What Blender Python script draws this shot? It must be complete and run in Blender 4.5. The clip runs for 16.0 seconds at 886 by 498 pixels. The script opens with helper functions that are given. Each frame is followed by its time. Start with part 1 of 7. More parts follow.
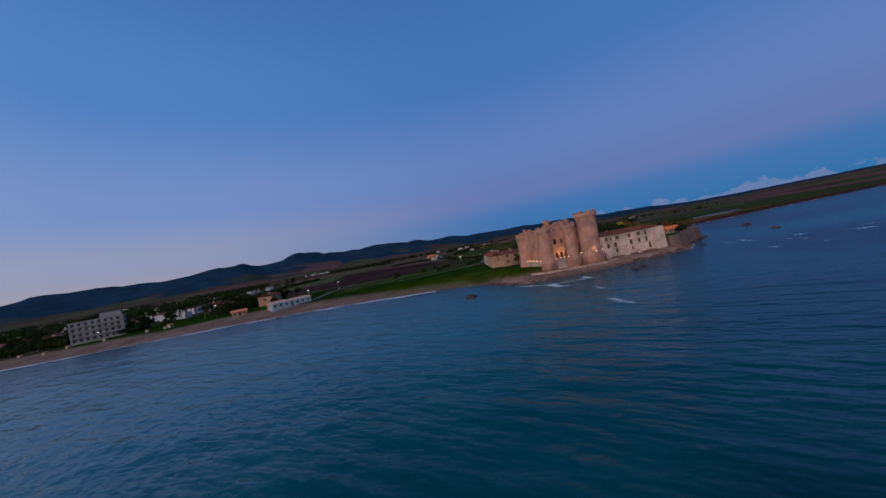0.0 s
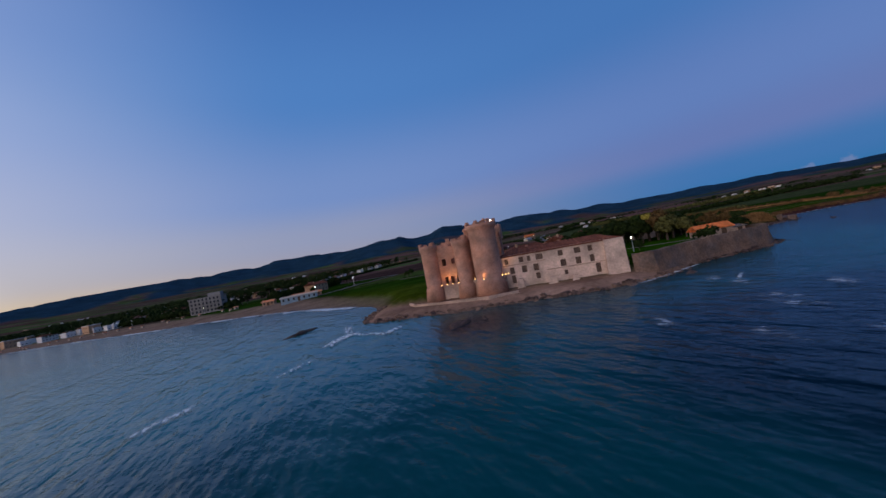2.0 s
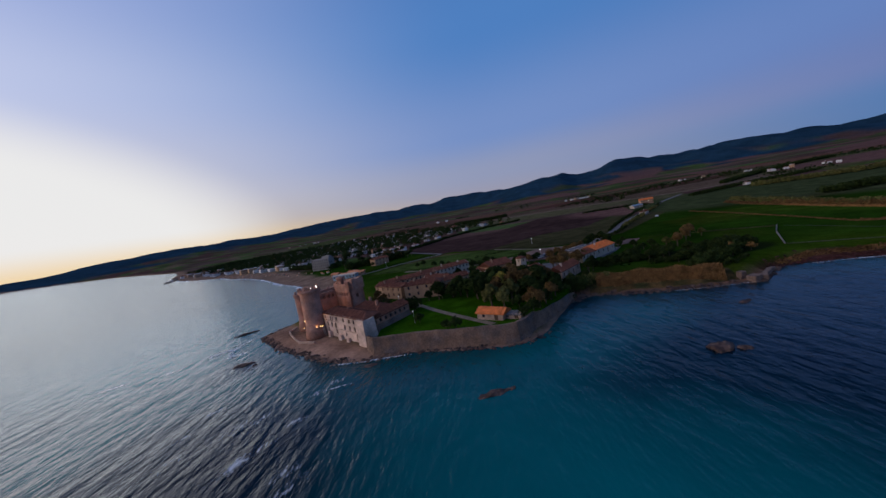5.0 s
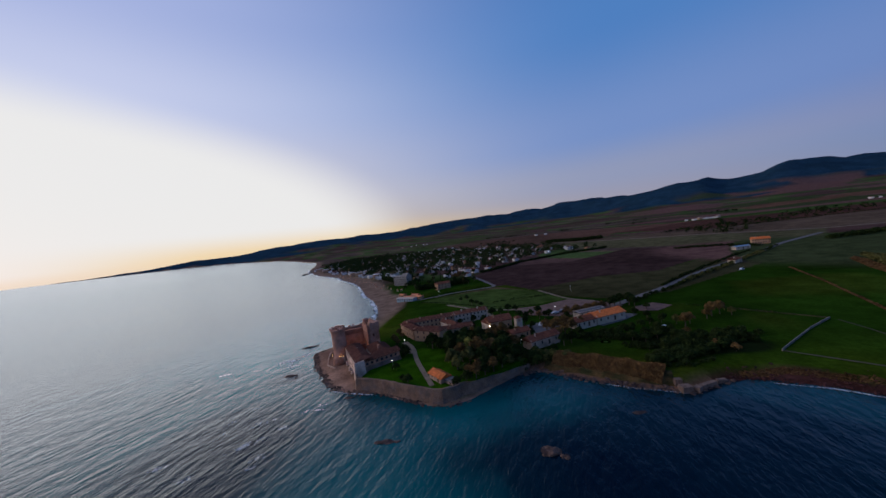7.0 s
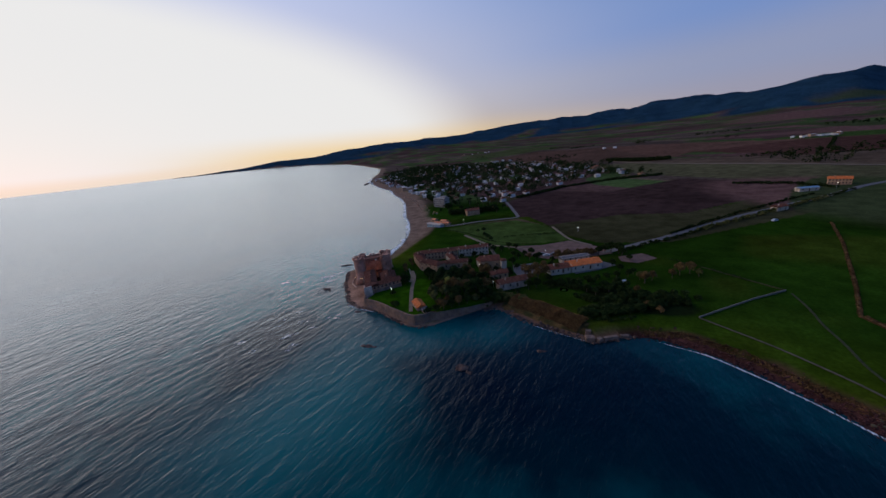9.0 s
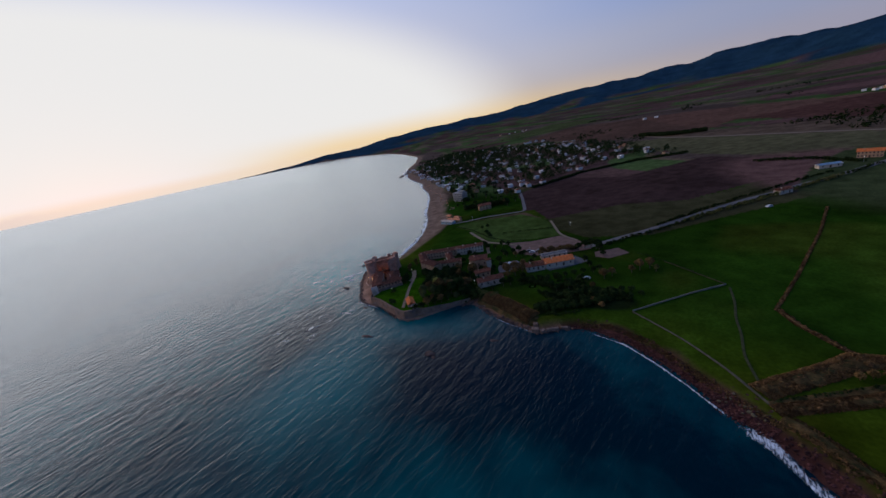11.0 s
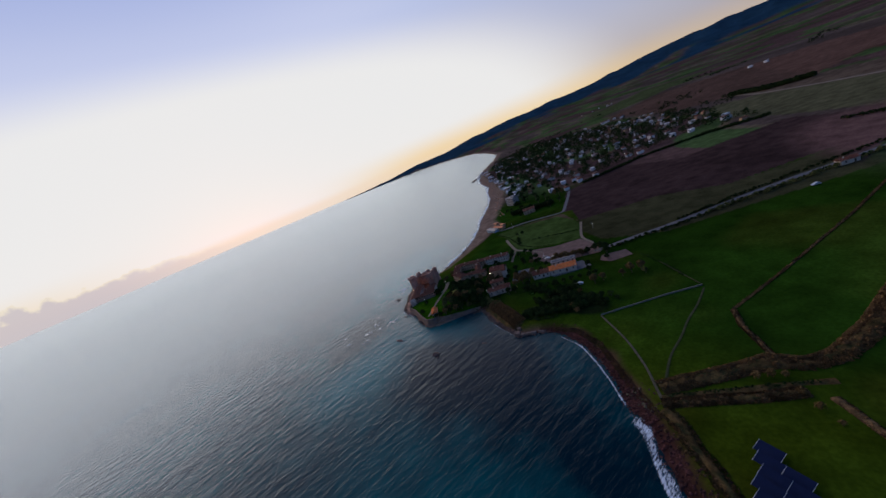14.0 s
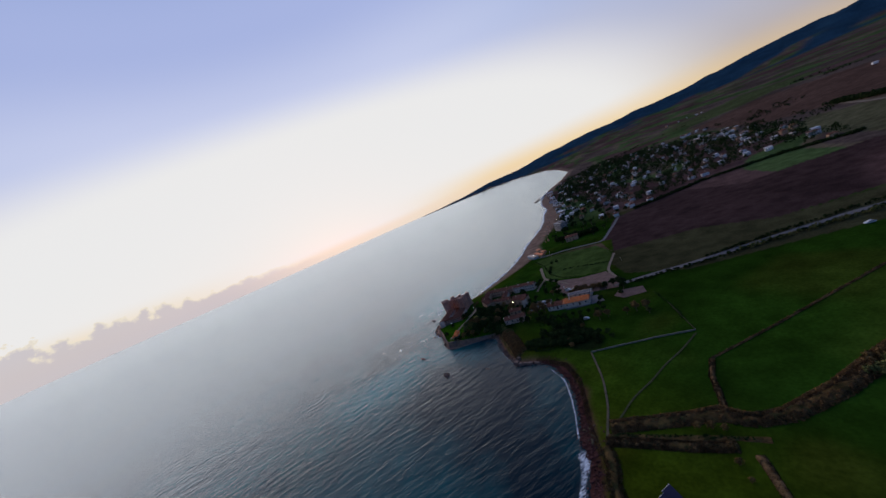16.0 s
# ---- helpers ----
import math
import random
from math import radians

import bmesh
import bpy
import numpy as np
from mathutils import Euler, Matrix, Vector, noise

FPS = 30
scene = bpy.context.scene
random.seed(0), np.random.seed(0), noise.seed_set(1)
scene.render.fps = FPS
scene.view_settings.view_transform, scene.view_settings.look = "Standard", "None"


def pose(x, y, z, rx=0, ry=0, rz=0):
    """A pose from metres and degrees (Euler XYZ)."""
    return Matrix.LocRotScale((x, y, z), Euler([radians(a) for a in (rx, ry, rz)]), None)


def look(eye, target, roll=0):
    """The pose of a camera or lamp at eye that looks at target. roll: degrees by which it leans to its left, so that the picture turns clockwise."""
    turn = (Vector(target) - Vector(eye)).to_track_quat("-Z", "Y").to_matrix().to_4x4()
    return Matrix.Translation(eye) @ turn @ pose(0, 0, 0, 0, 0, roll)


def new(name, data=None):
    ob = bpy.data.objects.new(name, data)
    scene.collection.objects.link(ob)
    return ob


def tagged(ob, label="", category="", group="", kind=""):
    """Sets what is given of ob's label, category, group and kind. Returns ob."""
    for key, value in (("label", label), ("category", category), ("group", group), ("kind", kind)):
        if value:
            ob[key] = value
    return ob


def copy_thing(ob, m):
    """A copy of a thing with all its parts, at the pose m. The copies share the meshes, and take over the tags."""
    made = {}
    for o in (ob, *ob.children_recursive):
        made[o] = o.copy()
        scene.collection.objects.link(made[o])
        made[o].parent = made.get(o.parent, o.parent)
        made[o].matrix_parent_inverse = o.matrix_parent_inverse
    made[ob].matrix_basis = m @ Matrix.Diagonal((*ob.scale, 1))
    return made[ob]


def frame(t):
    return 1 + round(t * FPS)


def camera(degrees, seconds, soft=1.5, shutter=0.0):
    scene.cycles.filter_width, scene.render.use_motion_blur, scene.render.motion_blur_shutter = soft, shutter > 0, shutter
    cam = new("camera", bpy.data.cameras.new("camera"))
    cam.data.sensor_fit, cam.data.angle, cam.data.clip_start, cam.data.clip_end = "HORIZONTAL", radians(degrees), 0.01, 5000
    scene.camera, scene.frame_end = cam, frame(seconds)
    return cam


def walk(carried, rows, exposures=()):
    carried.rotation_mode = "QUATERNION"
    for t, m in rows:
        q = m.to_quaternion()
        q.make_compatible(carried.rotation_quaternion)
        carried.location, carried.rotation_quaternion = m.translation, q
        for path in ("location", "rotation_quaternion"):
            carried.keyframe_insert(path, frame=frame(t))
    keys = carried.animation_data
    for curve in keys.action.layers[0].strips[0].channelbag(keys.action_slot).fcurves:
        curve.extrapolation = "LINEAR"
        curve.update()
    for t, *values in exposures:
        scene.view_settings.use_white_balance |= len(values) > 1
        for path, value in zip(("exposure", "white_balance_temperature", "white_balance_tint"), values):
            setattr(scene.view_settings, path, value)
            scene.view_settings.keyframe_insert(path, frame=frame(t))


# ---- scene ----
cam = camera(106.0, 16.0, soft=1.5, shutter=0.22)
PATH = [
    (0, -168.20, 110.20, 12.36, 91.00, 10.66, -55.47),
    (0.5, -151.60, 99.55, 11.79, 90.89, 10.06, -49.17),
    (1, -134.70, 89.52, 11.38, 90.90, 10.45, -42.84),
    (1.5, -117.59, 80.23, 11.35, 90.80, 10.66, -36.39),
    (2, -100.23, 71.49, 12.01, 90.76, 10.80, -30.10),
    (2.5, -83.58, 62.95, 13.60, 90.61, 10.85, -23.92),
    (3, -67.74, 54.43, 16.11, 88.22, 10.81, -19.56),
    (3.5, -52.52, 46.06, 19.38, 85.29, 10.68, -15.29),
    (4, -37.85, 38.02, 23.24, 83.45, 10.46, -10.89),
    (4.5, -23.59, 30.45, 27.56, 83.32, 10.17, -6.24),
    (5, -9.62, 23.46, 32.25, 84.74, 9.85, -1.40),
    (5.5, 4.18, 17.13, 37.23, 87.00, 9.51, 3.56),
    (6, 17.81, 11.55, 42.45, 89.03, 9.08, 8.51),
    (6.5, 31.19, 6.85, 47.86, 89.65, 8.36, 13.34),
    (7, 44.03, 3.21, 53.42, 87.80, 7.03, 18.00),
    (7.5, 56.09, 0.59, 59.04, 86.17, 6.08, 22.70),
    (8, 67.28, -1.26, 64.57, 79.81, 4.67, 26.13),
    (8.5, 78.03, -2.89, 69.88, 75.30, 5.28, 27.87),
    (9, 88.78, -4.44, 74.98, 72.89, 6.16, 29.51),
    (9.5, 99.82, -5.76, 79.92, 71.69, 7.21, 31.17),
    (10, 111.20, -6.67, 84.61, 71.10, 8.41, 32.91),
    (10.5, 122.82, -6.98, 88.88, 70.83, 9.78, 34.69),
    (11, 134.46, -6.56, 92.55, 70.75, 11.32, 36.48),
    (11.5, 145.94, -5.33, 95.50, 70.86, 13.04, 38.25),
    (12, 157.16, -3.32, 97.76, 71.24, 14.86, 40.03),
    (12.5, 168.21, -0.69, 99.52, 71.93, 16.63, 41.95),
    (13, 179.21, 2.46, 100.94, 72.54, 18.63, 44.82),
    (13.5, 190.24, 6.29, 102.00, 73.20, 20.41, 48.03),
    (14, 201.23, 11.00, 102.69, 74.29, 22.14, 51.44),
    (14.5, 211.94, 16.41, 103.06, 75.78, 23.85, 54.95),
    (15, 222.30, 22.01, 103.21, 77.56, 24.61, 58.31),
    (15.5, 232.52, 27.75, 103.10, 79.74, 24.53, 61.58),
    (16, 242.80, 33.78, 102.61, 82.35, 23.56, 65.19),
]

walk(cam, [(row[0], pose(*row[1:])) for row in PATH])

# ---- world and light ----
SUN_AZ = radians(-85)          # compass bearing of the set sun, from +y towards +x
sun_dir = Vector((math.sin(SUN_AZ), math.cos(SUN_AZ), 0.0))


def sky_world():
    w = bpy.data.worlds.new("dusk_sky")
    scene.world = w
    w.use_nodes = True
    nt = w.node_tree
    nt.nodes.clear()
    N, L = nt.nodes.new, nt.links.new

    def math_(op, a, b=None, c=None, clamp=False):
        n = N("ShaderNodeMath")
        n.operation, n.use_clamp = op, clamp
        for i, v in enumerate((a, b, c)):
            if v is None:
                continue
            if isinstance(v, (int, float)):
                n.inputs[i].default_value = v
            else:
                L(v, n.inputs[i])
        return n.outputs[0]

    def ramp(fac, stops):
        n = N("ShaderNodeValToRGB")
        r = n.color_ramp
        r.interpolation = "EASE"
        for i, (p, c) in enumerate(stops):
            e = r.elements[i] if i < 2 else r.elements.new(p)
            e.position, e.color = p, (*c, 1)
        L(fac, n.inputs[0])
        return n.outputs[0]

    def mix(fac, a, b, blend="MIX"):
        n = N("ShaderNodeMix")
        n.data_type, n.blend_type, n.clamp_result = "RGBA", blend, False
        for sock, v in ((n.inputs[0], fac), (n.inputs[6], a), (n.inputs[7], b)):
            if isinstance(v, (int, float)):
                sock.default_value = v
            elif isinstance(v, tuple):
                sock.default_value = (*v, 1)
            else:
                L(v, sock)
        return n.outputs[2]

    tc = N("ShaderNodeTexCoord")
    sep = N("ShaderNodeSeparateXYZ")
    L(tc.outputs["Generated"], sep.inputs[0])
    el = math_("ARCSINE", sep.outputs[2])                       # height over the horizon
    flat = math_("SQRT", math_("MAXIMUM", math_("SUBTRACT", 1.0, math_("MULTIPLY", sep.outputs[2], sep.outputs[2])), 1e-4))
    dotp = math_("ADD", math_("MULTIPLY", sep.outputs[0], sun_dir.x), math_("MULTIPLY", sep.outputs[1], sun_dir.y))
    azang = math_("ARCCOSINE", math_("MULTIPLY", math_("DIVIDE", dotp, flat), 0.9999))   # bearing from the sun
    up = math_("DIVIDE", el, math.pi / 2, clamp=True)

    def span(v, lo, hi, a=0.0, b=1.0):
        n = N("ShaderNodeMapRange")
        n.interpolation_type = "SMOOTHSTEP"
        L(v, n.inputs[0])
        for i, x in enumerate((lo, hi, a, b)):
            n.inputs[i + 1].default_value = x
        return n.outputs[0]

    # opposite the sun: earth shadow, pink belt, deep blue
    away = ramp(up, [(0.0, (0.026, 0.165, 0.390)), (0.30, (0.055, 0.170, 0.450)), (0.045, (0.040, 0.165, 0.420)),
                     (0.09, (0.115, 0.178, 0.430)), (0.16, (0.110, 0.200, 0.480)), (0.50, (0.040, 0.135, 0.400)), (1.0, (0.028, 0.095, 0.300))])
    # beside the sun: peach at the horizon, lilac, then blue
    side = ramp(up, [(0.0, (0.38, 0.32, 0.35)), (0.30, (0.075, 0.210, 0.520)), (0.025, (0.31, 0.31, 0.41)), (0.07, (0.27, 0.31, 0.47)),
                     (0.14, (0.17, 0.27, 0.55)), (0.50, (0.050, 0.150, 0.430)), (1.0, (0.028, 0.095, 0.300))])
    # over the sun: lilac blue above the glow
    over = ramp(up, [(0.0, (0.80, 0.58, 0.36)), (0.36, (0.38, 0.45, 0.74)), (0.02, (0.82, 0.66, 0.44)), (0.10, (0.73, 0.69, 0.72)),
                     (0.24, (0.55, 0.60, 0.82)), (0.60, (0.105, 0.225, 0.53)), (1.0, (0.028, 0.095, 0.300))])
    col = mix(span(azang, radians(92), radians(158)), mix(span(azang, radians(18), radians(97)), over, side), away)
    # the bright glow of the set sun, a flat dome
    ax = math_("DIVIDE", azang, radians(52))
    ey = math_("DIVIDE", el, radians(19.5))
    rho = math_("SQRT", math_("ADD", math_("MULTIPLY", ax, ax), math_("MULTIPLY", ey, ey)))
    col = mix(span(rho, 0.94, 1.26, 1.0, 0.0), col, (0.815, 0.812, 0.815))
    # thin warm rim along the horizon under the glow
    rim = math_("MULTIPLY", span(el, radians(0.2), radians(4.6), 1.0, 0.0), span(azang, radians(100), radians(42), 0.0, 0.70))
    col = mix(math_("MULTIPLY", rim, span(azang, radians(8), radians(34))), col, (0.86, 0.57, 0.17))
    low = math_("MULTIPLY", span(el, radians(0.1), radians(1.5), 1.0, 0.0), span(azang, radians(60), radians(30), 0.0, 0.6))
    col = mix(low, col, (0.82, 0.66, 0.50))
    # heaped clouds low over the sea, left of the glow, and thin ones in the far east
    sgn = math_("SUBTRACT", math_("MULTIPLY", sep.outputs[0], math.cos(SUN_AZ)), math_("MULTIPLY", sep.outputs[1], math.sin(SUN_AZ)))
    bearing = math_("MULTIPLY", azang, math_("SIGN", sgn))
    stretch = N("ShaderNodeMapping")
    stretch.inputs["Scale"].default_value = (1.0, 1.0, 1.1)
    L(tc.outputs["Generated"], stretch.inputs["Vector"])
    puff = N("ShaderNodeTexNoise")
    puff.inputs["Scale"].default_value, puff.inputs["Detail"].default_value, puff.inputs["Roughness"].default_value = 24.0, 5, 0.52
    L(stretch.outputs[0], puff.inputs["Vector"])
    tall = span(bearing, radians(10), radians(-62), 0.008, 0.090)
    top = math_("MULTIPLY", tall, math_("MULTIPLY_ADD", puff.outputs[0], 2.2, -0.10))
    inside = span(math_("SUBTRACT", top, el), 0.0, 0.003)
    west = math_("MULTIPLY", math_("MULTIPLY", inside, span(bearing, radians(3), radians(-18), 0.0, 0.92)), span(bearing, radians(-112), radians(-80)))
    shade = mix(span(math_("SUBTRACT", top, el), 0.001, 0.014), (0.80, 0.74, 0.62), (0.56, 0.53, 0.57))
    col = mix(west, col, shade)
    thin = math_("MULTIPLY_ADD", puff.outputs[0], 0.11, -0.024)
    east = math_("MULTIPLY", span(math_("SUBTRACT", thin, el), 0.0, 0.008, 0.0, 0.55), span(azang, radians(150), radians(168)))
    col = mix(east, col, (0.20, 0.24, 0.42))
    # physical twilight sky mixed in lightly
    sky = N("ShaderNodeTexSky")
    sky.sky_type, sky.sun_disc = "NISHITA", False
    sky.sun_elevation, sky.sun_rotation = radians(0.5), SUN_AZ
    total = mix(0.01, col, sky.outputs[0], "ADD")
    bg = N("ShaderNodeBackground")
    bg.inputs[1].default_value = 1.0
    L(total, bg.inputs[0])
    out = N("ShaderNodeOutputWorld")
    L(bg.outputs[0], out.inputs[0])


sky_world()
sun = new("sun", bpy.data.lights.new("sun", "SUN"))
sun.data.energy, sun.data.angle, sun.data.color = 1.85, radians(100), (1.0, 0.84, 0.76)
sun.matrix_world = look(tuple(sun_dir * 400 + Vector((0, 0, 80))), (0, 0, 0))

# ---- materials ----
def material(name, rgb, rough=0.85, metal=0.0, vary=0.25, scale=0.6, fine=6.0, bump=0.25, spec=0.12, attr="", island=0.0, tint=None, emit=0.0):
    """A weathered surface: base colour broken up at two sizes, a little relief, an even gloss."""
    m = bpy.data.materials.new(name)
    m.use_nodes = True
    nt = m.node_tree
    N, L = nt.nodes.new, nt.links.new
    b = nt.nodes["Principled BSDF"]
    b.inputs["Roughness"].default_value, b.inputs["Metallic"].default_value = rough, metal
    b.inputs["Specular IOR Level"].default_value = spec
    geo = N("ShaderNodeNewGeometry")
    n1, n2 = N("ShaderNodeTexNoise"), N("ShaderNodeTexNoise")
    for n, s, det in ((n1, scale, 5), (n2, fine, 4)):
        n.inputs["Scale"].default_value, n.inputs["Detail"].default_value = s, det
        L(geo.outputs["Position"], n.inputs["Vector"])
    mr = N("ShaderNodeMapRange")
    mr.inputs[1].default_value, mr.inputs[2].default_value = 0.3, 0.7
    mr.inputs[3].default_value, mr.inputs[4].default_value = 1 - vary, 1 + vary
    L(n1.outputs[0], mr.inputs[0])
    mr2 = N("ShaderNodeMapRange")
    mr2.inputs[1].default_value, mr2.inputs[2].default_value = 0.3, 0.7
    mr2.inputs[3].default_value, mr2.inputs[4].default_value = 1 - vary * 0.7, 1 + vary * 0.7
    L(n2.outputs[0], mr2.inputs[0])
    mul = N("ShaderNodeMath")
    mul.operation = "MULTIPLY"
    L(mr.outputs[0], mul.inputs[0]), L(mr2.outputs[0], mul.inputs[1])
    fac = mul.outputs[0]
    if island:
        info = N("ShaderNodeObjectInfo")
        ad = N("ShaderNodeMath")
        ad.operation = "ADD"
        L(info.outputs["Random"], ad.inputs[0]), L(geo.outputs["Random Per Island"], ad.inputs[1])
        ir = N("ShaderNodeMapRange")
        ir.inputs[1].default_value, ir.inputs[2].default_value = 0.0, 2.0
        ir.inputs[3].default_value, ir.inputs[4].default_value = 1 - island, 1 + island
        L(ad.outputs[0], ir.inputs[0])
        mm = N("ShaderNodeMath")
        mm.operation = "MULTIPLY"
        L(fac, mm.inputs[0]), L(ir.outputs[0], mm.inputs[1])
        fac = mm.outputs[0]
    mx = N("ShaderNodeMix")
    mx.data_type, mx.blend_type, mx.clamp_result = "RGBA", "MULTIPLY", False
    mx.inputs[0].default_value = 1.0
    if attr:
        at = N("ShaderNodeAttribute")
        at.attribute_name = attr
        L(at.outputs["Color"], mx.inputs[6])
    else:
        mx.inputs[6].default_value = (*rgb, 1)
        if tint:
            m0 = N("ShaderNodeMix")
            m0.data_type = "RGBA"
            m0.inputs[6].default_value, m0.inputs[7].default_value = (*rgb, 1), (*tint, 1)
            rr = N("ShaderNodeMapRange")
            rr.inputs[1].default_value, rr.inputs[2].default_value = 0.42, 0.62
            n3 = N("ShaderNodeTexNoise")
            n3.inputs["Scale"].default_value, n3.inputs["Detail"].default_value = scale * 0.8, 6
            off = N("ShaderNodeVectorMath")
            off.inputs[1].default_value = (31, 7, 13)
            L(geo.outputs["Position"], off.inputs[0]), L(off.outputs[0], n3.inputs["Vector"])
            L(n3.outputs[0], rr.inputs[0]), L(rr.outputs[0], m0.inputs[0])
            L(m0.outputs[2], mx.inputs[6])
    L(fac, mx.inputs[7])
    L(mx.outputs[2], b.inputs["Base Color"])
    if bump:
        bp = N("ShaderNodeBump")
        bp.inputs["Strength"].default_value, bp.inputs["Distance"].default_value = bump, 0.15
        L(n2.outputs[0], bp.inputs["Height"]), L(bp.outputs[0], b.inputs["Normal"])
    if emit:
        b.inputs["Emission Color"].default_value = (*rgb, 1)
        b.inputs["Emission Strength"].default_value = emit
    return m


def water_material():
    m = bpy.data.materials.new("sea_water")
    m.use_nodes = True
    nt = m.node_tree
    N, L = nt.nodes.new, nt.links.new
    nt.nodes.remove(nt.nodes["Principled BSDF"])
    body, gloss, both = N("ShaderNodeBsdfDiffuse"), N("ShaderNodeBsdfGlossy"), N("ShaderNodeMixShader")
    gloss.inputs["Roughness"].default_value, gloss.inputs["Color"].default_value = 0.14, (0.78, 0.90, 1.0, 1)
    L(body.outputs[0], both.inputs[1]), L(gloss.outputs[0], both.inputs[2])
    L(both.outputs[0], nt.nodes["Material Output"].inputs[0])
    geo = N("ShaderNodeNewGeometry")
    # what the sea bed gives back: sand teal, weed and rock near black blue
    at = N("ShaderNodeAttribute")
    at.attribute_name = "bed"
    bed = N("ShaderNodeTexNoise")
    bed.inputs["Scale"].default_value, bed.inputs["Detail"].default_value, bed.inputs["Roughness"].default_value = 0.05, 5, 0.6
    L(geo.outputs["Position"], bed.inputs["Vector"])
    ad0 = N("ShaderNodeMath")
    ad0.operation = "MULTIPLY_ADD"
    ad0.inputs[1].default_value = 0.35
    L(bed.outputs[0], ad0.inputs[0]), L(at.outputs["Fac"], ad0.inputs[2])
    r = N("ShaderNodeValToRGB")
    r.color_ramp.elements[0].position, r.color_ramp.elements[0].color = 0.10, (0.0001, 0.0020, 0.0105, 1)
    r.color_ramp.elements[1].position, r.color_ramp.elements[1].color = 1.0, (0.0005, 0.115, 0.122, 1)
    mid = r.color_ramp.elements.new(0.42)
    mid.color = (0.0001, 0.0120, 0.0205, 1)
    mid = r.color_ramp.elements.new(0.70)
    mid.color = (0.0003, 0.074, 0.082, 1)
    L(ad0.outputs[0], r.inputs[0])
    L(r.outputs[0], body.inputs[0])
    # swell and wind waves, crests running across the westerly swell
    rot = N("ShaderNodeMapping")
    rot.inputs["Rotation"].default_value = (0, 0, radians(-62))
    rot.inputs["Scale"].default_value = (1.0, 0.36, 1.0)
    L(geo.outputs["Position"], rot.inputs["Vector"])
    heights = None
    for s, det, amp in ((0.07, 3, 0.40), (0.26, 4, 0.75), (0.62, 4, 0.36), (1.3, 3, 0.16)):
        n = N("ShaderNodeTexNoise")
        n.inputs["Scale"].default_value, n.inputs["Detail"].default_value = s, det
        L(rot.outputs[0], n.inputs["Vector"])
        a = N("ShaderNodeMath")
        a.operation = "MULTIPLY"
        a.inputs[1].default_value = amp
        L(n.outputs[0], a.inputs[0])
        if heights is None:
            heights = a.outputs[0]
        else:
            ad = N("ShaderNodeMath")
            L(heights, ad.inputs[0]), L(a.outputs[0], ad.inputs[1])
            heights = ad.outputs[0]
    bp = N("ShaderNodeBump")
    bp.inputs["Strength"].default_value, bp.inputs["Distance"].default_value = 1.0, 1.0
    L(heights, bp.inputs["Height"])
    L(bp.outputs[0], gloss.inputs["Normal"])
    # gloss that grows towards grazing sight
    lw = N("ShaderNodeLayerWeight")
    lw.inputs["Blend"].default_value = 0.5
    calm = N("ShaderNodeBump")
    calm.inputs["Strength"].default_value, calm.inputs["Distance"].default_value = 0.80, 1.0
    L(heights, calm.inputs["Height"])
    L(calm.outputs[0], lw.inputs["Normal"])
    f = N("ShaderNodeValToRGB")
    e = f.color_ramp.elements
    e[0].position, e[0].color = 0.25, (0.002, 0.002, 0.002, 1)
    e[1].position, e[1].color = 0.96, (0.43, 0.43, 0.43, 1)
    for p, v in ((0.42, 0.013), (0.52, 0.028), (0.62, 0.078), (0.72, 0.19), (0.82, 0.31)):
        k = e.new(p)
        k.color = (v, v, v, 1)
    L(lw.outputs["Facing"], f.inputs[0]), L(f.outputs[0], both.inputs[0])
    return m


def foam_material():
    """Broken white water: patchy cover that lets the sea show between."""
    m = bpy.data.materials.new("foam")
    m.use_nodes = True
    nt = m.node_tree
    N, L = nt.nodes.new, nt.links.new
    b = nt.nodes["Principled BSDF"]
    b.inputs["Base Color"].default_value, b.inputs["Roughness"].default_value = (0.75, 0.78, 0.8, 1), 0.8
    geo = N("ShaderNodeNewGeometry")
    n = N("ShaderNodeTexNoise")
    n.inputs["Scale"].default_value, n.inputs["Detail"].default_value, n.inputs["Roughness"].default_value = 1.1, 7, 0.65
    rot = N("ShaderNodeMapping")
    rot.inputs["Rotation"].default_value = (0, 0, radians(-62))
    rot.inputs["Scale"].default_value = (2.2, 0.6, 1.0)
    L(geo.outputs["Position"], rot.inputs["Vector"]), L(rot.outputs[0], n.inputs["Vector"])
    at = N("ShaderNodeAttribute")
    at.attribute_name = "cover"
    sharp = N("ShaderNodeMath")
    sharp.operation = "MULTIPLY_ADD"
    sharp.inputs[1].default_value, sharp.inputs[2].default_value = 1.9, -0.45
    L(n.outputs[0], sharp.inputs[0])
    ad = N("ShaderNodeMath")
    L(sharp.outputs[0], ad.inputs[0]), L(at.outputs["Fac"], ad.inputs[1])
    r = N("ShaderNodeMapRange")
    r.inputs[1].default_value, r.inputs[2].default_value = 0.84, 1.42
    r.inputs[3].default_value, r.inputs[4].default_value = 0.0, 0.85
    L(ad.outputs[0], r.inputs[0]), L(r.outputs[0], b.inputs["Alpha"])
    return m


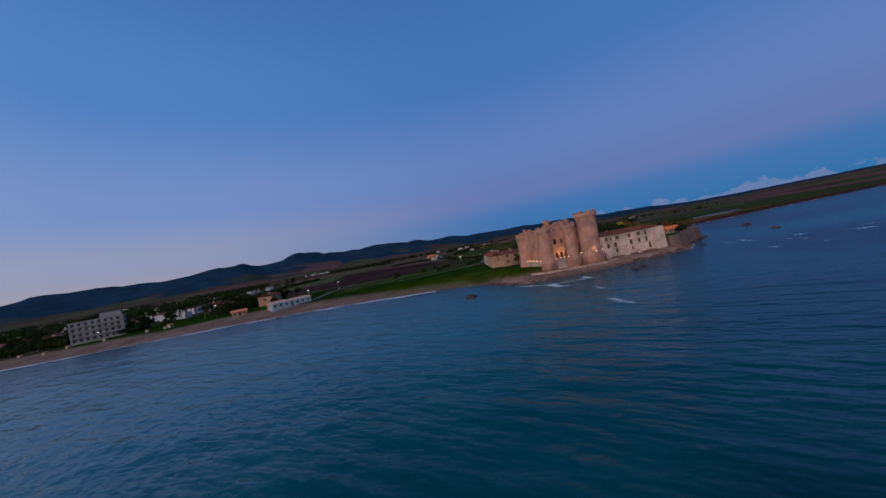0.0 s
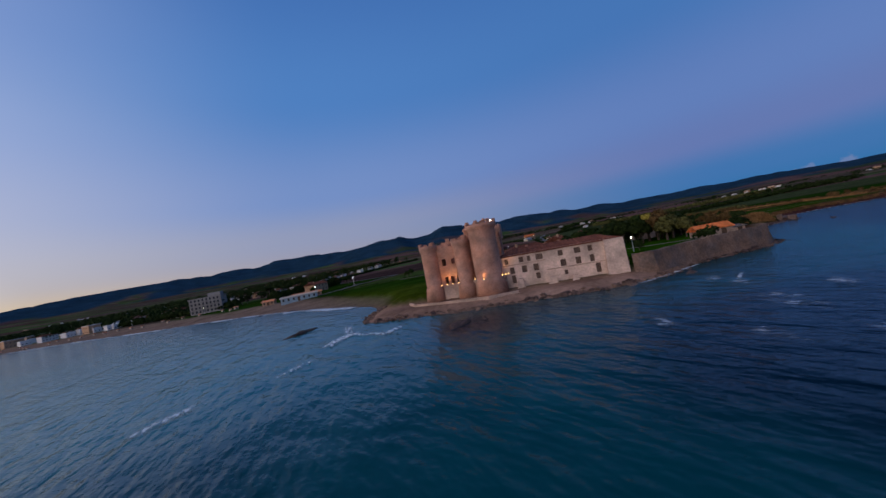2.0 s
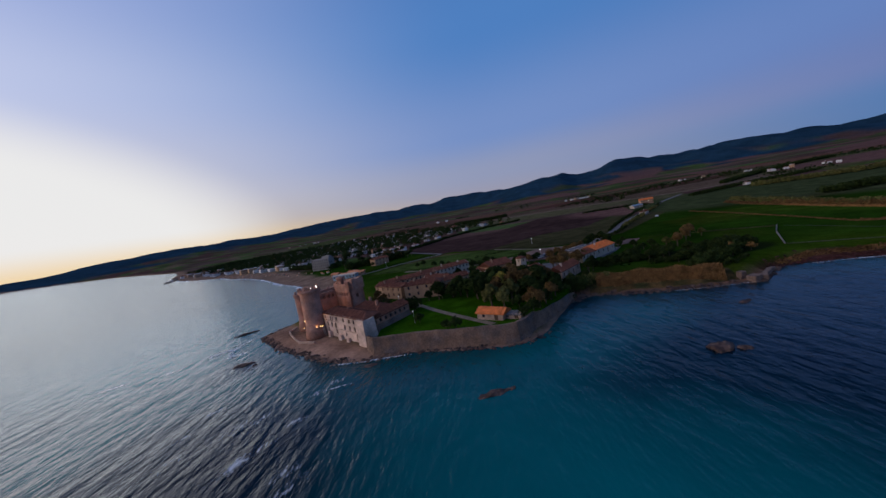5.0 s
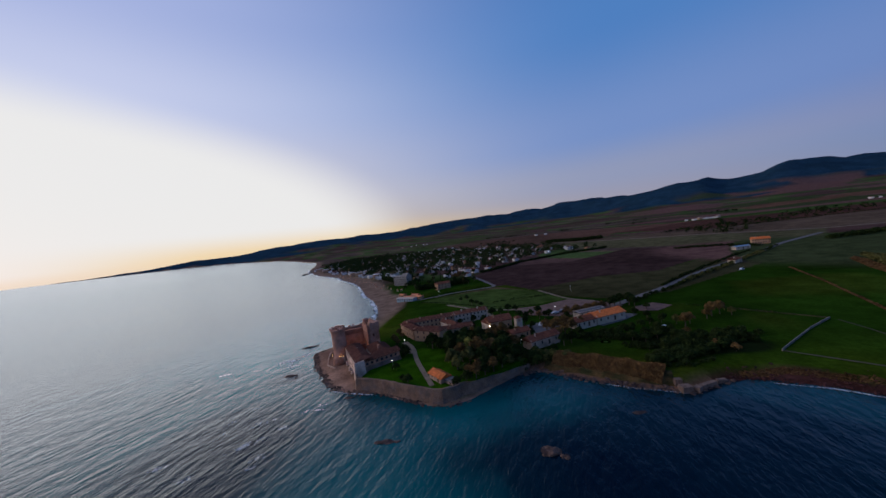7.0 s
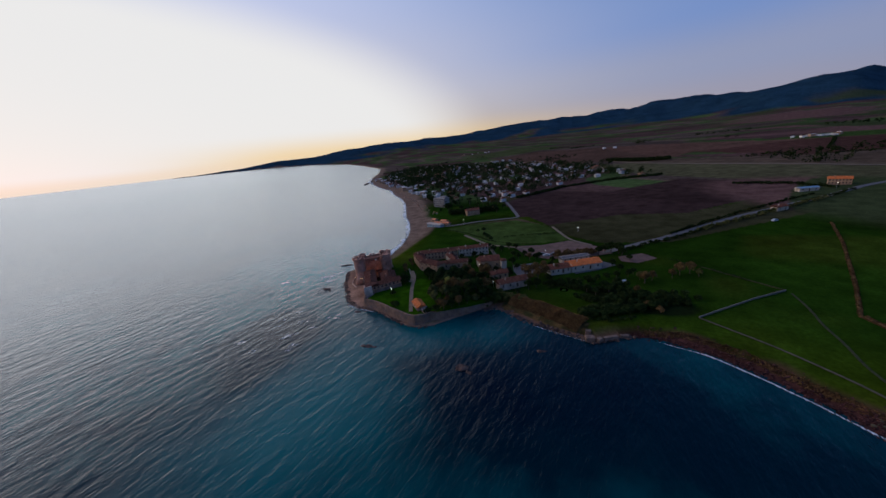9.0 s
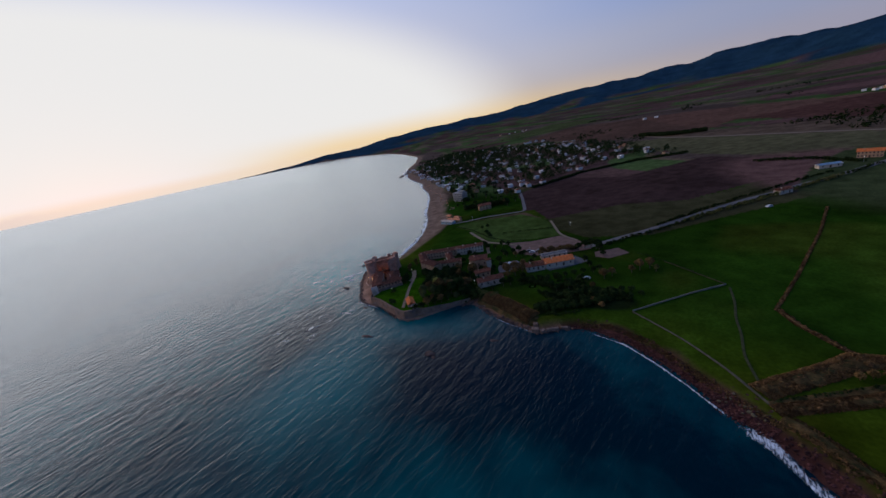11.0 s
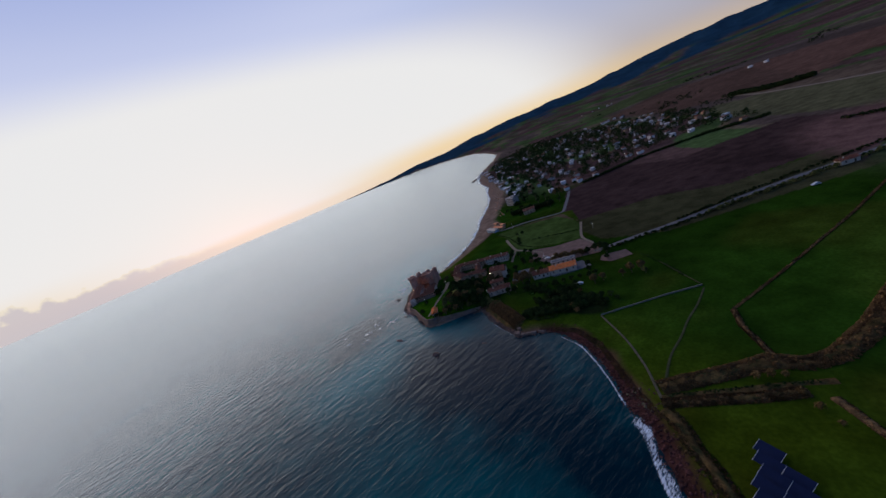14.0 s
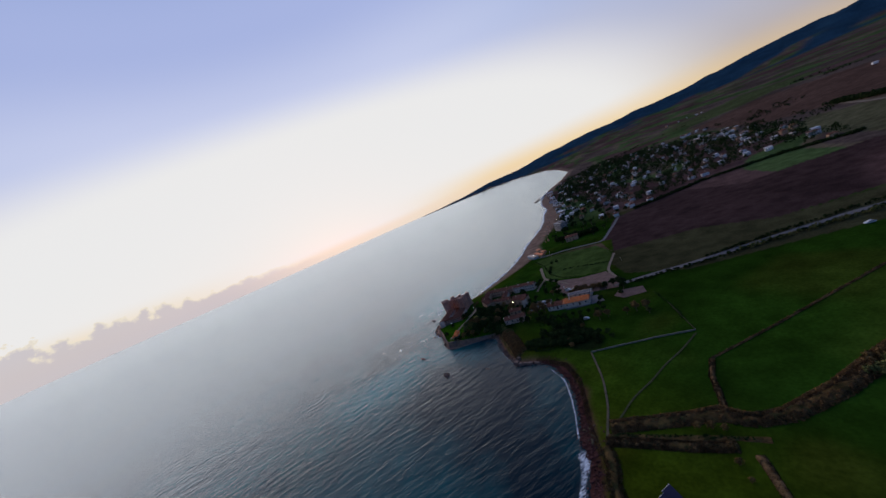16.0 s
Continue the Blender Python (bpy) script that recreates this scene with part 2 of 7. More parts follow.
M_GROUND = material("earth_and_grass", (0, 0, 0), 0.95, vary=0.3, scale=0.11, fine=0.9, bump=0.5, spec=0.0, attr="cover")
M_WATER = water_material()
M_FOAM = foam_material()
M_STONE = material("castle_stone", (0.46, 0.30, 0.22), 0.9, vary=0.3, scale=0.35, fine=3.5, bump=0.6, tint=(0.36, 0.25, 0.19))
M_BRICK = material("tower_brick", (0.42, 0.20, 0.132), 0.9, vary=0.28, scale=0.4, fine=4.0, bump=0.6, tint=(0.33, 0.18, 0.13))
M_PLASTER = material("old_plaster", (0.62, 0.43, 0.335), 0.9, vary=0.22, scale=0.3, fine=2.5, bump=0.35, tint=(0.42, 0.30, 0.23))
M_TILE = material("roof_tiles", (0.145, 0.050, 0.030), 0.9, vary=0.3, scale=0.8, fine=5.0, bump=0.6, island=0.35)
M_ORANGE = material("orange_tiles", (0.58, 0.155, 0.045), 0.85, vary=0.25, scale=0.8, fine=5.0, bump=0.5, island=0.25)
M_DARK = material("dark_opening", (0.025, 0.02, 0.018), 0.6, vary=0.1, bump=0)
M_GLASS = material("window_glass", (0.03, 0.035, 0.045), 0.12, vary=0.1, bump=0, spec=0.5)
M_WOOD = material("dark_wood", (0.10, 0.06, 0.04), 0.8, vary=0.3, scale=2, fine=12)
M_ROCK = material("shore_rock", (0.10, 0.062, 0.048), 0.85, vary=0.45, scale=0.4, fine=2.2, bump=0.9, tint=(0.045, 0.028, 0.025))
M_LEDGE = material("brown_ledge_rock", (0.165, 0.098, 0.068), 0.9, vary=0.4, scale=0.4, fine=2.2, bump=0.9, tint=(0.08, 0.048, 0.036))
M_WALL = material("bastion_stone", (0.185, 0.108, 0.072), 0.9, vary=0.35, scale=0.3, fine=2.5, bump=0.7, tint=(0.12, 0.085, 0.07))
M_SCRUB = material("dry_scrub_soil", (0.085, 0.050, 0.020), 0.95, vary=0.45, scale=0.35, fine=2.0, bump=0.9, spec=0.0, tint=(0.03, 0.03, 0.012))
M_ROAD = material("asphalt", (0.115, 0.104, 0.104), 0.9, vary=0.15, scale=0.5, fine=5)
M_TRACK = material("gravel_track", (0.17, 0.128, 0.088), 0.95, vary=0.25, scale=0.6, fine=4)
M_LOT = material("gravel_lot", (0.135, 0.080, 0.064), 0.95, vary=0.25, scale=0.25, fine=3)
M_WHITE = material("white_render", (0.46, 0.36, 0.28), 0.85, vary=0.12, scale=0.4, fine=3)
M_LIME = material("limewash", (0.62, 0.57, 0.54), 0.85, vary=0.12, scale=0.4, fine=3)
M_CREAM = material("cream_render", (0.40, 0.235, 0.14), 0.85, vary=0.15, scale=0.4, fine=3)
M_LEAF = material("dark_leaves", (0.019, 0.029, 0.007), 0.8, vary=0.4, scale=0.5, fine=3, bump=0.3, island=0.45, spec=0.03)
M_OLIVE = material("olive_leaves", (0.085, 0.080, 0.024), 0.8, vary=0.4, scale=0.5, fine=3, bump=0.3, island=0.4, spec=0.03)
M_AUTUMN = material("autumn_leaves", (0.115, 0.066, 0.024), 0.85, vary=0.35, scale=0.5, fine=3, bump=0.3, island=0.4, spec=0.03)
M_YELLOW = material("yellow_leaves", (0.30, 0.24, 0.045), 0.8, vary=0.3, scale=0.5, fine=3, bump=0.3, island=0.35, spec=0.03)
M_REED = material("dry_reeds", (0.23, 0.122, 0.048), 0.95, vary=0.35, scale=0.5, fine=4, bump=0.4, island=0.4, spec=0.02)
M_BARK = material("bark", (0.09, 0.065, 0.05), 0.95, vary=0.3, scale=2, fine=9)
M_SOLAR = material("solar_glass", (0.005, 0.010, 0.034), 0.45, vary=0.1, bump=0, spec=0.05)
M_METAL = material("galvanised", (0.45, 0.46, 0.47), 0.4, metal=0.9, vary=0.1)
M_LAMP = material("lamp_glow", (1.0, 0.82, 0.50), 0.5, vary=0.0, bump=0, emit=14.0)
M_BULB = material("dim_lamp_glow", (1.0, 0.55, 0.18), 0.5, vary=0.0, bump=0, emit=4.0)
M_SHUT = material("weathered_shutters", (0.13, 0.085, 0.065), 0.85, vary=0.3, scale=2, fine=10)
M_HOTEL = material("grey_render", (0.27, 0.24, 0.22), 0.85, vary=0.15, scale=0.4, fine=3)
M_LAMPW = material("lamp_glow_white", (1.0, 0.93, 0.78), 0.5, vary=0.0, bump=0, emit=10.0)
M_WEED = material("beached_seaweed", (0.068, 0.024, 0.021), 0.9, vary=0.45, scale=0.5, fine=3, bump=0.8, tint=(0.022, 0.010, 0.010))
M_DITCH = material("dry_ditch_scrub", (0.115, 0.064, 0.028), 0.95, vary=0.45, scale=0.3, fine=2.5, bump=0.8, spec=0.02, island=0.4)
M_SANDY = material("sandy_path", (0.080, 0.066, 0.040), 0.95, vary=0.3, scale=0.6, fine=4)
M_FIELDSTONE = material("pale_field_stone", (0.15, 0.14, 0.115), 0.9, vary=0.3, scale=0.6, fine=4)
M_FAINT = material("worn_grass", (0.036, 0.040, 0.015), 0.95, vary=0.3, scale=0.6, fine=4)

# ---- helpers for meshes ----
def part(name, bm, mat, parent=None, label=""):
    """One mesh object from a bmesh, under its thing."""
    me = bpy.data.meshes.new(name)
    bm.normal_update()
    bm.to_mesh(me)
    bm.free()
    me.materials.append(mat)
    ob = new(name, me)
    if parent is not None:
        ob.parent = parent
    if label:
        ob["label"] = label
    return ob


def empty(name, m=None):
    ob = new(name)
    ob.empty_display_size = 0.5
    if m is not None:
        ob.matrix_world = m
    return ob


def smooth(t):
    t = np.clip(t, 0, 1)
    return t * t * (3 - 2 * t)


# ---- the shore, from the far east round the castle point to the far western cape ----
SHORE = np.array([(2604, -4695.7), (2304, -2995.7), (1704, -1495.7), (1104, -635.7), (764, -305.7), (504, -160.7), (344, -67.7), (264, -5.7), (219, 32.3), (189, 54.3), (169, 70.3), (159, 80.3),
                  (152, 88.3), (142.7, 94.3), (134.2, 103.3), (124.4, 111.3), (112.5, 118.3), (100.8, 122.3), (90.5, 122.3), (82.5, 117.3), (78.5, 113.3), (72.5, 115.3), (63.5, 116.3),
                  (52.5, 120.3), (42.5, 124.3), (34.5, 128.1), (28, 124.2), (21, 115), (13, 104), (7, 100), (2, 100), (-8, 102), (-22, 107), (-31, 106),
                  (-40, 108), (-47, 112), (-57, 121), (-66, 129), (-74, 138)], float)
SHORE = np.vstack([SHORE, np.array([(-80, 146), (-77, 153), (-71, 161), (-70, 168), (-71, 176), (-75, 190), (-80, 207), (-89, 227), (-104, 253),
                  (-122, 278), (-145, 304), (-173, 342), (-205, 386), (-242, 428), (-300, 482), (-343, 530), (-427, 591), (-500, 655),
                  (-560, 720), (-670, 843), (-822.3, 1060.3), (-1034.7, 1320.8), (-1500, 1700), (-1868, 1944), (-2535, 2185), (-3200, 2250),
                  (-4050, 1640), (-4300, 1750), (-4600, 2600)], float)])
RING = np.vstack([SHORE, [(-4600, 6000), (6000, 6000), (6000, -4700)]])


def shore_distance(px, py):
    """Metres inland (positive) or out at sea, for arrays of points."""
    best = np.full(px.shape, 1e9)
    inside = np.zeros(px.shape, bool)
    n = len(RING)
    for i in range(n):
        ax, ay = RING[i]
        bx, by = RING[(i + 1) % n]
        if i < len(SHORE) - 1:
            dx, dy = bx - ax, by - ay
            t = np.clip(((px - ax) * dx + (py - ay) * dy) / (dx * dx + dy * dy), 0, 1)
            best = np.minimum(best, np.hypot(px - ax - t * dx, py - ay - t * dy))
        if ay != by:
            cross = (ay > py) != (by > py)
            inside ^= cross & (px < (bx - ax) * (py - ay) / (by - ay) + ax)
    return np.where(inside, best, -best)


def far_rise(px, py):
    """The sheet lifts a little far out, so that it meets the true horizon."""
    return 55 * smooth((np.hypot(px - 40, py - 60) - 1500) / 3100) ** 1.0


# bearing of the ridge, its distance and its height
RIDGE = np.array([(-180, 4400, 0), (-72, 4350, 0), (-66, 4350, 0), (-60, 4350, 9), (-55, 4350, 43), (-50, 4350, 38), (-45, 4350, 81), (-40, 4350, 94), (-35, 4350, 106),
                  (-30, 4350, 112), (-26, 4350, 104), (-22, 4350, 126), (-18, 4350, 152), (-14, 4350, 167), (-10, 4350, 162), (-6, 4350, 154), (-3, 4350, 169), (-1.2, 4350, 163),
                  (0.2, 4341, 170), (2.2, 4254, 192), (4.5, 4153, 189), (7.2, 4035, 190), (9.5, 3850, 165), (12, 3600, 156), (14, 3400, 153), (16, 3367, 161), (18, 3333, 169),
                  (20, 3300, 170), (22, 3400, 190), (24, 3500, 162), (27, 3609, 189), (30, 3636, 218), (32.5, 3659, 204), (35, 3682, 191), (38, 3709, 177), (41, 3736, 167),
                  (44, 3764, 180), (47, 3791, 173), (51, 3827, 140), (55, 3864, 138), (59, 3900, 111), (62, 3927, 110), (65, 3955, 103), (68, 3982, 100), (71, 4000, 87), (73.5, 4000, 89),
                  (76, 4000, 80), (79, 4000, 64), (83, 4015, 53), (87, 4035, 41), (92, 4060, 7), (97, 4085, 0), (104, 4120, 0), (112, 4160, 0), (125, 4400, 10), (155, 4400, 6),
                  (180, 4400, 0)], float)


def value_noise(px, py, size, seed):
    """Smooth noise from 0 to 1 with features about size metres across."""
    rs = np.random.RandomState(seed)
    tab = rs.rand(64, 64)
    x, y = px / size, py / size
    xi, yi = np.floor(x).astype(int), np.floor(y).astype(int)
    fx, fy = smooth(x - xi), smooth(y - yi)
    g = lambda a, b: tab[a % 64, b % 64]
    return (g(xi, yi) * (1 - fx) + g(xi + 1, yi) * fx) * (1 - fy) + (g(xi, yi + 1) * (1 - fx) + g(xi + 1, yi + 1) * fx) * fy


def ground_height(px, py, d=None):
    px, py = np.asarray(px, float), np.asarray(py, float)
    if d is None:
        d = shore_distance(px, py)
    beach = smooth((-px - 45) / 40) * smooth((py - 158) / 20)          # long sandy bay in the west
    width = 7 + 24 * beach
    top = 2.6 - 0.5 * beach
    inland = (px + 62.5) * 0.724 + (py - 143.5) * 0.69                  # low rock shelf before the castle
    shelf = smooth((3.5 - inland) / 5) * smooth((-18 - px) / 8) * smooth((175 - py) / 12)
    top = top * (1 - 0.62 * shelf)
    width = width * (1 - 0.35 * shelf)
    z = np.where(d > 0, top * smooth(d / width), -2.5 * smooth(-d / 14))
    z = z + np.where(d > 0, 0.008 * np.minimum(np.maximum(d - 40, 0), 500) + 0.03 * np.clip(d - 190, 0, 480), 0)
    dx, dy = px + 20, py - 60
    r, az = np.hypot(dx, dy), np.degrees(np.arctan2(dx, dy))
    D, H = np.interp(az, RIDGE[:, 0], RIDGE[:, 1]), np.interp(az, RIDGE[:, 0], RIDGE[:, 2])
    t = r / D
    rough = 0.62 * value_noise(px, py, 330, 1) + 0.38 * value_noise(px, py, 120, 2)
    foot = smooth((t - 0.30) / 0.45) * 0.22
    slope = smooth((t - 0.66) / 0.34) * 0.80
    hill = H * (foot + slope) * (1 + (rough - 0.5) * 0.55 * smooth((t - 0.5) / 0.3) * (1 - 0.8 * smooth((t - 0.82) / 0.16)))
    hill = np.where(t > 1, H * (1 - 0.35 * np.minimum(t - 1, 1)), hill)
    hill = hill + ((value_noise(px, py, 60, 3) - 0.5) * 8 + (value_noise(px, py, 170, 13) - 0.5) * 22 * H / 100) * smooth((t - 0.70) / 0.2)
    z = z + np.where(d > 0, hill * smooth(d / 160), 0)
    return z + far_rise(px, py)


GX, GY, GS = -720.0, 0.0, 4.0
_gx, _gy = np.meshgrid(GX + GS * np.arange(320), GY + GS * np.arange(300), indexing="ij")
HEIGHTS = ground_height(_gx.ravel(), _gy.ravel()).reshape(_gx.shape)


def gz(x, y):
    """Height of the ground at one place, from a table where there is one."""
    u, v = (x - GX) / GS, (y - GY) / GS
    i, j = int(math.floor(u)), int(math.floor(v))
    if 0 <= i < 319 and 0 <= j < 299:
        u, v = u - i, v - j
        return float((HEIGHTS[i, j] * (1 - u) + HEIGHTS[i + 1, j] * u) * (1 - v) + (HEIGHTS[i, j + 1] * (1 - u) + HEIGHTS[i + 1, j + 1] * u) * v)
    return float(ground_height(np.array([x]), np.array([y]))[0])


def in_poly(px, py, poly):
    inside = np.zeros(px.shape, bool)
    n = len(poly)
    for i in range(n):
        (ax, ay), (bx, by) = poly[i], poly[(i + 1) % n]
        if ay != by:
            inside ^= ((ay > py) != (by > py)) & (px < (bx - ax) * (py - ay) / (by - ay) + ax)
    return inside


FIELDS = [  # outline, colour of the crop or soil
    ([(-50.3, 373.9), (-21.7, 445.9), (62.4, 419.8), (130.2, 481.5), (217.3, 405.3), (123, 315.9), (76.2, 309.5), (25.3, 270.5), (-0.4, 301.6), (-8.3, 298.2)], (0.066, 0.042, 0.042)),
    ([(25.3, 270.5), (76.2, 309.5), (123, 315.9), (217.3, 394.4), (253.6, 371.4), (147.1, 273.3), (108, 236), (68, 228), (33.9, 250.2)], (0.064, 0.066, 0.034)),
    ([(113.2, 510.6), (217.3, 418.6), (271.8, 392), (321.4, 465.8), (205.2, 552.9), (79.4, 670.3), (23.7, 694.5), (11.6, 646.1)], (0.115, 0.115, 0.065)),
    ([(79.4, 670.3), (205.2, 552.9), (321.4, 465.8), (444.6, 438.5), (492.4, 594.5), (269.3, 603.8), (130.2, 694.5), (32.2, 742.9)], (0.140, 0.105, 0.080)),
    ([(269.3, 603.8), (492.4, 594.5), (654.2, 732.3), (350.4, 815.5), (168.9, 767.1)], (0.100, 0.052, 0.045)),
    ([(-24.7, 1126.5), (130.2, 694.5), (168.9, 767.1), (350.4, 815.5), (268.1, 888.1), (108.4, 1057.5)], (0.150, 0.088, 0.070)),
    ([(-55.7, 770.5), (32.2, 742.9), (130.2, 694.5), (-24.7, 1126.5), (-247.9, 1275.1), (-346.8, 1110.5)], (0.120, 0.075, 0.060)),
    ([(268.1, 863.9), (495.6, 742.9), (731.5, 833.4), (761.8, 1057.5), (471.4, 1009.1)], (0.055, 0.105, 0.030)),
    ([(654.2, 732.3), (492.4, 594.5), (424.2, 382.7), (900, 420), (914.9, 709.7)], (0.090, 0.095, 0.045)),
    ([(731.5, 833.4), (914.9, 709.7), (1303.1, 901.9), (1185.4, 1287.4), (761.8, 1057.5)], (0.150, 0.085, 0.062)),
    ([(592.4, 1178.5), (1074.7, 1237.2), (1015.9, 1420.5), (616.6, 1360)], (0.160, 0.088, 0.065)),
    ([(424.2, 382.7), (700, 250), (1100, 420), (900, 420)], (0.065, 0.115, 0.030)),
    ([(-35, 238), (-2, 213), (14, 214), (50, 231), (29.6, 263.4), (-2.6, 290.9), (-50.1, 266.1), (-62, 250)], (0.060, 0.105, 0.028)),
    ([(-60, 262), (-8, 294.4), (29.5, 265.8), (25.3, 270.5), (-8.4, 286.7)], (0.110, 0.080, 0.055)),
    ([(-642.8, 1321.3), (-301.7, 1258.6), (-193.1, 1536.2), (-474.4, 1718.3)], (0.080, 0.105, 0.045)),
]


def ground_colour(px, py, d, z):
    n = len(px)
    col = np.empty((n, 3))
    g1, g2 = value_noise(px, py, 40, 5), value_noise(px, py, 12, 6)
    col[:] = (0.0130, 0.0345, 0.0034)
    col *= (0.66 + 0.72 * g1 + 0.34 * (g2 - 0.5))[:, None]
    col += np.outer(smooth((value_noise(px, py, 25, 9) - 0.55) / 0.4), (0.016, 0.010, 0.002)) + np.outer(smooth((value_noise(px, py, 90, 19) - 0.5) / 0.4), (0.018, 0.015, 0.0))
    dx, dy = px + 20, py - 60
    r, az = np.hypot(dx, dy), np.degrees(np.arctan2(dx, dy))
    t = r / np.interp(az, RIDGE[:, 0], RIDGE[:, 1])
    # open country: patches of plough, stubble and pasture
    along, across = 0.80 * px - 0.60 * py, 0.60 * px + 0.80 * py
    patch = value_noise(along, 2.3 * across, 190, 7)
    strip = value_noise(along * 1.6, 4.0 * across, 190, 17)
    far = smooth((r - 305) / 70)
    tone = np.where(patch[:, None] < 0.40, (0.092, 0.052, 0.044), np.where(patch[:, None] < 0.60, (0.060, 0.092, 0.030), np.where(patch[:, None] < 0.68, (0.120, 0.090, 0.055), (0.095, 0.066, 0.052))))
    tone = tone * (0.52 + 0.5 * strip)[:, None]
    col = col * (1 - far[:, None]) + tone * far[:, None]
    for poly, c in FIELDS:
        m = in_poly(px, py, poly)
        col[m] = 0.62 * np.array(c) * np.array((1.08, 0.97, 0.86)) * (0.76 + 0.3 * g1[m] + 0.2 * (g2[m] - 0.5) + 0.22 * strip[m])[:, None]
    # hill woodland: dark green with the blue of distance haze painted in
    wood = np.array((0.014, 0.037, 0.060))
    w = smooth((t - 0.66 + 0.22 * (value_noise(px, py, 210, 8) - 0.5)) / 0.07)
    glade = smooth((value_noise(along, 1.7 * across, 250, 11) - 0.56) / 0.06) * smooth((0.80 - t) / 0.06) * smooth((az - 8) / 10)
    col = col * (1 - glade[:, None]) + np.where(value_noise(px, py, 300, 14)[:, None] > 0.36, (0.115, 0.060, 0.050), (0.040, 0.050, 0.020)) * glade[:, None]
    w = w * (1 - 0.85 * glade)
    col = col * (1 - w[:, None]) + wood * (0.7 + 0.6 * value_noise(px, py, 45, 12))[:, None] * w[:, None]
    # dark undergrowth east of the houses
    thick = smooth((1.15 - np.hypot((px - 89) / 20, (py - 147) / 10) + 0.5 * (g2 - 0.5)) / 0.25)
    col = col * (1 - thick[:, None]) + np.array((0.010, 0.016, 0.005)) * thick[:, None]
    # shore
    beach = smooth((-px - 45) / 40) * smooth((py - 158) / 20)
    sand = smooth((29 * beach + 1 - d + 10 * (value_noise(px, py, 30, 4) - 0.5)) / 8) * beach
    col = col * (1 - sand[:, None]) + np.array((0.185, 0.120, 0.085)) * (0.85 + 0.3 * g2)[:, None] * sand[:, None]
    point = smooth((1.5 - ((px + 62.5) * 0.724 + (py - 143.5) * 0.69)) / 3) * smooth((-18 - px) / 8) * smooth((178 - py) / 10)
    col = col * (1 - point[:, None]) + np.array((0.23, 0.132, 0.090)) * (0.75 + 0.5 * g2)[:, None] * point[:, None]
    rim = smooth((5.5 + 2 * smooth((px - 95) / 30) - d + 4 * (g2 - 0.5)) / 4) * (1 - beach)
    rimcol = np.where((px > 85)[:, None], (0.052, 0.021, 0.017), np.where((px > 25)[:, None], (0.14, 0.072, 0.046), (0.25, 0.145, 0.098)))
    col = col * (1 - rim[:, None]) + rimcol * (0.75 + 0.5 * g2)[:, None] * rim[:, None]
    return col


def build_ground():
    cx, cy = 60.0, 150.0
    na = 640
    radii = [0.0]
    step = 2.0
    while radii[-1] < 4700:
        if radii[-1] > 240:
            step *= 1.026
        radii.append(radii[-1] + step)
    radii = np.array(radii[1:])
    ang = np.linspace(0, 2 * np.pi, na, endpoint=False)
    rr, aa = np.meshgrid(radii, ang, indexing="ij")
    px, py = (cx + rr * np.sin(aa)).ravel(), (cy + rr * np.cos(aa)).ravel()
    d = shore_distance(px, py)
    z = ground_height(px, py, d)
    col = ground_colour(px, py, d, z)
    px, py, z = np.append(px, cx), np.append(py, cy), np.append(z, gz(cx, cy))
    col = np.vstack([col, [(0.03, 0.07, 0.014)]])
    d = np.append(d, 50)
    nr = len(radii)
    faces = []
    for i in range(nr - 1):
        a = i * na + np.arange(na)
        b = i * na + (np.arange(na) + 1) % na
        q = np.stack([a, b, b + na, a + na], 1)
        faces.append(q[(d[q] > -26).any(1)])
    quads = np.vstack(faces)
    tri = [(len(px) - 1, (k + 1) % na, k) for k in range(na)]
    used = np.unique(np.concatenate([quads.ravel(), np.array(tri).ravel()]))
    remap = np.full(len(px), -1)
    remap[used] = np.arange(len(used))
    me = bpy.data.meshes.new("ground")
    allf = [tuple(int(v) for v in remap[q][::-1]) for q in quads] + [tuple(int(remap[v]) for v in t) for t in tri]
    me.from_pydata(np.stack([px, py, z], 1)[used].tolist(), [], allf)
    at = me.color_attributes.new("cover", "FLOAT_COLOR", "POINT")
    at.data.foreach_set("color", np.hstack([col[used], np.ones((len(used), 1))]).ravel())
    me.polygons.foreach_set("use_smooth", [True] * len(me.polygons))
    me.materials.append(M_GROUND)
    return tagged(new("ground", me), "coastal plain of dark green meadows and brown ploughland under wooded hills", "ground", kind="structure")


ground = build_ground()


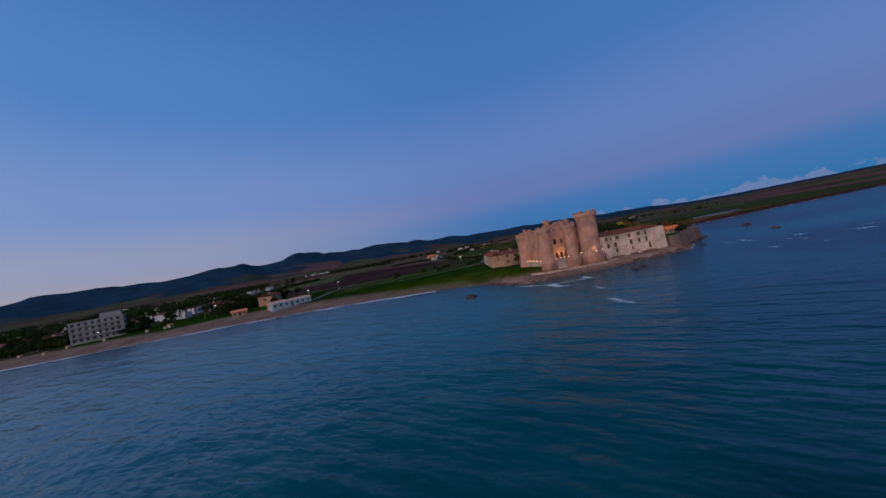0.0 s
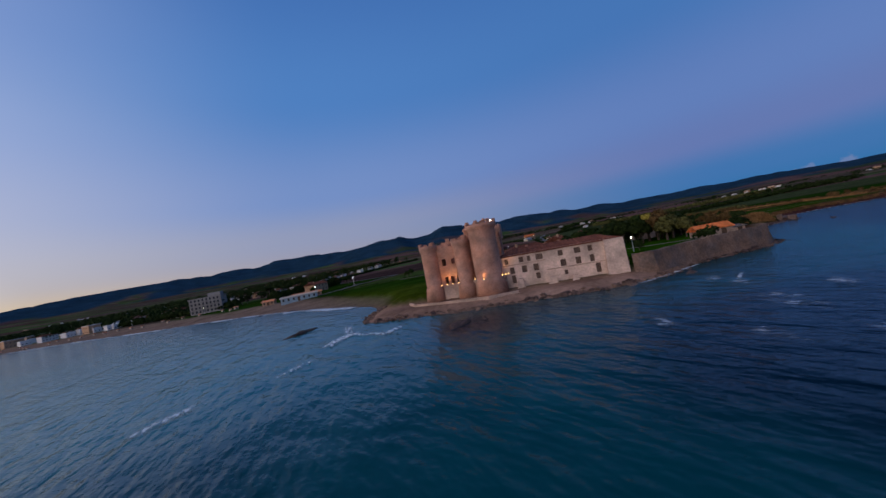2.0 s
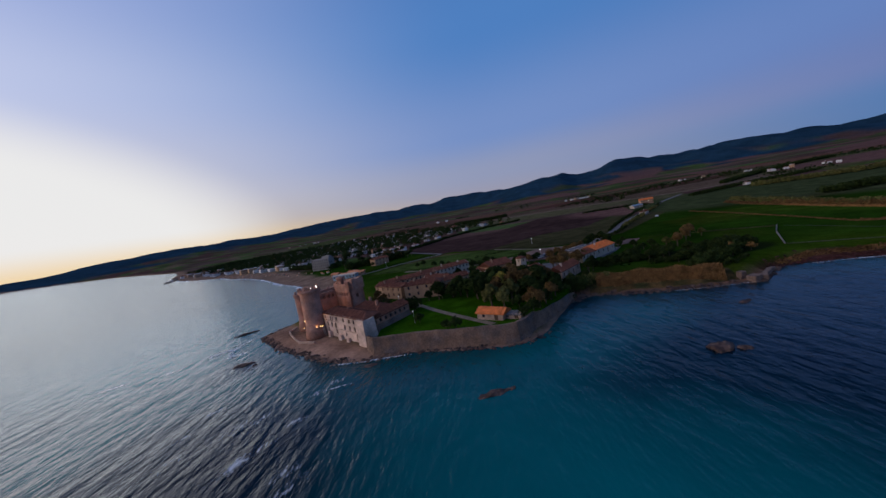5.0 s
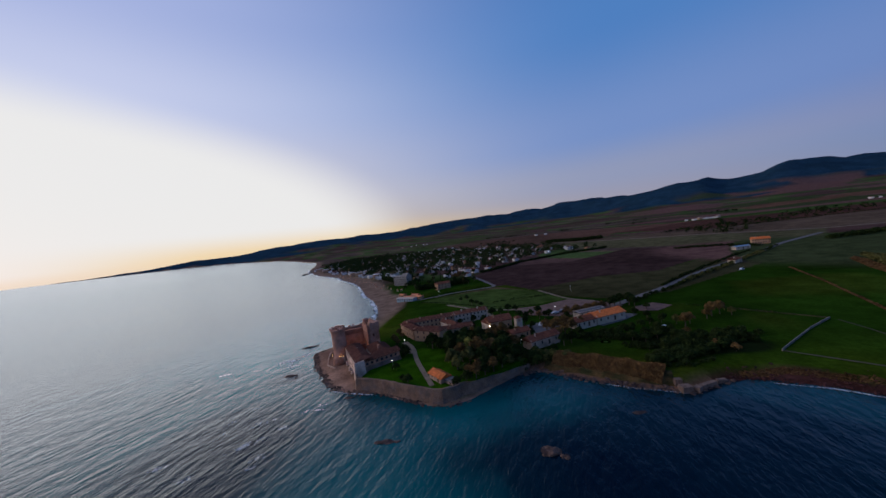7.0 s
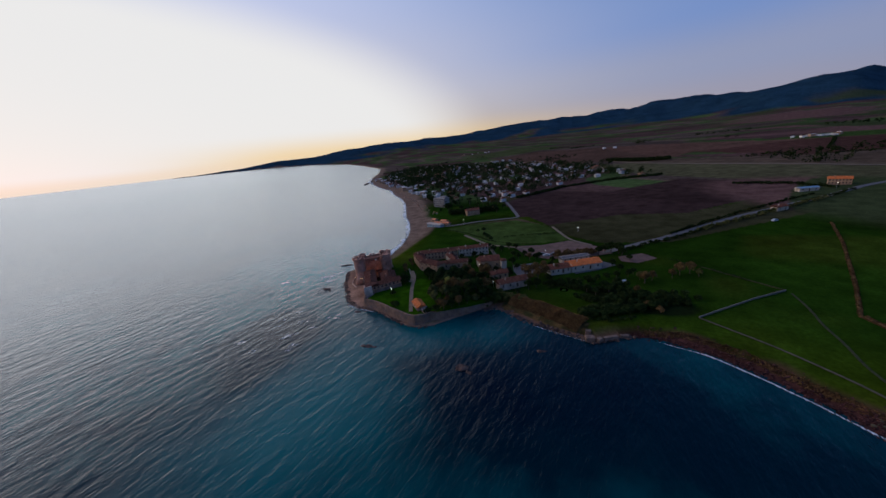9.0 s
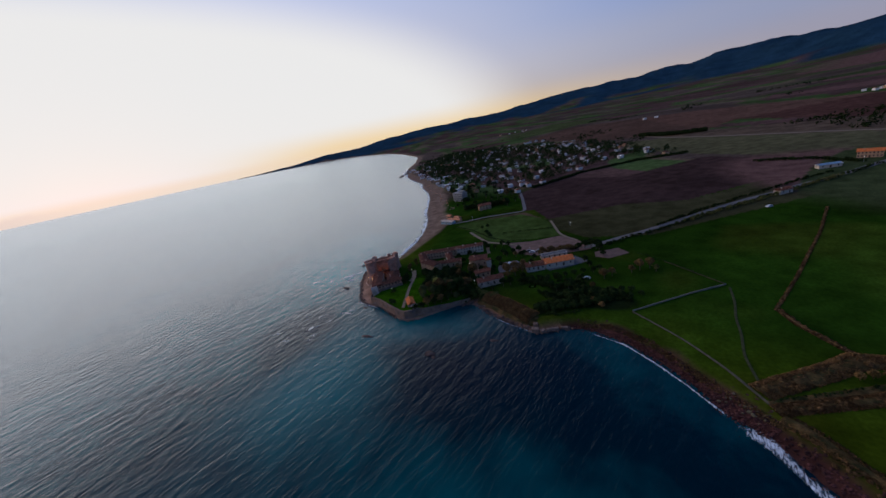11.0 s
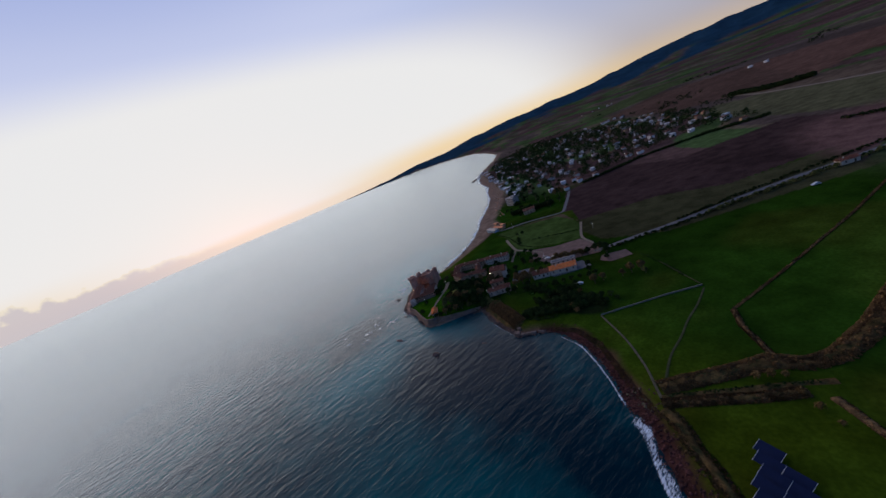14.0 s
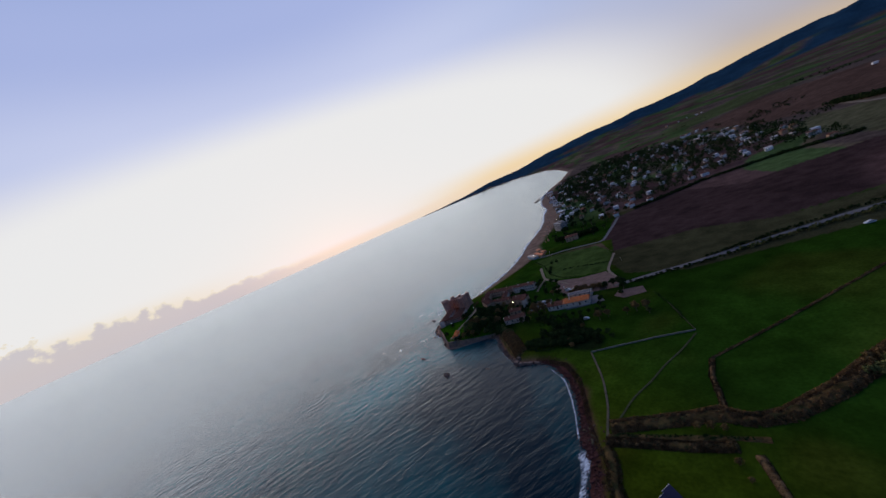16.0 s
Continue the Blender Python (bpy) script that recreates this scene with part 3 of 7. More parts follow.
def build_sea():
    na = 360
    radii = [6.0]
    while radii[-1] < 4750:
        radii.append(radii[-1] * 1.045 + 1)
    ang = np.linspace(0, 2 * np.pi, na, endpoint=False)
    rr, aa = np.meshgrid(np.array(radii), ang, indexing="ij")
    px, py = (40 + rr * np.sin(aa)).ravel(), (60 + rr * np.cos(aa)).ravel()
    z = far_rise(px, py)
    verts = np.stack([px, py, z], 1).tolist() + [(40, 60, 0)]
    faces = [(len(verts) - 1, (k + 1) % na, k) for k in range(na)]
    for i in range(len(radii) - 1):
        for k in range(na):
            a, b = i * na + k, i * na + (k + 1) % na
            faces.append((a, b, b + na, a + na))
    me = bpy.data.meshes.new("sea")
    me.from_pydata(verts, [], [f[::-1] for f in faces])
    me.polygons.foreach_set("use_smooth", [True] * len(me.polygons))
    # sandy shallows in the west, weed beds off the cove and in patches before the castle
    allx, ally = np.append(px, 40), np.append(py, 60)
    bed = 0.30 + 0.14 * (value_noise(allx, ally, 35, 31) - 0.5)
    for x, y, r, amount in ((0, 44, 32, 0.62), (110, 18, 56, 0.30), (38, 66, 18, -0.14), (20, 98, 14, 0.14), (-22, 74, 24, 0.22), (60, 74, 24, -0.12), (94, 84, 24, -0.14), (126, 68, 30, -0.06), (155, 56, 30, -0.04), (-56, 68, 20, -0.26), (-38, 62, 20, -0.16), (-41, 98, 16, 0.14), (-122, 146, 42, 0.36), (-135, 190, 70, 0.34), (-100, 122, 26, 0.20), (12, 93, 13, 0.18), (38, 103, 12, 0.22), (60, 108, 9, 0.12), (-30, 46, 20, -0.22), (-88, 93, 16, 0.22),
                            (-61, 78, 14, -0.30), (-42, 78, 9, -0.22), (20, 80, 11, -0.16), (42, 82, 14, -0.24), (66, 90, 16, -0.16), (88, 96, 18, -0.14), (64, 66, 16, -0.14), (105, 84, 16, -0.04),
                            (-72, 118, 8, -0.30), (-110, 104, 16, -0.12), (-88, 96, 11, -0.18)):
        bed = bed + 0.66 * amount * np.exp(-((allx - x) ** 2 + (ally - y) ** 2) / (r * r))
    at = me.attributes.new("bed", "FLOAT", "POINT")
    at.data.foreach_set("value", bed)
    me.materials.append(M_WATER)
    me.update()
    return tagged(new("sea", me), "dark teal sea with small wind waves catching the dusk sky", "water", kind="structure")


sea = build_sea()

# ---- building helpers ----
def slab(bm, a, b, z0, z1, thick, holes=(), inward=None):
    """An upright wall from a to b (2D), with real openings: holes are (start, end, bottom, top) along it."""
    a, b = Vector(a[:2]), Vector(b[:2])
    u = (b - a).normalized()
    length = (b - a).length
    n = Vector((u.y, -u.x)) if inward is None else Vector(inward[:2]).normalized()
    us = sorted({0.0, length, *[min(max(v, 0), length) for h in holes for v in h[:2]]})
    zs = sorted({z0, z1, *[min(max(v, z0), z1) for h in holes for v in h[2:]]})
    cache = {}

    def vert(i, j, k):
        if (i, j, k) not in cache:
            p = a + u * us[i] + n * (thick * k)
            cache[i, j, k] = bm.verts.new((p.x, p.y, zs[j]))
        return cache[i, j, k]

    def solid(i, j):
        if not (0 <= i < len(us) - 1 and 0 <= j < len(zs) - 1):
            return False
        cu, cz = (us[i] + us[i + 1]) / 2, (zs[j] + zs[j + 1]) / 2
        return not any(h[0] < cu < h[1] and h[2] < cz < h[3] for h in holes)

    for i in range(len(us) - 1):
        for j in range(len(zs) - 1):
            if not solid(i, j):
                continue
            for k in (0, 1):
                bm.faces.new((vert(i, j, k), vert(i + 1, j, k), vert(i + 1, j + 1, k), vert(i, j + 1, k)))
            if not solid(i - 1, j):
                bm.faces.new((vert(i, j, 0), vert(i, j, 1), vert(i, j + 1, 1), vert(i, j + 1, 0)))
            if not solid(i + 1, j):
                bm.faces.new((vert(i + 1, j, 0), vert(i + 1, j, 1), vert(i + 1, j + 1, 1), vert(i + 1, j + 1, 0)))
            if not solid(i, j - 1):
                bm.faces.new((vert(i, j, 0), vert(i, j, 1), vert(i + 1, j, 1), vert(i + 1, j, 0)))
            if not solid(i, j + 1):
                bm.faces.new((vert(i, j + 1, 0), vert(i, j + 1, 1), vert(i + 1, j + 1, 1), vert(i + 1, j + 1, 0)))
    return bm


def prism(bm, pts, z0, z1, batter=0.0):
    """An upright block over an outline of (x, y); batter pulls its top in."""
    c = Vector((sum(p[0] for p in pts) / len(pts), sum(p[1] for p in pts) / len(pts)))
    lo = [bm.verts.new((p[0], p[1], z0)) for p in pts]
    hi = []
    for p in pts:
        v = Vector((p[0], p[1])) - c
        q = c + v * (1 - batter / max(v.length, 0.1))
        hi.append(bm.verts.new((q.x, q.y, z1)))
    n = len(pts)
    faces = [bm.faces.new((lo[i], lo[(i + 1) % n], hi[(i + 1) % n], hi[i])) for i in range(n)]
    faces += [bm.faces.new(hi), bm.faces.new(lo[::-1])]
    bmesh.ops.recalc_face_normals(bm, faces=faces)
    return bm


def lathe(bm, x, y, profile, seg=32, wobble=0.0):
    """A round body from (radius, height) rings, closed top and bottom."""
    rings = []
    for r, z in profile:
        rings.append([bm.verts.new((x + r * (1 + wobble * (random.random() - 0.5)) * math.cos(k * math.tau / seg),
                                    y + r * (1 + wobble * (random.random() - 0.5)) * math.sin(k * math.tau / seg), z)) for k in range(seg)])
    for lo, hi in zip(rings, rings[1:]):
        for k in range(seg):
            f = bm.faces.new((lo[k], lo[(k + 1) % seg], hi[(k + 1) % seg], hi[k]))
            f.smooth = True
    bm.faces.new(rings[-1])
    bm.faces.new(rings[0][::-1])
    return bm


def box(bm, m, sx, sy, sz):
    """A box standing on m, sx by sy by sz."""
    bmesh.ops.create_cube(bm, size=1, matrix=m @ Matrix.Translation((0, 0, sz / 2)) @ Matrix.Diagonal((sx, sy, sz, 1)))
    return bm


def roof(bm, quad, z0, rise, over=0.45, hip=0.0, thick=0.22):
    """A pitched roof over four corners; the ridge joins the middles of the sides q0-q3 and q1-q2; hip draws its ends in."""
    q = [Vector(p[:2]) for p in quad]
    c = sum(q, Vector((0, 0))) / 4
    q = [p + (p - c).normalized() * over * 1.3 for p in q]
    r0, r1 = (q[0] + q[3]) / 2, (q[1] + q[2]) / 2
    d = r1 - r0
    r0, r1 = r0 + d * hip, r1 - d * hip
    drop = z0 - 0.12
    for dz, flip in ((0.0, False), (-thick, True)):
        e = [bm.verts.new((p.x, p.y, drop + dz)) for p in q]
        a, b = bm.verts.new((r0.x, r0.y, z0 + rise + dz)), bm.verts.new((r1.x, r1.y, z0 + rise + dz))
        fs = [(e[0], e[1], b, a), (e[2], e[3], a, b), (e[3], e[0], a), (e[1], e[2], b)]
        for f in fs:
            bm.faces.new(f if not flip else f[::-1])
        if not flip:
            top = e
        else:
            for k in range(4):
                bm.faces.new((top[k], e[k], e[(k + 1) % 4], top[(k + 1) % 4]))
    bmesh.ops.recalc_face_normals(bm, faces=bm.faces[:])
    return bm


def tile_courses(bm, quad, z0, rise, over=0.45, hip=0.0, step=0.9):
    """Rounded rows of tiles running down both slopes, as low ribs."""
    q = [Vector(p[:2]) for p in quad]
    c = sum(q, Vector((0, 0))) / 4
    q = [p + (p - c).normalized() * over * 1.3 for p in q]
    r0, r1 = (q[0] + q[3]) / 2, (q[1] + q[2]) / 2
    d = r1 - r0
    ra, rb = r0 + d * hip, r1 - d * hip
    for ea, eb in ((q[0], q[1]), (q[3], q[2])):
        n = max(2, int((eb - ea).length / step))
        side = (eb - ea).normalized() * 0.16
        for i in range(1, n):
            t = i / n
            lo = ea.lerp(eb, t)
            if hip and t < hip:
                f = t / hip
                hi, zh = lo.lerp(ra.lerp(ra, 0), f), z0 - 0.12 + (rise + 0.12) * f
            elif hip and t > 1 - hip:
                f = (1 - t) / hip
                hi, zh = lo.lerp(rb, f), z0 - 0.12 + (rise + 0.12) * f
            else:
                hi, zh = ra.lerp(rb, (t - hip) / max(1 - 2 * hip, 0.01)), z0 + rise
            vs = [bm.verts.new((p.x, p.y, z)) for p, z in ((lo - side, z0 - 0.12), (lo, z0 + 0.04), (lo + side, z0 - 0.12),
                                                          (hi + side, zh), (hi, zh + 0.14), (hi - side, zh))]
            bm.faces.new((vs[0], vs[1], vs[4], vs[5]))
            bm.faces.new((vs[1], vs[2], vs[3], vs[4]))
    return bm


def window(parent, a, b, z0, z1, start, end, deep, thick_n, inv, mat=None, name="window"):
    """A framed pane set back in an opening of the wall from a to b."""
    a, b = Vector(a[:2]), Vector(b[:2])
    u = (b - a).normalized()
    n = Vector(thick_n[:2]).normalized()
    m = Matrix(((u.x, n.x, 0, 0), (u.y, n.y, 0, 0), (0, 0, 1, 0), (0, 0, 0, 1)))
    c = a + u * (start + end) / 2 + n * deep
    m = Matrix.Translation((c.x, c.y, z0)) @ m
    w, h = end - start, z1 - z0
    bm = bmesh.new()
    f = min(0.09, w * 0.12)
    for x, z, sx, sz in ((-w / 2 + f / 2, 0, f, h), (w / 2 - f / 2, 0, f, h), (0, 0, w - 2 * f, f), (0, h - f, w - 2 * f, f), (0, f, f * 0.7, h - 2 * f)):
        box(bm, m @ Matrix.Translation((x, 0, z)), sx, 0.08, sz)
    bm.transform(inv)
    win = part(name, bm, M_WOOD, parent)
    bm = bmesh.new()
    box(bm, m @ Matrix.Translation((0, 0.02, f)), w - 2 * f, 0.03, h - 2 * f)
    bm.transform(inv)
    part("pane", bm, mat or M_GLASS, win)
    return win


# ---- the castle on the point ----
TW = Vector((-62.5, 143.5, 0))
E1, E2 = Vector((0.69, -0.724, 0)), Vector((0.724, 0.69, 0))


def cs(s, n, z=0.0):
    """A place by metres along the sea front, metres inland of it, and height."""
    p = TW + E1 * s + E2 * n
    return Vector((p.x, p.y, z))


castle = tagged(empty("castle", pose(*cs(15, 8, 1.2))), "weathered brick and stone castle with round towers on a rocky point", "castle")
CI = castle.matrix_world.inverted()


def cpart(name, bm, mat, parent=None, label=""):
    bm.transform(CI)
    ob = part(name, bm, mat, parent or castle, label)
    if name == "tiling":
        ob["kind"] = "stuff"
    return ob


def piece_mesh(name, mat):
    """A unit block with worn, bevelled edges, shared by alike pieces."""
    bm = bmesh.new()
    box(bm, Matrix(), 1, 1, 1)
    bmesh.ops.bevel(bm, geom=bm.edges[:], offset=0.06, segments=1, affect="EDGES")
    me = bpy.data.meshes.new(name)
    bm.to_mesh(me)
    bm.free()
    me.materials.append(mat)
    return me


MERLON = piece_mesh("merlon", M_BRICK)


def piece(name, me, m, parent, inv):
    ob = new(name, me)
    ob.parent = parent
    ob.matrix_basis = inv @ m
    return ob


def merlons(parent, x, y, r, z, count, w, h, gap_seed):
    rs = random.Random(gap_seed)
    for k in range(count):
        if rs.random() < 0.28:
            continue
        a = k * math.tau / count
        piece("merlon", MERLON, Matrix.Translation((x + r * math.cos(a), y + r * math.sin(a), z - 0.03)) @ Matrix.Rotation(a, 4, "Z")
              @ Matrix.Diagonal((0.55, w, h * rs.uniform(0.55, 1.1), 1)), parent, CI)


def wall_merlons(parent, a, b, z, seed, size=1.0, h=0.95, thick=0.6):
    rs = random.Random(seed)
    a, b = Vector(a[:2]), Vector(b[:2])
    n = int((b - a).length / (size * 1.75))
    ang = math.atan2(b.y - a.y, b.x - a.x)
    for k in range(n):
        if rs.random() < 0.25:
            continue
        p = a.lerp(b, (k + 0.5) / n)
        piece("merlon", MERLON, Matrix.Translation((p.x, p.y, z - 0.03)) @ Matrix.Rotation(ang, 4, "Z")
              @ Matrix.Diagonal((size, thick, h * rs.uniform(0.5, 1.1), 1)), parent, CI)


def round_tower(s, n, r, top, flare, seed, name, crown_h=1.5):
    c = cs(s, n)
    bm = bmesh.new()
    lathe(bm, c.x, c.y, [(r + 0.75, 0.6), (r + 0.32, 3.6), (r + 0.30, 4.0), (r, 4.25), (r * 0.985, top - crown_h - 0.8), (r, top - crown_h - 0.5),
                         (r + flare, top - crown_h), (r + flare, top - 0.5), (r + flare - 0.55, top - 0.5), (r + flare - 0.6, top - 0.9)], 36, 0.012)
    t = cpart(name, bm, M_BRICK, label="round brick tower with a corbelled crown")
    merlons(t, c.x, c.y, r + flare - 0.3, top - 0.5, int(math.tau * r / 1.25), 0.75, 0.8, seed)
    return t


# the keep: wings round a small court
inw = E2
K_NW, K_H = -1.0, 13.4
front_holes = [(2.9, 3.9, 9.0, 10.6), (5.3, 6.1, 9.2, 10.4), (3.0, 3.8, 4.5, 6.3), (4.5, 5.3, 4.5, 6.3), (6.0, 6.8, 4.5, 6.3), (11.2, 12.2, 3.0, 7.5)]
bm = slab(bmesh.new(), cs(0, 0), cs(13.5, 0), 4.0, K_H, 1.3, front_holes, E2)
bm = slab(bm, cs(-1, 16.5), cs(0, 0), 4.0, K_H, 1.3, [(3, 3.8, 9, 10.3), (8, 8.9, 9, 10.3), (12.5, 13.3, 7, 8.4)], E1)
keep = cpart("keep", bm, M_BRICK, label="square keep of worn red-brown brick")
bm = bmesh.new()                                     # sloping stone foot under the keep
base = [cs(-0.2, -0.2), cs(13.6, -0.2), cs(13.6, 1.6), cs(1.0, 1.6), cs(0.2, 16.6), cs(-1.3, 16.7)]
for A, B, N_ in ((cs(-1.0, 17.0), cs(0, 0), -E1), (cs(0, 0), cs(14, 0), -E2)):
    pts = [A + N_ * 1.1, B + N_ * 1.1, B + N_ * 0.06, A + N_ * 0.06]
    vs = [bm.verts.new((p.x, p.y, z)) for p, z in ((pts[0], 0.6), (pts[1], 0.6), (pts[2], 4.2), (pts[3], 4.2), (A - N_ * 0.5, 4.2), (B - N_ * 0.5, 4.2), (A - N_ * 0.5, 0.6), (B - N_ * 0.5, 0.6))]
    for f in ((0, 1, 2, 3), (3, 2, 5, 4), (4, 5, 7, 6), (0, 3, 4, 6), (1, 7, 5, 2), (0, 6, 7, 1)):
        bm.faces.new([vs[i] for i in f])
bmesh.ops.recalc_face_normals(bm, faces=bm.faces)
cpart("scarp", bm, M_STONE, keep, "sloping pale stone foot of the keep")
bm = slab(bmesh.new(), cs(5.2, 1.4), cs(5.2, 11.0), 4.0, 13.0, 0.9, [(1.2 + 1.7 * k, 2.0 + 1.7 * k, 10.6, 11.9) for k in range(5)] + [(3.2, 4.6, 4.2, 7.0)], -E1)
bm = slab(bm, cs(5.2, 11.0), cs(16.2, 11.0), 4.0, 15.0, 0.9, [(1.2 + 1.75 * k, 2.0 + 1.75 * k, 10.8, 12.1) for k in range(6)] + [(4.0, 6.0, 4.2, 7.2)], E2)
cpart("court_wall", bm, M_BRICK, keep, "inner court wall with rows of small windows")
bm = slab(bmesh.new(), cs(-1.0, 16.5), cs(16.2, 16.5), 2.0, 15.0, 1.2, [(4, 4.8, 9, 10.4), (8, 8.8, 9, 10.4), (12, 12.8, 8, 9.4)], -E2)
bm = slab(bm, cs(16.2, 11.0), cs(16.2, 16.5), 2.0, 15.0, 1.0, [(2.2, 3.1, 10, 11.4)], -E1)
cpart("back_wall", bm, M_BRICK, keep)
for q, z in (((0.2, 1.0, 5.1, 16.0), 12.6), ((5.1, 11.2, 16.0, 16.2), 14.2)):
    bm = prism(bmesh.new(), [cs(q[0], q[1]), cs(q[2], q[1]), cs(q[2], q[3]), cs(q[0], q[3])], z - 0.35, z)
    cpart("terrace", bm, M_TILE, keep, "brick-paved roof terrace")
bm = prism(bmesh.new(), [cs(5.2, 1.0), cs(18.5, 1.0), cs(18.5, 11.5), cs(5.2, 11.5)], 1.0, 4.4)
cpart("court_floor", bm, M_TILE, keep, "red brick courtyard floor")
wall_merlons(keep, cs(0, 0.4), cs(13, 0.4), K_H, 3)
wall_merlons(keep, cs(-0.7, 16), cs(0.2, 0.6), K_H, 4)
wall_merlons(keep, cs(5.5, 11.4), cs(16, 11.4), 15.0, 5)
wall_merlons(keep, cs(0, 16.1), cs(16, 16.1), 15.0, 6)
bm = prism(bmesh.new(), [cs(12.6, 12.2), cs(16.6, 12.2), cs(16.6, 16.8), cs(12.6, 16.8)], 13, 16.6)
turret = cpart("turret", bm, M_BRICK)
wall_merlons(turret, cs(12.8, 12.5), cs(16.4, 12.5), 16.6, 8, 0.8, 0.7, 0.5)
wall_merlons(turret, cs(16.3, 12.4), cs(16.3, 16.6), 16.6, 9, 0.8, 0.7, 0.5)
c = cs(8.0, 12.4)
bm = lathe(bmesh.new(), c.x, c.y, [(1.2, 14), (1.2, 16.6), (1.45, 16.8), (1.45, 17.3), (0.1, 17.8)], 16)
cpart("stair_turret", bm, M_BRICK)
round_tower(0.1, 0.0, 1.95, 14.9, 0.28, 21, "corner_tower")
round_tower(8.3, -0.5, 1.85, 14.9, 0.28, 22, "corner_tower")
round_tower(-0.4, 16.0, 2.1, 14.4, 0.25, 23, "corner_tower")
great = round_tower(14.0, -2.0, 3.05, 17.4, 0.45, 24, "great_tower", 1.2)
c = cs(14.0, -2.0)
for a, h in ((0.6, 1.6), (2.4, 1.1), (4.4, 1.3)):     # broken posts on the top
    piece("post", MERLON, Matrix.Translation((c.x + 2.7 * math.cos(a), c.y + 2.7 * math.sin(a), 16.6)) @ Matrix.Diagonal((0.4, 0.4, h, 1)), great, CI)
bm = box(bmesh.new(), Matrix.Translation((c.x - 0.5, c.y + 0.6, 16.45)), 1.3, 1.3, 1.1)
cpart("lookout", bm, M_BRICK, great)
# low curtain between the towers, with dark recesses behind
bm = slab(bmesh.new(), cs(9.5, -1.4), cs(17.5, -1.4), 0.6, 4.6, 0.9, [(0.7, 1.7, 1.0, 2.2)], E2)
cpart("curtain", bm, M_STONE, label="low stone curtain joining the towers")
bm = slab(bmesh.new(), cs(13.5, 0.2), cs(16.8, 0.2), 3.0, 7.5, 0.8, [(0.6, 2.4, 3.0, 6.2)], E2)
cpart("bridge_wall", bm, M_BRICK)

# the palace along the sea
P0, P1, PZ = 16.6, 41.2, 8.7
up_ = [(18.0, .8), (21.3, 1.0), (23.0, .7), (25.3, 1.5), (29.8, 1.0), (33.3, 1.3), (35.9, .9)]
mid_ = [(19.0, 1.0), (21.7, 1.1), (24.3, 1.1), (30.1, 1.2), (33.2, 1.1), (36.0, .9)]
holes = [(s - w / 2 - P0, s + w / 2 - P0, 6.75, 7.95) for s, w in up_] + [(s - w / 2 - P0, s + w / 2 - P0, 4.4, 5.9) for s, w in mid_]
holes += [(18.6 - P0, 19.5 - P0, 2.3, 4.1), (24.0 - P0, 24.9 - P0, 2.6, 3.9), (36.4 - P0, 37.4 - P0, 1.9, 3.9), (30.0 - P0, 30.7 - P0, 2.5, 3.5)]
bm = slab(bmesh.new(), cs(P0, 0), cs(P1, 0), 0.8, PZ, 0.8, holes, E2)
palace = cpart("palace", bm, M_PLASTER, label="two-storey plastered palace with small dark windows")
for h in holes:
    window(palace, cs(P0, 0), cs(P1, 0), h[2], h[3], h[0], h[1], 0.30, E2, CI, M_SHUT)
bm = slab(bmesh.new(), cs(P0, 6.4), cs(P1 - 3, 6.4), 2.0, PZ, 0.6, [(3 + 3.2 * k, 4 + 3.2 * k, 5.4, 7.0) for k in range(5)], -E2)
bm = slab(bm, cs(P0, 0.8), cs(P0, 6.4), 0.8, PZ, 0.6, [(2.0, 3.2, 4.6, 7.0)], E1)
cpart("rear_wall", bm, M_PLASTER, palace)
bm = bmesh.new()
for s0, s1, z in ((P0 + 0.3, 26.5, 6.35), (26.5, P1, 4.1)):
    m = Matrix.Translation(cs((s0 + s1) / 2, -0.06, z)) @ Matrix.Rotation(math.atan2(E1.y, E1.x), 4, "Z")
    box(bm, m, s1 - s0, 0.16, 0.18)
cpart("string_course", bm, M_STONE, palace)
quad = [cs(P0 - 0.1, -0.1), cs(P1 + 0.4, -0.1), cs(P1 - 1.5, 6.6), cs(P0 - 0.1, 6.6)]
bm = roof(bmesh.new(), quad, PZ, 1.15, 0.4, 0.12)
pr = cpart("roof", bm, M_TILE, palace, "low hipped roof of brown clay tiles")
cpart("tiling", tile_courses(bmesh.new(), quad, PZ, 1.15, 0.4, 0.12), M_TILE, pr)
bm = prism(bmesh.new(), [cs(38.4, -0.9), cs(42.6, -0.9), cs(42.2, 3.6), cs(38.4, 3.0)], 0.6, 8.5, 0.35)
cor = cpart("corner_block", bm, M_PLASTER, palace, "pale rendered corner buttress")
for s, w, h in ((20.4, 0.9, 3.2), (27.3, 1.1, 2.6), (32, 0.8, 2.2)):
    cpart("buttress", prism(bmesh.new(), [cs(s - w, -1.0), cs(s + w, -1.0), cs(s + w, 0.1), cs(s - w, 0.1)], 0.7, h, 0.3), M_PLASTER, palace)

# the east wing with its sloping foot, and the roofs round the inner yard
W0, W1 = cs(40.2, 3.2), cs(37.2, 19.4)
wn = Vector((W1.y - W0.y, -(W1.x - W0.x), 0)).normalized()
if wn.dot(E1) < 0:
    wn = -wn
wl = (W1 - W0).length
wh = [(1.0 + 2.15 * k, 2.1 + 2.15 * k, 5.6, 6.7) for k in range(7)]
bm = slab(bmesh.new(), W0, W1, 2.2, 7.4, 0.7, wh, -wn)
wing = cpart("east_wing", bm, M_BRICK, label="brick east wing with a row of seven windows")
for k, h in enumerate(wh):
    window(wing, W0, W1, h[2], h[3], h[0], h[1], 0.35, -wn, CI)
bm = bmesh.new()
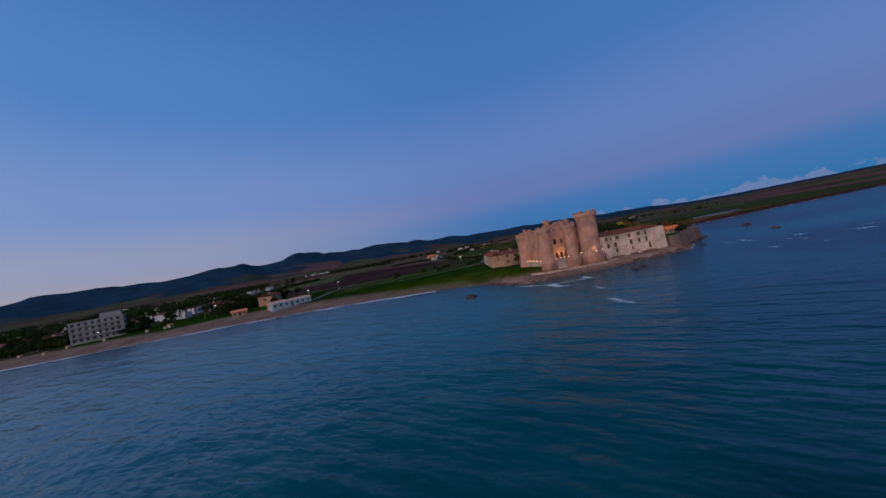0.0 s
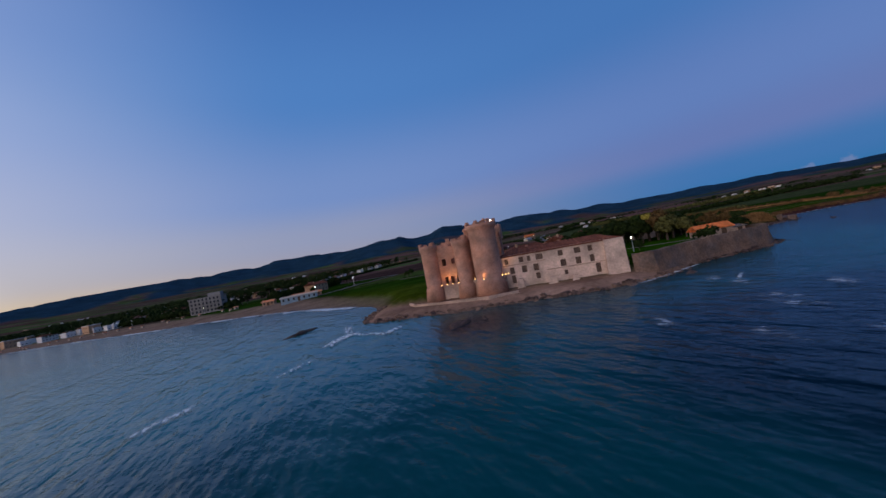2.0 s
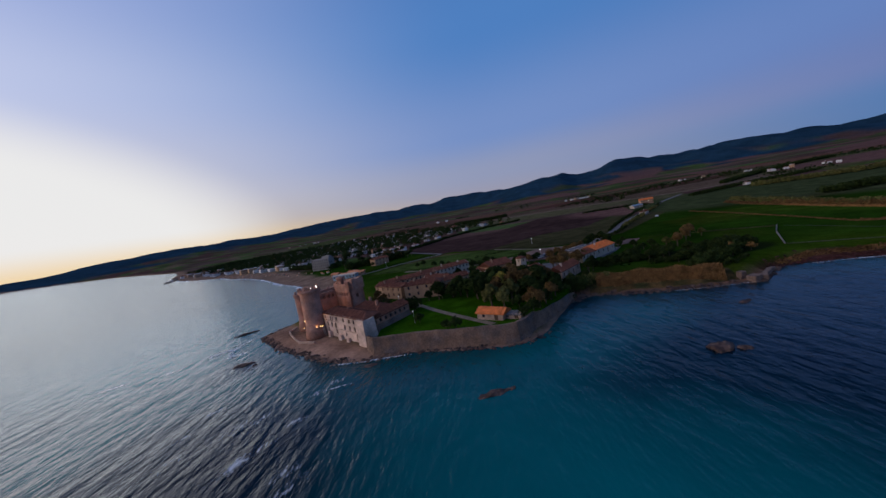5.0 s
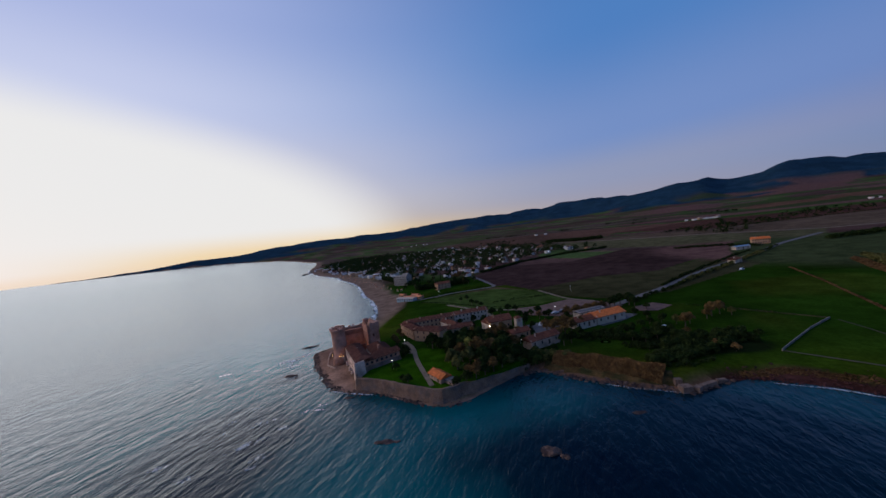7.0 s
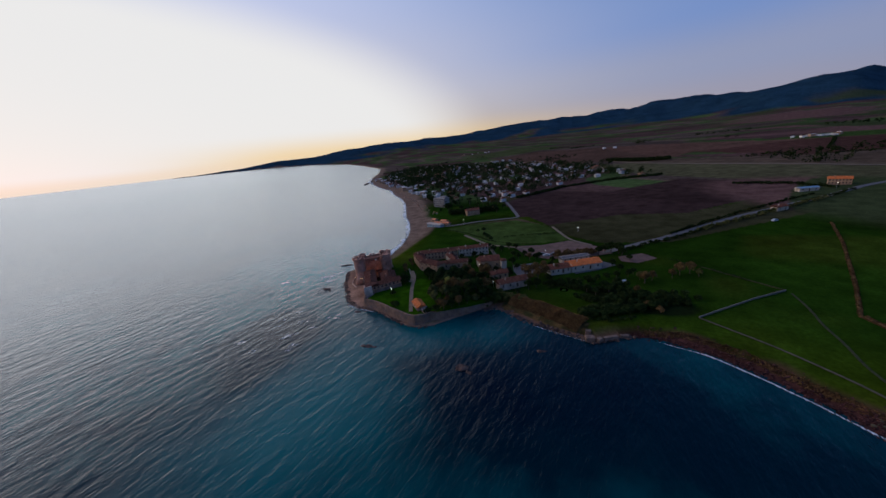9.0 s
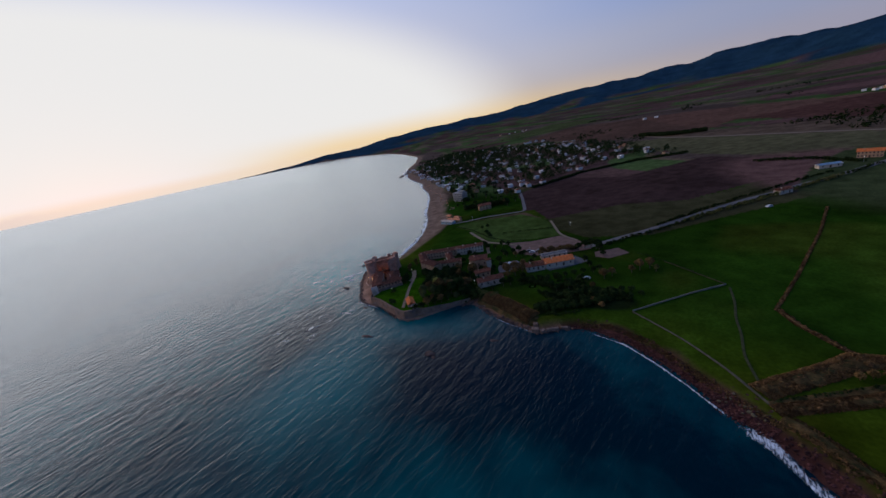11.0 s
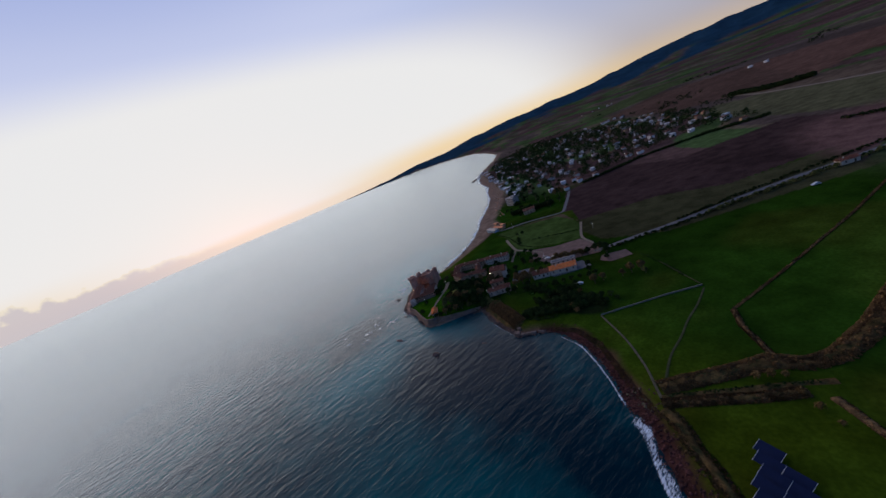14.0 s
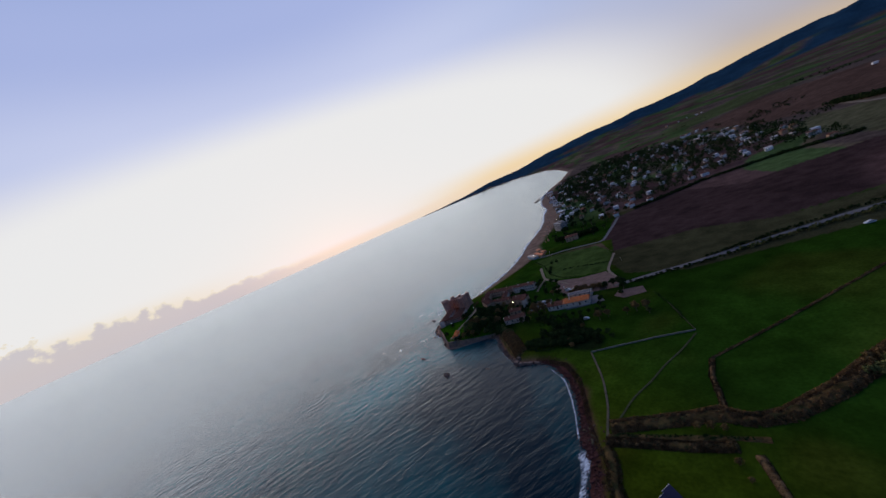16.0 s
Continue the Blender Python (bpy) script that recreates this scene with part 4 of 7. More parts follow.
vs = [bm.verts.new(p) for p in ((W0 + wn * 1.8).to_tuple()[:2] + (2.2,), (W1 + wn * 1.8).to_tuple()[:2] + (2.2,), (W1 + wn * 0.05).to_tuple()[:2] + (5.2,), (W0 + wn * 0.05).to_tuple()[:2] + (5.2,),
                                (W0 - wn * 0.3).to_tuple()[:2] + (5.2,), (W1 - wn * 0.3).to_tuple()[:2] + (5.2,), (W0 - wn * 0.3).to_tuple()[:2] + (2.2,), (W1 - wn * 0.3).to_tuple()[:2] + (2.2,))]
for f in ((0, 1, 2, 3), (3, 2, 5, 4), (4, 5, 7, 6), (0, 3, 4, 6), (1, 7, 5, 2), (0, 6, 7, 1)):
    bm.faces.new([vs[i] for i in f])
bmesh.ops.recalc_face_normals(bm, faces=bm.faces)
cpart("sloping_foot", bm, M_WALL, wing)
quad = [W0, W1, W1 - wn * 5.5, W0 - wn * 5.0]
wr = cpart("roof", roof(bmesh.new(), quad, 7.4, 1.3, 0.4), M_TILE, wing)
cpart("tiling", tile_courses(bmesh.new(), quad, 7.4, 1.3, 0.4), M_TILE, wr)
bm = slab(bmesh.new(), W0 - wn * 4.8, W1 - wn * 5.2, 2.2, 7.4, 0.6, [(3 + 3 * k, 4 + 3 * k, 5, 6.4) for k in range(4)], wn)
bm = slab(bm, W1 - wn * 5.2, W1 - wn * 0.2, 2.2, 7.4, 0.6, [(2, 3.4, 2.3, 4.8)], (W0 - W1))
cpart("inner_wall", bm, M_BRICK, wing)
quad = [cs(18.5, 9.0), cs(33.5, 9.0), cs(33.5, 17.6), cs(18.5, 17.6)]
bm = slab(bmesh.new(), quad[0], quad[1], 2.2, 7.0, 0.6, [(1.5 + 2.6 * k, 2.5 + 2.6 * k, 4.6, 6.0) for k in range(5)], E2)
bm = slab(bm, quad[3], quad[2], 2.2, 7.0, 0.6, [(2 + 3 * k, 2.9 + 3 * k, 4.8, 6.2) for k in range(4)], -E2)
bm = slab(bm, quad[0], quad[3], 2.2, 7.0, 0.6, [], E1)
bm = slab(bm, quad[1], quad[2], 2.2, 7.0, 0.6, [(3, 4.4, 2.4, 4.8)], -E1)
north = cpart("north_wing", bm, M_PLASTER, label="lower plastered wing under a clay tile roof")
nr_ = cpart("roof", roof(bmesh.new(), quad, 7.0, 2.0, 0.45, 0.2), M_TILE, north)
cpart("tiling", tile_courses(bmesh.new(), quad, 7.0, 2.0, 0.45, 0.2), M_TILE, nr_)
for s, n in ((22.5, 14.6), (30.5, 12.0), (27, 3.6)):
    bm = box(bmesh.new(), pose(*cs(s, n, 7.6), 0, 0, -46), 0.7, 0.7, 2.4)
    cpart("chimney", bm, M_BRICK, north)

# terrace on the rocks west of the towers: low curved parapet
bm = bmesh.new()
pts = [cs(20, -6.0), cs(14, -8.4), cs(8, -7.6), (cs(2, -6.6)), cs(-4, -5.0), cs(-7, -1.0)]
for A, B in zip(pts, pts[1:]):
    slab(bm, A, B, 0.2, 1.5, 0.45)
tagged(part("sea_parapet", bm, M_STONE), "low pale stone parapet on the rock shelf", "wall", kind="structure")

# ---- curtain wall round the garden ----
CURT = [(-33.2, 111.5), (-31, 108.6), (-22, 107.6), (-8, 103.9), (2.4, 101.4), (5.4, 101.5), (7.6, 103.0), (11.4, 107.0), (13.6, 109.2), (18.2, 114.6), (24.0, 121.0), (29.5, 128), (31.5, 132)]


def curtain_wall():
    bm = bmesh.new()
    n = len(CURT)
    rows = []
    for i, (x, y) in enumerate(CURT):
        p0, p1 = Vector(CURT[max(i - 1, 0)]), Vector(CURT[min(i + 1, n - 1)])
        t = (p1 - p0).normalized()
        o = Vector((t.y, -t.x))                       # towards the sea
        top = 4.7 if i < 8 else 4.5 - 0.62 * (i - 7)
        ring = []
        for off, z in ((1.15, -0.6), (0.55, 1.6), (0.15, top), (-0.65, top), (-0.75, 1.0), (-0.75, -0.6)):
            q = Vector((x, y)) + o * off
            ring.append((q, z))
        rows.append(ring)
    segs = []
    for i in range(n - 1):
        L_ = (Vector(CURT[i + 1]) - Vector(CURT[i])).length
        k = max(1, int(L_ / 1.6))
        for j in range(k + (i == n - 2)):
            f = j / k
            segs.append([(rows[i][m][0].lerp(rows[i + 1][m][0], f), rows[i][m][1] * (1 - f) + rows[i + 1][m][1] * f) for m in range(6)])
    rs = random.Random(5)
    vs = [[bm.verts.new((q.x + rs.uniform(-.09, .09), q.y + rs.uniform(-.09, .09), z + (rs.uniform(-.16, .1) if m in (2, 3) else 0))) for m, (q, z) in enumerate(sg)] for sg in segs]
    for a, b in zip(vs, vs[1:]):
        for m in range(6):
            bm.faces.new((a[m], b[m], b[(m + 1) % 6], a[(m + 1) % 6]))
    bm.faces.new(vs[0]), bm.faces.new(vs[-1][::-1])
    bmesh.ops.recalc_face_normals(bm, faces=bm.faces)
    return tagged(part("bastion_wall", bm, M_WALL), "weathered stone sea wall round the castle garden", "wall", kind="structure")


curtain_wall()


def garden():
    """Raised lawn inside the sea wall."""
    pts = [(x, y) for x, y in CURT[1:]] + [(26, 134), (10, 140), (-18, 142), (-27, 133), (-31, 118)]
    c = Vector((sum(p[0] for p in pts) / len(pts), sum(p[1] for p in pts) / len(pts)))
    bm = bmesh.new()
    rings = []
    for f in (1.0, 0.85, 0.6, 0.3):
        rings.append([bm.verts.new((c.x + (p[0] - c.x) * f * 0.985, c.y + (p[1] - c.y) * f * 0.985, 3.75 + 0.05 * math.sin(i * 2.3 + f * 9))) for i, p in enumerate(pts)])
    n = len(pts)
    for a, b in zip(rings, rings[1:]):
        for i in range(n):
            bm.faces.new((a[i], a[(i + 1) % n], b[(i + 1) % n], b[i]))
    bm.faces.new(rings[-1])
    low = [bm.verts.new((v.co.x, v.co.y, 1.0)) for v in rings[0]]
    for i in range(n):
        bm.faces.new((rings[0][i], low[i], low[(i + 1) % n], rings[0][(i + 1) % n]))
    bmesh.ops.recalc_face_normals(bm, faces=bm.faces)
    return tagged(part("lawn", bm, M_LAWN), "dark green castle lawn behind the sea wall", "lawn", kind="structure")


M_LAWN = material("lawn_grass", (0.021, 0.060, 0.0025), 0.95, vary=0.35, scale=0.2, fine=2.5, bump=0.5, spec=0.0)
garden()

# ---- the walled village behind the castle ----
def house(name, a, b, width, z, eaves, rise, wall_mat, roof_mat, label, category="house", side=1, windows=4, storeys=1, hip=0.0, chimneys=1, door=True, win_mat=None, courses=True):
    """A gabled house whose front runs from a to b (2D) and whose body lies width to the given side."""
    a, b = Vector(a), Vector(b)
    u = (b - a).normalized()
    n = Vector((-u.y, u.x)) * side
    length = (b - a).length
    c = (a + b) / 2 + n * width / 2
    top = empty(name, pose(c.x, c.y, z))
    inv = top.matrix_world.inverted()
    q = [a, b, b + n * width, a + n * width]
    holes = []
    sh = (eaves - 0.2) / storeys
    for s in range(storeys):
        for k in range(windows):
            m = length * (k + 0.5) / windows
            if door and s == 0 and k == windows // 2:
                continue
            holes.append((m - 0.45, m + 0.45, z + s * sh + sh * 0.34, z + s * sh + sh * 0.34 + min(1.3, sh * 0.5)))
    dm = length * (windows // 2 + 0.5) / windows
    dh = (dm - 0.6, dm + 0.6, z + 0.05, z + min(2.2, sh * 0.85))
    bm = slab(bmesh.new(), q[0], q[1], z - 0.6, z + eaves, 0.35, holes + ([dh] if door else []), n)
    rear = [(length * (k + 0.5) / max(windows - 1, 1) - 0.4, length * (k + 0.5) / max(windows - 1, 1) + 0.4, z + 1.1, z + 2.2) for k in range(max(windows - 1, 1))]
    bm = slab(bm, q[3], q[2], z - 0.6, z + eaves, 0.35, rear, -n)
    end = [(width / 2 - 0.45, width / 2 + 0.45, z + eaves * 0.45, z + eaves * 0.45 + 1.1)]
    bm = slab(bm, q[0] + n * 0.35, q[3] - n * 0.35, z - 0.6, z + eaves, 0.35, end, u)
    bm = slab(bm, q[1] + n * 0.35, q[2] - n * 0.35, z - 0.6, z + eaves, 0.35, end, -u)
    if not hip:
        for p, d in ((q[0], u), (q[1], -u)):
            o = p + d * 0.02
            r_ = [Vector((o.x, o.y, z + eaves)), Vector(((o + n * width).x, (o + n * width).y, z + eaves)), Vector(((o + n * width / 2).x, (o + n * width / 2).y, z + eaves + rise * 0.97))]
            f1 = [bm.verts.new(v) for v in r_]
            f2 = [bm.verts.new(v + Vector((d.x, d.y, 0)) * 0.33) for v in r_]
            bm.faces.new(f1), bm.faces.new(f2[::-1])
            for k in range(3):
                bm.faces.new((f1[k], f1[(k + 1) % 3], f2[(k + 1) % 3], f2[k]))
    bmesh.ops.recalc_face_normals(bm, faces=bm.faces)
    bm.transform(inv)
    w = part("wall", bm, wall_mat, top)
    for h in holes:
        window(top, q[0], q[1], h[2], h[3], h[0], h[1], 0.18, n, inv, win_mat)
    if door:
        m = Matrix(((u.x, n.x, 0, 0), (u.y, n.y, 0, 0), (0, 0, 1, 0), (0, 0, 0, 1)))
        p = a + u * dm + n * 0.2
        bm = box(bmesh.new(), Matrix.Translation((p.x, p.y, dh[2])) @ m, dh[1] - dh[0], 0.08, dh[3] - dh[2])
        bm.transform(inv)
        part("door", bm, M_WOOD, top)
    bm = roof(bmesh.new(), q, z + eaves, rise, 0.4, hip)
    bm.transform(inv)
    r = part("roof", bm, roof_mat, top)
    if courses:
        bm = tile_courses(bmesh.new(), q, z + eaves, rise, 0.4, hip)
        bm.transform(inv)
        tagged(part("tiling", bm, roof_mat, r), kind="stuff")
    for k in range(chimneys):
        p = a + u * length * (0.25 + 0.5 * k) + n * width * 0.36
        bm = box(bmesh.new(), Matrix.Translation((p.x, p.y, z + eaves + rise * 0.35)), 0.6, 0.6, rise * 0.6 + 0.7)
        bm.transform(inv)
        part("chimney", bm, wall_mat, top)
    return tagged(top, label, category)


GZ = 3.4
house("row_house", (-35.5, 169.5), (-14.0, 182.5), 6.5, GZ, 4.6, 1.3, M_CREAM, M_TILE, "long two-storey row of old cream cottages under brown tiles", side=1, windows=11, storeys=2, chimneys=2)
house("row_house", (-13.4, 182.9), (3.5, 193.2), 6.5, GZ, 4.7, 1.3, M_WHITE, M_TILE, "pale two-storey row house with eight upper windows", side=1, windows=9, storeys=2, chimneys=2)
house("cottage", (-19.5, 175.5), (-9.5, 165.5), 5.0, GZ, 3.6, 1.3, M_WHITE, M_TILE, "white cottage with a gable end across the yard", side=1, windows=3)
house("gatehouse", (-26.5, 155.0), (-12.0, 151.5), 7.0, GZ, 5.0, 1.4, M_CREAM, M_TILE, "cream gatehouse with small windows and a clay tile roof", side=1, windows=4, storeys=2, hip=0.2)
house("gatehouse", (-40.5, 168.5), (-28.0, 156.5), 6.0, GZ, 4.6, 1.2, M_CREAM, M_TILE, "old cream house facing the castle under brown tiles", side=1, windows=5, storeys=2)
house("cottage", (-12.0, 158.5), (1.0, 166.5), 6.0, GZ, 3.4, 1.3, M_CREAM, M_TILE, "low cottage with a patched brown tile roof", side=1, windows=4)
house("church", (10.5, 164.0), (20.5, 169.5), 8.0, GZ, 5.0, 2.0, M_CREAM, M_TILE, "small plain church lit by a wall lamp", "church", side=1, windows=3)
house("cottage", (4.5, 171.5), (10.5, 164.8), 5.0, GZ, 3.6, 1.2, M_WHITE, M_TILE, "small white house beside the church", side=1, windows=2)
house("barn", (31.5, 139.5), (42.5, 150.0), 5.5, GZ, 3.2, 1.6, M_STONE, M_TILE, "long stone barn with a brown tiled gable roof", "barn", side=1, windows=4)
house("cottage", (23.0, 150.5), (30.0, 156.5), 5.0, GZ, 3.2, 1.2, M_CREAM, M_TILE, "low cottage among the dark trees", side=1, windows=3)
house("restaurant", (50.5, 165.5), (59.5, 172.0), 7.0, GZ, 3.0, 1.5, M_WHITE, M_TILE, "low white farm building with a brown tile roof", "building", side=1, windows=4)
house("restaurant", (60.0, 172.3), (73.6, 182.2), 8.0, GZ, 3.2, 1.7, M_WHITE, M_ORANGE, "low white building with a bright orange tile roof", "building", side=1, windows=4)
house("shed", (53.0, 184.0), (66.0, 193.5), 5.0, GZ, 2.6, 0.5, M_WHITE, M_ROAD, "long pale shed with a metal roof beside the yard", "shed", side=1, windows=5, chimneys=0, courses=False)
house("garden_hut", (-2.8, 111.8), (3.2, 107.0), 4.2, 3.75, 1.9, 1.1, M_STONE, M_ORANGE, "small stone garden hut with an orange tile roof", "hut", side=1, windows=2, chimneys=0)
house("garden_hut", (3.6, 108.6), (7.6, 106.0), 3.0, 3.75, 1.3, 0.4, M_STONE, M_ROAD, "low stone lean-to beside the orange-roofed hut", "hut", side=1, windows=2, chimneys=0, courses=False)


def bell_tower():
    top = empty("bell_tower", pose(24, 166, GZ))
    bm = slab(bmesh.new(), (-1.5, -1.5), (1.5, -1.5), -0.5, 6.6, 0.35, [(1.05, 1.95, 4.6, 6.0)], (0, 1))
    bm = slab(bm, (-1.5, 1.5), (1.5, 1.5), -0.5, 6.6, 0.35, [(1.05, 1.95, 4.6, 6.0)], (0, -1))
    bm = slab(bm, (-1.5, -1.15), (-1.5, 1.15), -0.5, 6.6, 0.35, [(0.7, 1.6, 4.6, 6.0)], (1, 0))
    bm = slab(bm, (1.5, -1.15), (1.5, 1.15), -0.5, 6.6, 0.35, [(0.7, 1.6, 4.6, 6.0)], (-1, 0))
    bmesh.ops.recalc_face_normals(bm, faces=bm.faces)
    part("wall", bm, M_WHITE, top)
    part("roof", roof(bmesh.new(), [(-1.5, -1.5), (1.5, -1.5), (1.5, 1.5), (-1.5, 1.5)], 6.6, 0.8, 0.25, 0.48), M_TILE, top)
    top.rotation_euler = (0, 0, radians(30))
    return tagged(top, "slim white bell tower beside the church", "tower")


bell_tower()


# ---- roads, tracks, yards ----
def drape(name, pts, width, mat, label, category, dz=0.12, step=3.0, zfix=None):
    """A strip laid over the ground along a line of points."""
    P = [Vector(p) for p in pts]
    line = []
    for A, B in zip(P, P[1:]):
        k = max(1, int((B - A).length / step))
        line += [A.lerp(B, i / k) for i in range(k)]
    line.append(P[-1])
    L_ = np.array([(p.x, p.y) for p in line])
    for _ in range(3):
        L_[1:-1] = (L_[:-2] + 2 * L_[1:-1] + L_[2:]) / 4
    T = np.gradient(L_, axis=0)
    T /= np.linalg.norm(T, axis=1, keepdims=True)
    Nn = np.stack([-T[:, 1], T[:, 0]], 1)
    rs = np.random.RandomState(len(pts) * 7 + int(width * 10))
    wv = width * (1 + 0.10 * (rs.rand(len(L_), 1) - 0.5))
    offs = (-0.5, -0.17, 0.17, 0.5)
    rows = [L_ + Nn * wv * o for o in offs]
    bm = bmesh.new()
    vs = []
    for o, row in zip(offs, rows):
        z = ground_height(row[:, 0], row[:, 1]) + dz if zfix is None else np.full(len(row), zfix)
        vs.append([bm.verts.new((x, y, h + (0.03 if abs(o) < 0.3 else 0))) for (x, y), h in zip(row, z)])
    for r0, r1 in zip(vs, vs[1:]):
        for i in range(len(r0) - 1):
            bm.faces.new((r0[i], r0[i + 1], r1[i + 1], r1[i]))
    bmesh.ops.recalc_face_normals(bm, faces=bm.faces)
    return tagged(part(name, bm, mat), label, category, kind="structure")


def patch(name, outline, mat, label, category, dz=0.14):
    """A paved or bare area laid over the ground."""
    o = [Vector(p) for p in outline]
    c = sum(o, Vector((0, 0))) / len(o)
    ring = []
    for A, B in zip(o, o[1:] + o[:1]):
        k = max(1, int((B - A).length / 4))
        ring += [A.lerp(B, i / k) for i in range(k)]
    bm = bmesh.new()
    rings = []
    for f in (1.0, 0.8, 0.6, 0.4, 0.2):
        pts = [c + (p - c) * f for p in ring]
        z = ground_height(np.array([p.x for p in pts]), np.array([p.y for p in pts])) + dz
        rings.append([bm.verts.new((p.x, p.y, h)) for p, h in zip(pts, z)])
    n = len(ring)
    for a, b in zip(rings, rings[1:]):
        for i in range(n):
            bm.faces.new((a[i], a[(i + 1) % n], b[(i + 1) % n], b[i]))
    mid = bm.verts.new((c.x, c.y, gz(c.x, c.y) + dz))
    for i in range(n):
        bm.faces.new((rings[-1][i], rings[-1][(i + 1) % n], mid))
    bmesh.ops.recalc_face_normals(bm, faces=bm.faces)
    for f in bm.faces:
        if f.normal.z < 0:
            f.normal_flip()
    return tagged(part(name, bm, mat), label, category, kind="structure")


drape("road", [(72, 208), (82, 219), (92, 231), (102, 241), (114, 256), (126, 272), (139, 289), (156, 309), (172, 323), (192, 343), (211, 360), (230, 381), (246, 398), (300, 440)], 4.6, M_ROAD, "straight grey country road between hedges", "road")
drape("road", [(-75, 258), (-58, 268), (-43.9, 280.1), (-24.5, 290.2), (-8.3, 298.2), (-17.1, 316), (-33.6, 349.3), (-48.7, 377.3)], 3.2, M_ROAD, "grey lane bending towards the seaside village", "road")
drape("road", [(32.2, 742.9), (79.4, 673.9), (144.7, 609.8), (205.2, 557.8), (321.4, 467), (444.6, 438.5)], 5, M_TRACK, "pale country road across the plain", "road", 0.5)
drape("path", [(-34, 234), (-18, 222), (-3, 211), (13, 210), (30, 207)], 2.6, M_TRACK, "pale gravel track to the village yard", "path")
drape("path", [(-3, 211), (5, 197), (10, 190)], 2.2, M_TRACK, "short gravel path to the row houses", "path")
drape("path", [(-21.5, 141), (-14, 127), (-5, 113.5), (0.5, 105.5)], 1.9, M_TRACK, "straight gravel path across the castle lawn", "path", zfix=3.86)
drape("path", [(-30, 150), (-21.5, 141), (-20, 135)], 3.0, M_TRACK, "gravel forecourt by the castle gate", "path", zfix=3.88)
drape("path", [(111.4, 138.3), (129.9, 124.3), (142.7, 111.3), (150, 101.3), (154, 96.3)], 0.9, M_SANDY, "sandy path along the field edge", "path", 0.2)
drape("path", [(144.8, 170.3), (146.3, 156.3), (145.8, 144.3), (147.4, 132.3), (146.9, 121.3), (150, 108.3)], 0.9, M_FAINT, "faint trodden path across the meadow", "path", 0.16)
drape("path", [(29.5, 265.8), (44, 240), (50, 231), (64, 222)], 2.0, M_TRACK, "gravel track round the parking ground", "path")
patch("parking_lot", [(15, 211), (33, 217), (49, 230), (67, 220.1), (77.2, 207.5), (60, 196), (43, 191), (28, 195)], M_LOT, "bare brown gravel parking ground", "parking lot")
patch("yard", [(26, 176), (36, 182), (44, 176), (40, 166), (33, 162), (29, 168)], M_ROAD, "bluish grey paved yard beside the church", "yard")
patch("yard", [(56, 186), (70.1, 194.7), (80.3, 188.8), (72.1, 179.1), (62, 171)], M_ROAD, "grey paved yard behind the orange-roofed building", "yard")
patch("yard", [(80.3, 202.5), (92.3, 210.8), (99.6, 203.9), (90.5, 194.2), (82.4, 195.2)], M_LOT, "bare gravel yard beside the road", "yard")


# ---- cars ----
def car(m, paint, label):
    top = empty("car", m)
    bm = bmesh.new()
    prof = [(-2.1, 0.35), (-2.1, 0.8), (-1.2, 0.95), (-0.6, 1.42), (0.9, 1.45), (1.7, 0.95), (2.05, 0.85), (2.05, 0.35)]
    L0 = [bm.verts.new((x, -0.85 + (0.12 if z > 1.2 else 0), z)) for x, z in prof]
    R0 = [bm.verts.new((x, 0.85 - (0.12 if z > 1.2 else 0), z)) for x, z in prof]
    n = len(prof)
    for i in range(n):
        bm.faces.new((L0[i], L0[(i + 1) % n], R0[(i + 1) % n], R0[i]))
    bm.faces.new(L0), bm.faces.new(R0[::-1])
    bmesh.ops.recalc_face_normals(bm, faces=bm.faces)
    part("body", bm, paint, top)
    for x0, x1, x2, x3 in ((-1.12, -0.62, 0.1, 0.1), (0.2, 0.2, 0.85, 1.55)):
        for sgn in (-1, 1):
            bm = bmesh.new()
            vs = [bm.verts.new((x, sgn * y, z)) for x, y, z in ((x0, 0.858, 0.98), (x3, 0.858, 0.98), (x2, 0.75, 1.38), (x1, 0.75, 1.38))]
            vb = [bm.verts.new((v.co.x, v.co.y - sgn * 0.03, v.co.z)) for v in vs]
            bm.faces.new(vs), bm.faces.new(vb[::-1])
            for k in range(4):
                bm.faces.new((vs[k], vb[k], vb[(k + 1) % 4], vs[(k + 1) % 4]))
            part("window", bm, M_GLASS, top)
    for x in (-1.35, 1.3):
        for y in (-0.8, 0.8):
            bm = bmesh.new()
            bmesh.ops.create_cone(bm, cap_ends=True, segments=14, radius1=0.32, radius2=0.32, depth=0.22, matrix=pose(x, y, 0.32, 90, 0, 0))
            w = part("wheel", bm, M_DARK, top)
            bm = bmesh.new()
            bmesh.ops.create_cone(bm, cap_ends=True, segments=10, radius1=0.19, radius2=0.19, depth=0.25, matrix=pose(x, y, 0.32, 90, 0, 0))
            part("rim", bm, M_METAL, w)
    return tagged(top, label, "car", "cars in the yards")


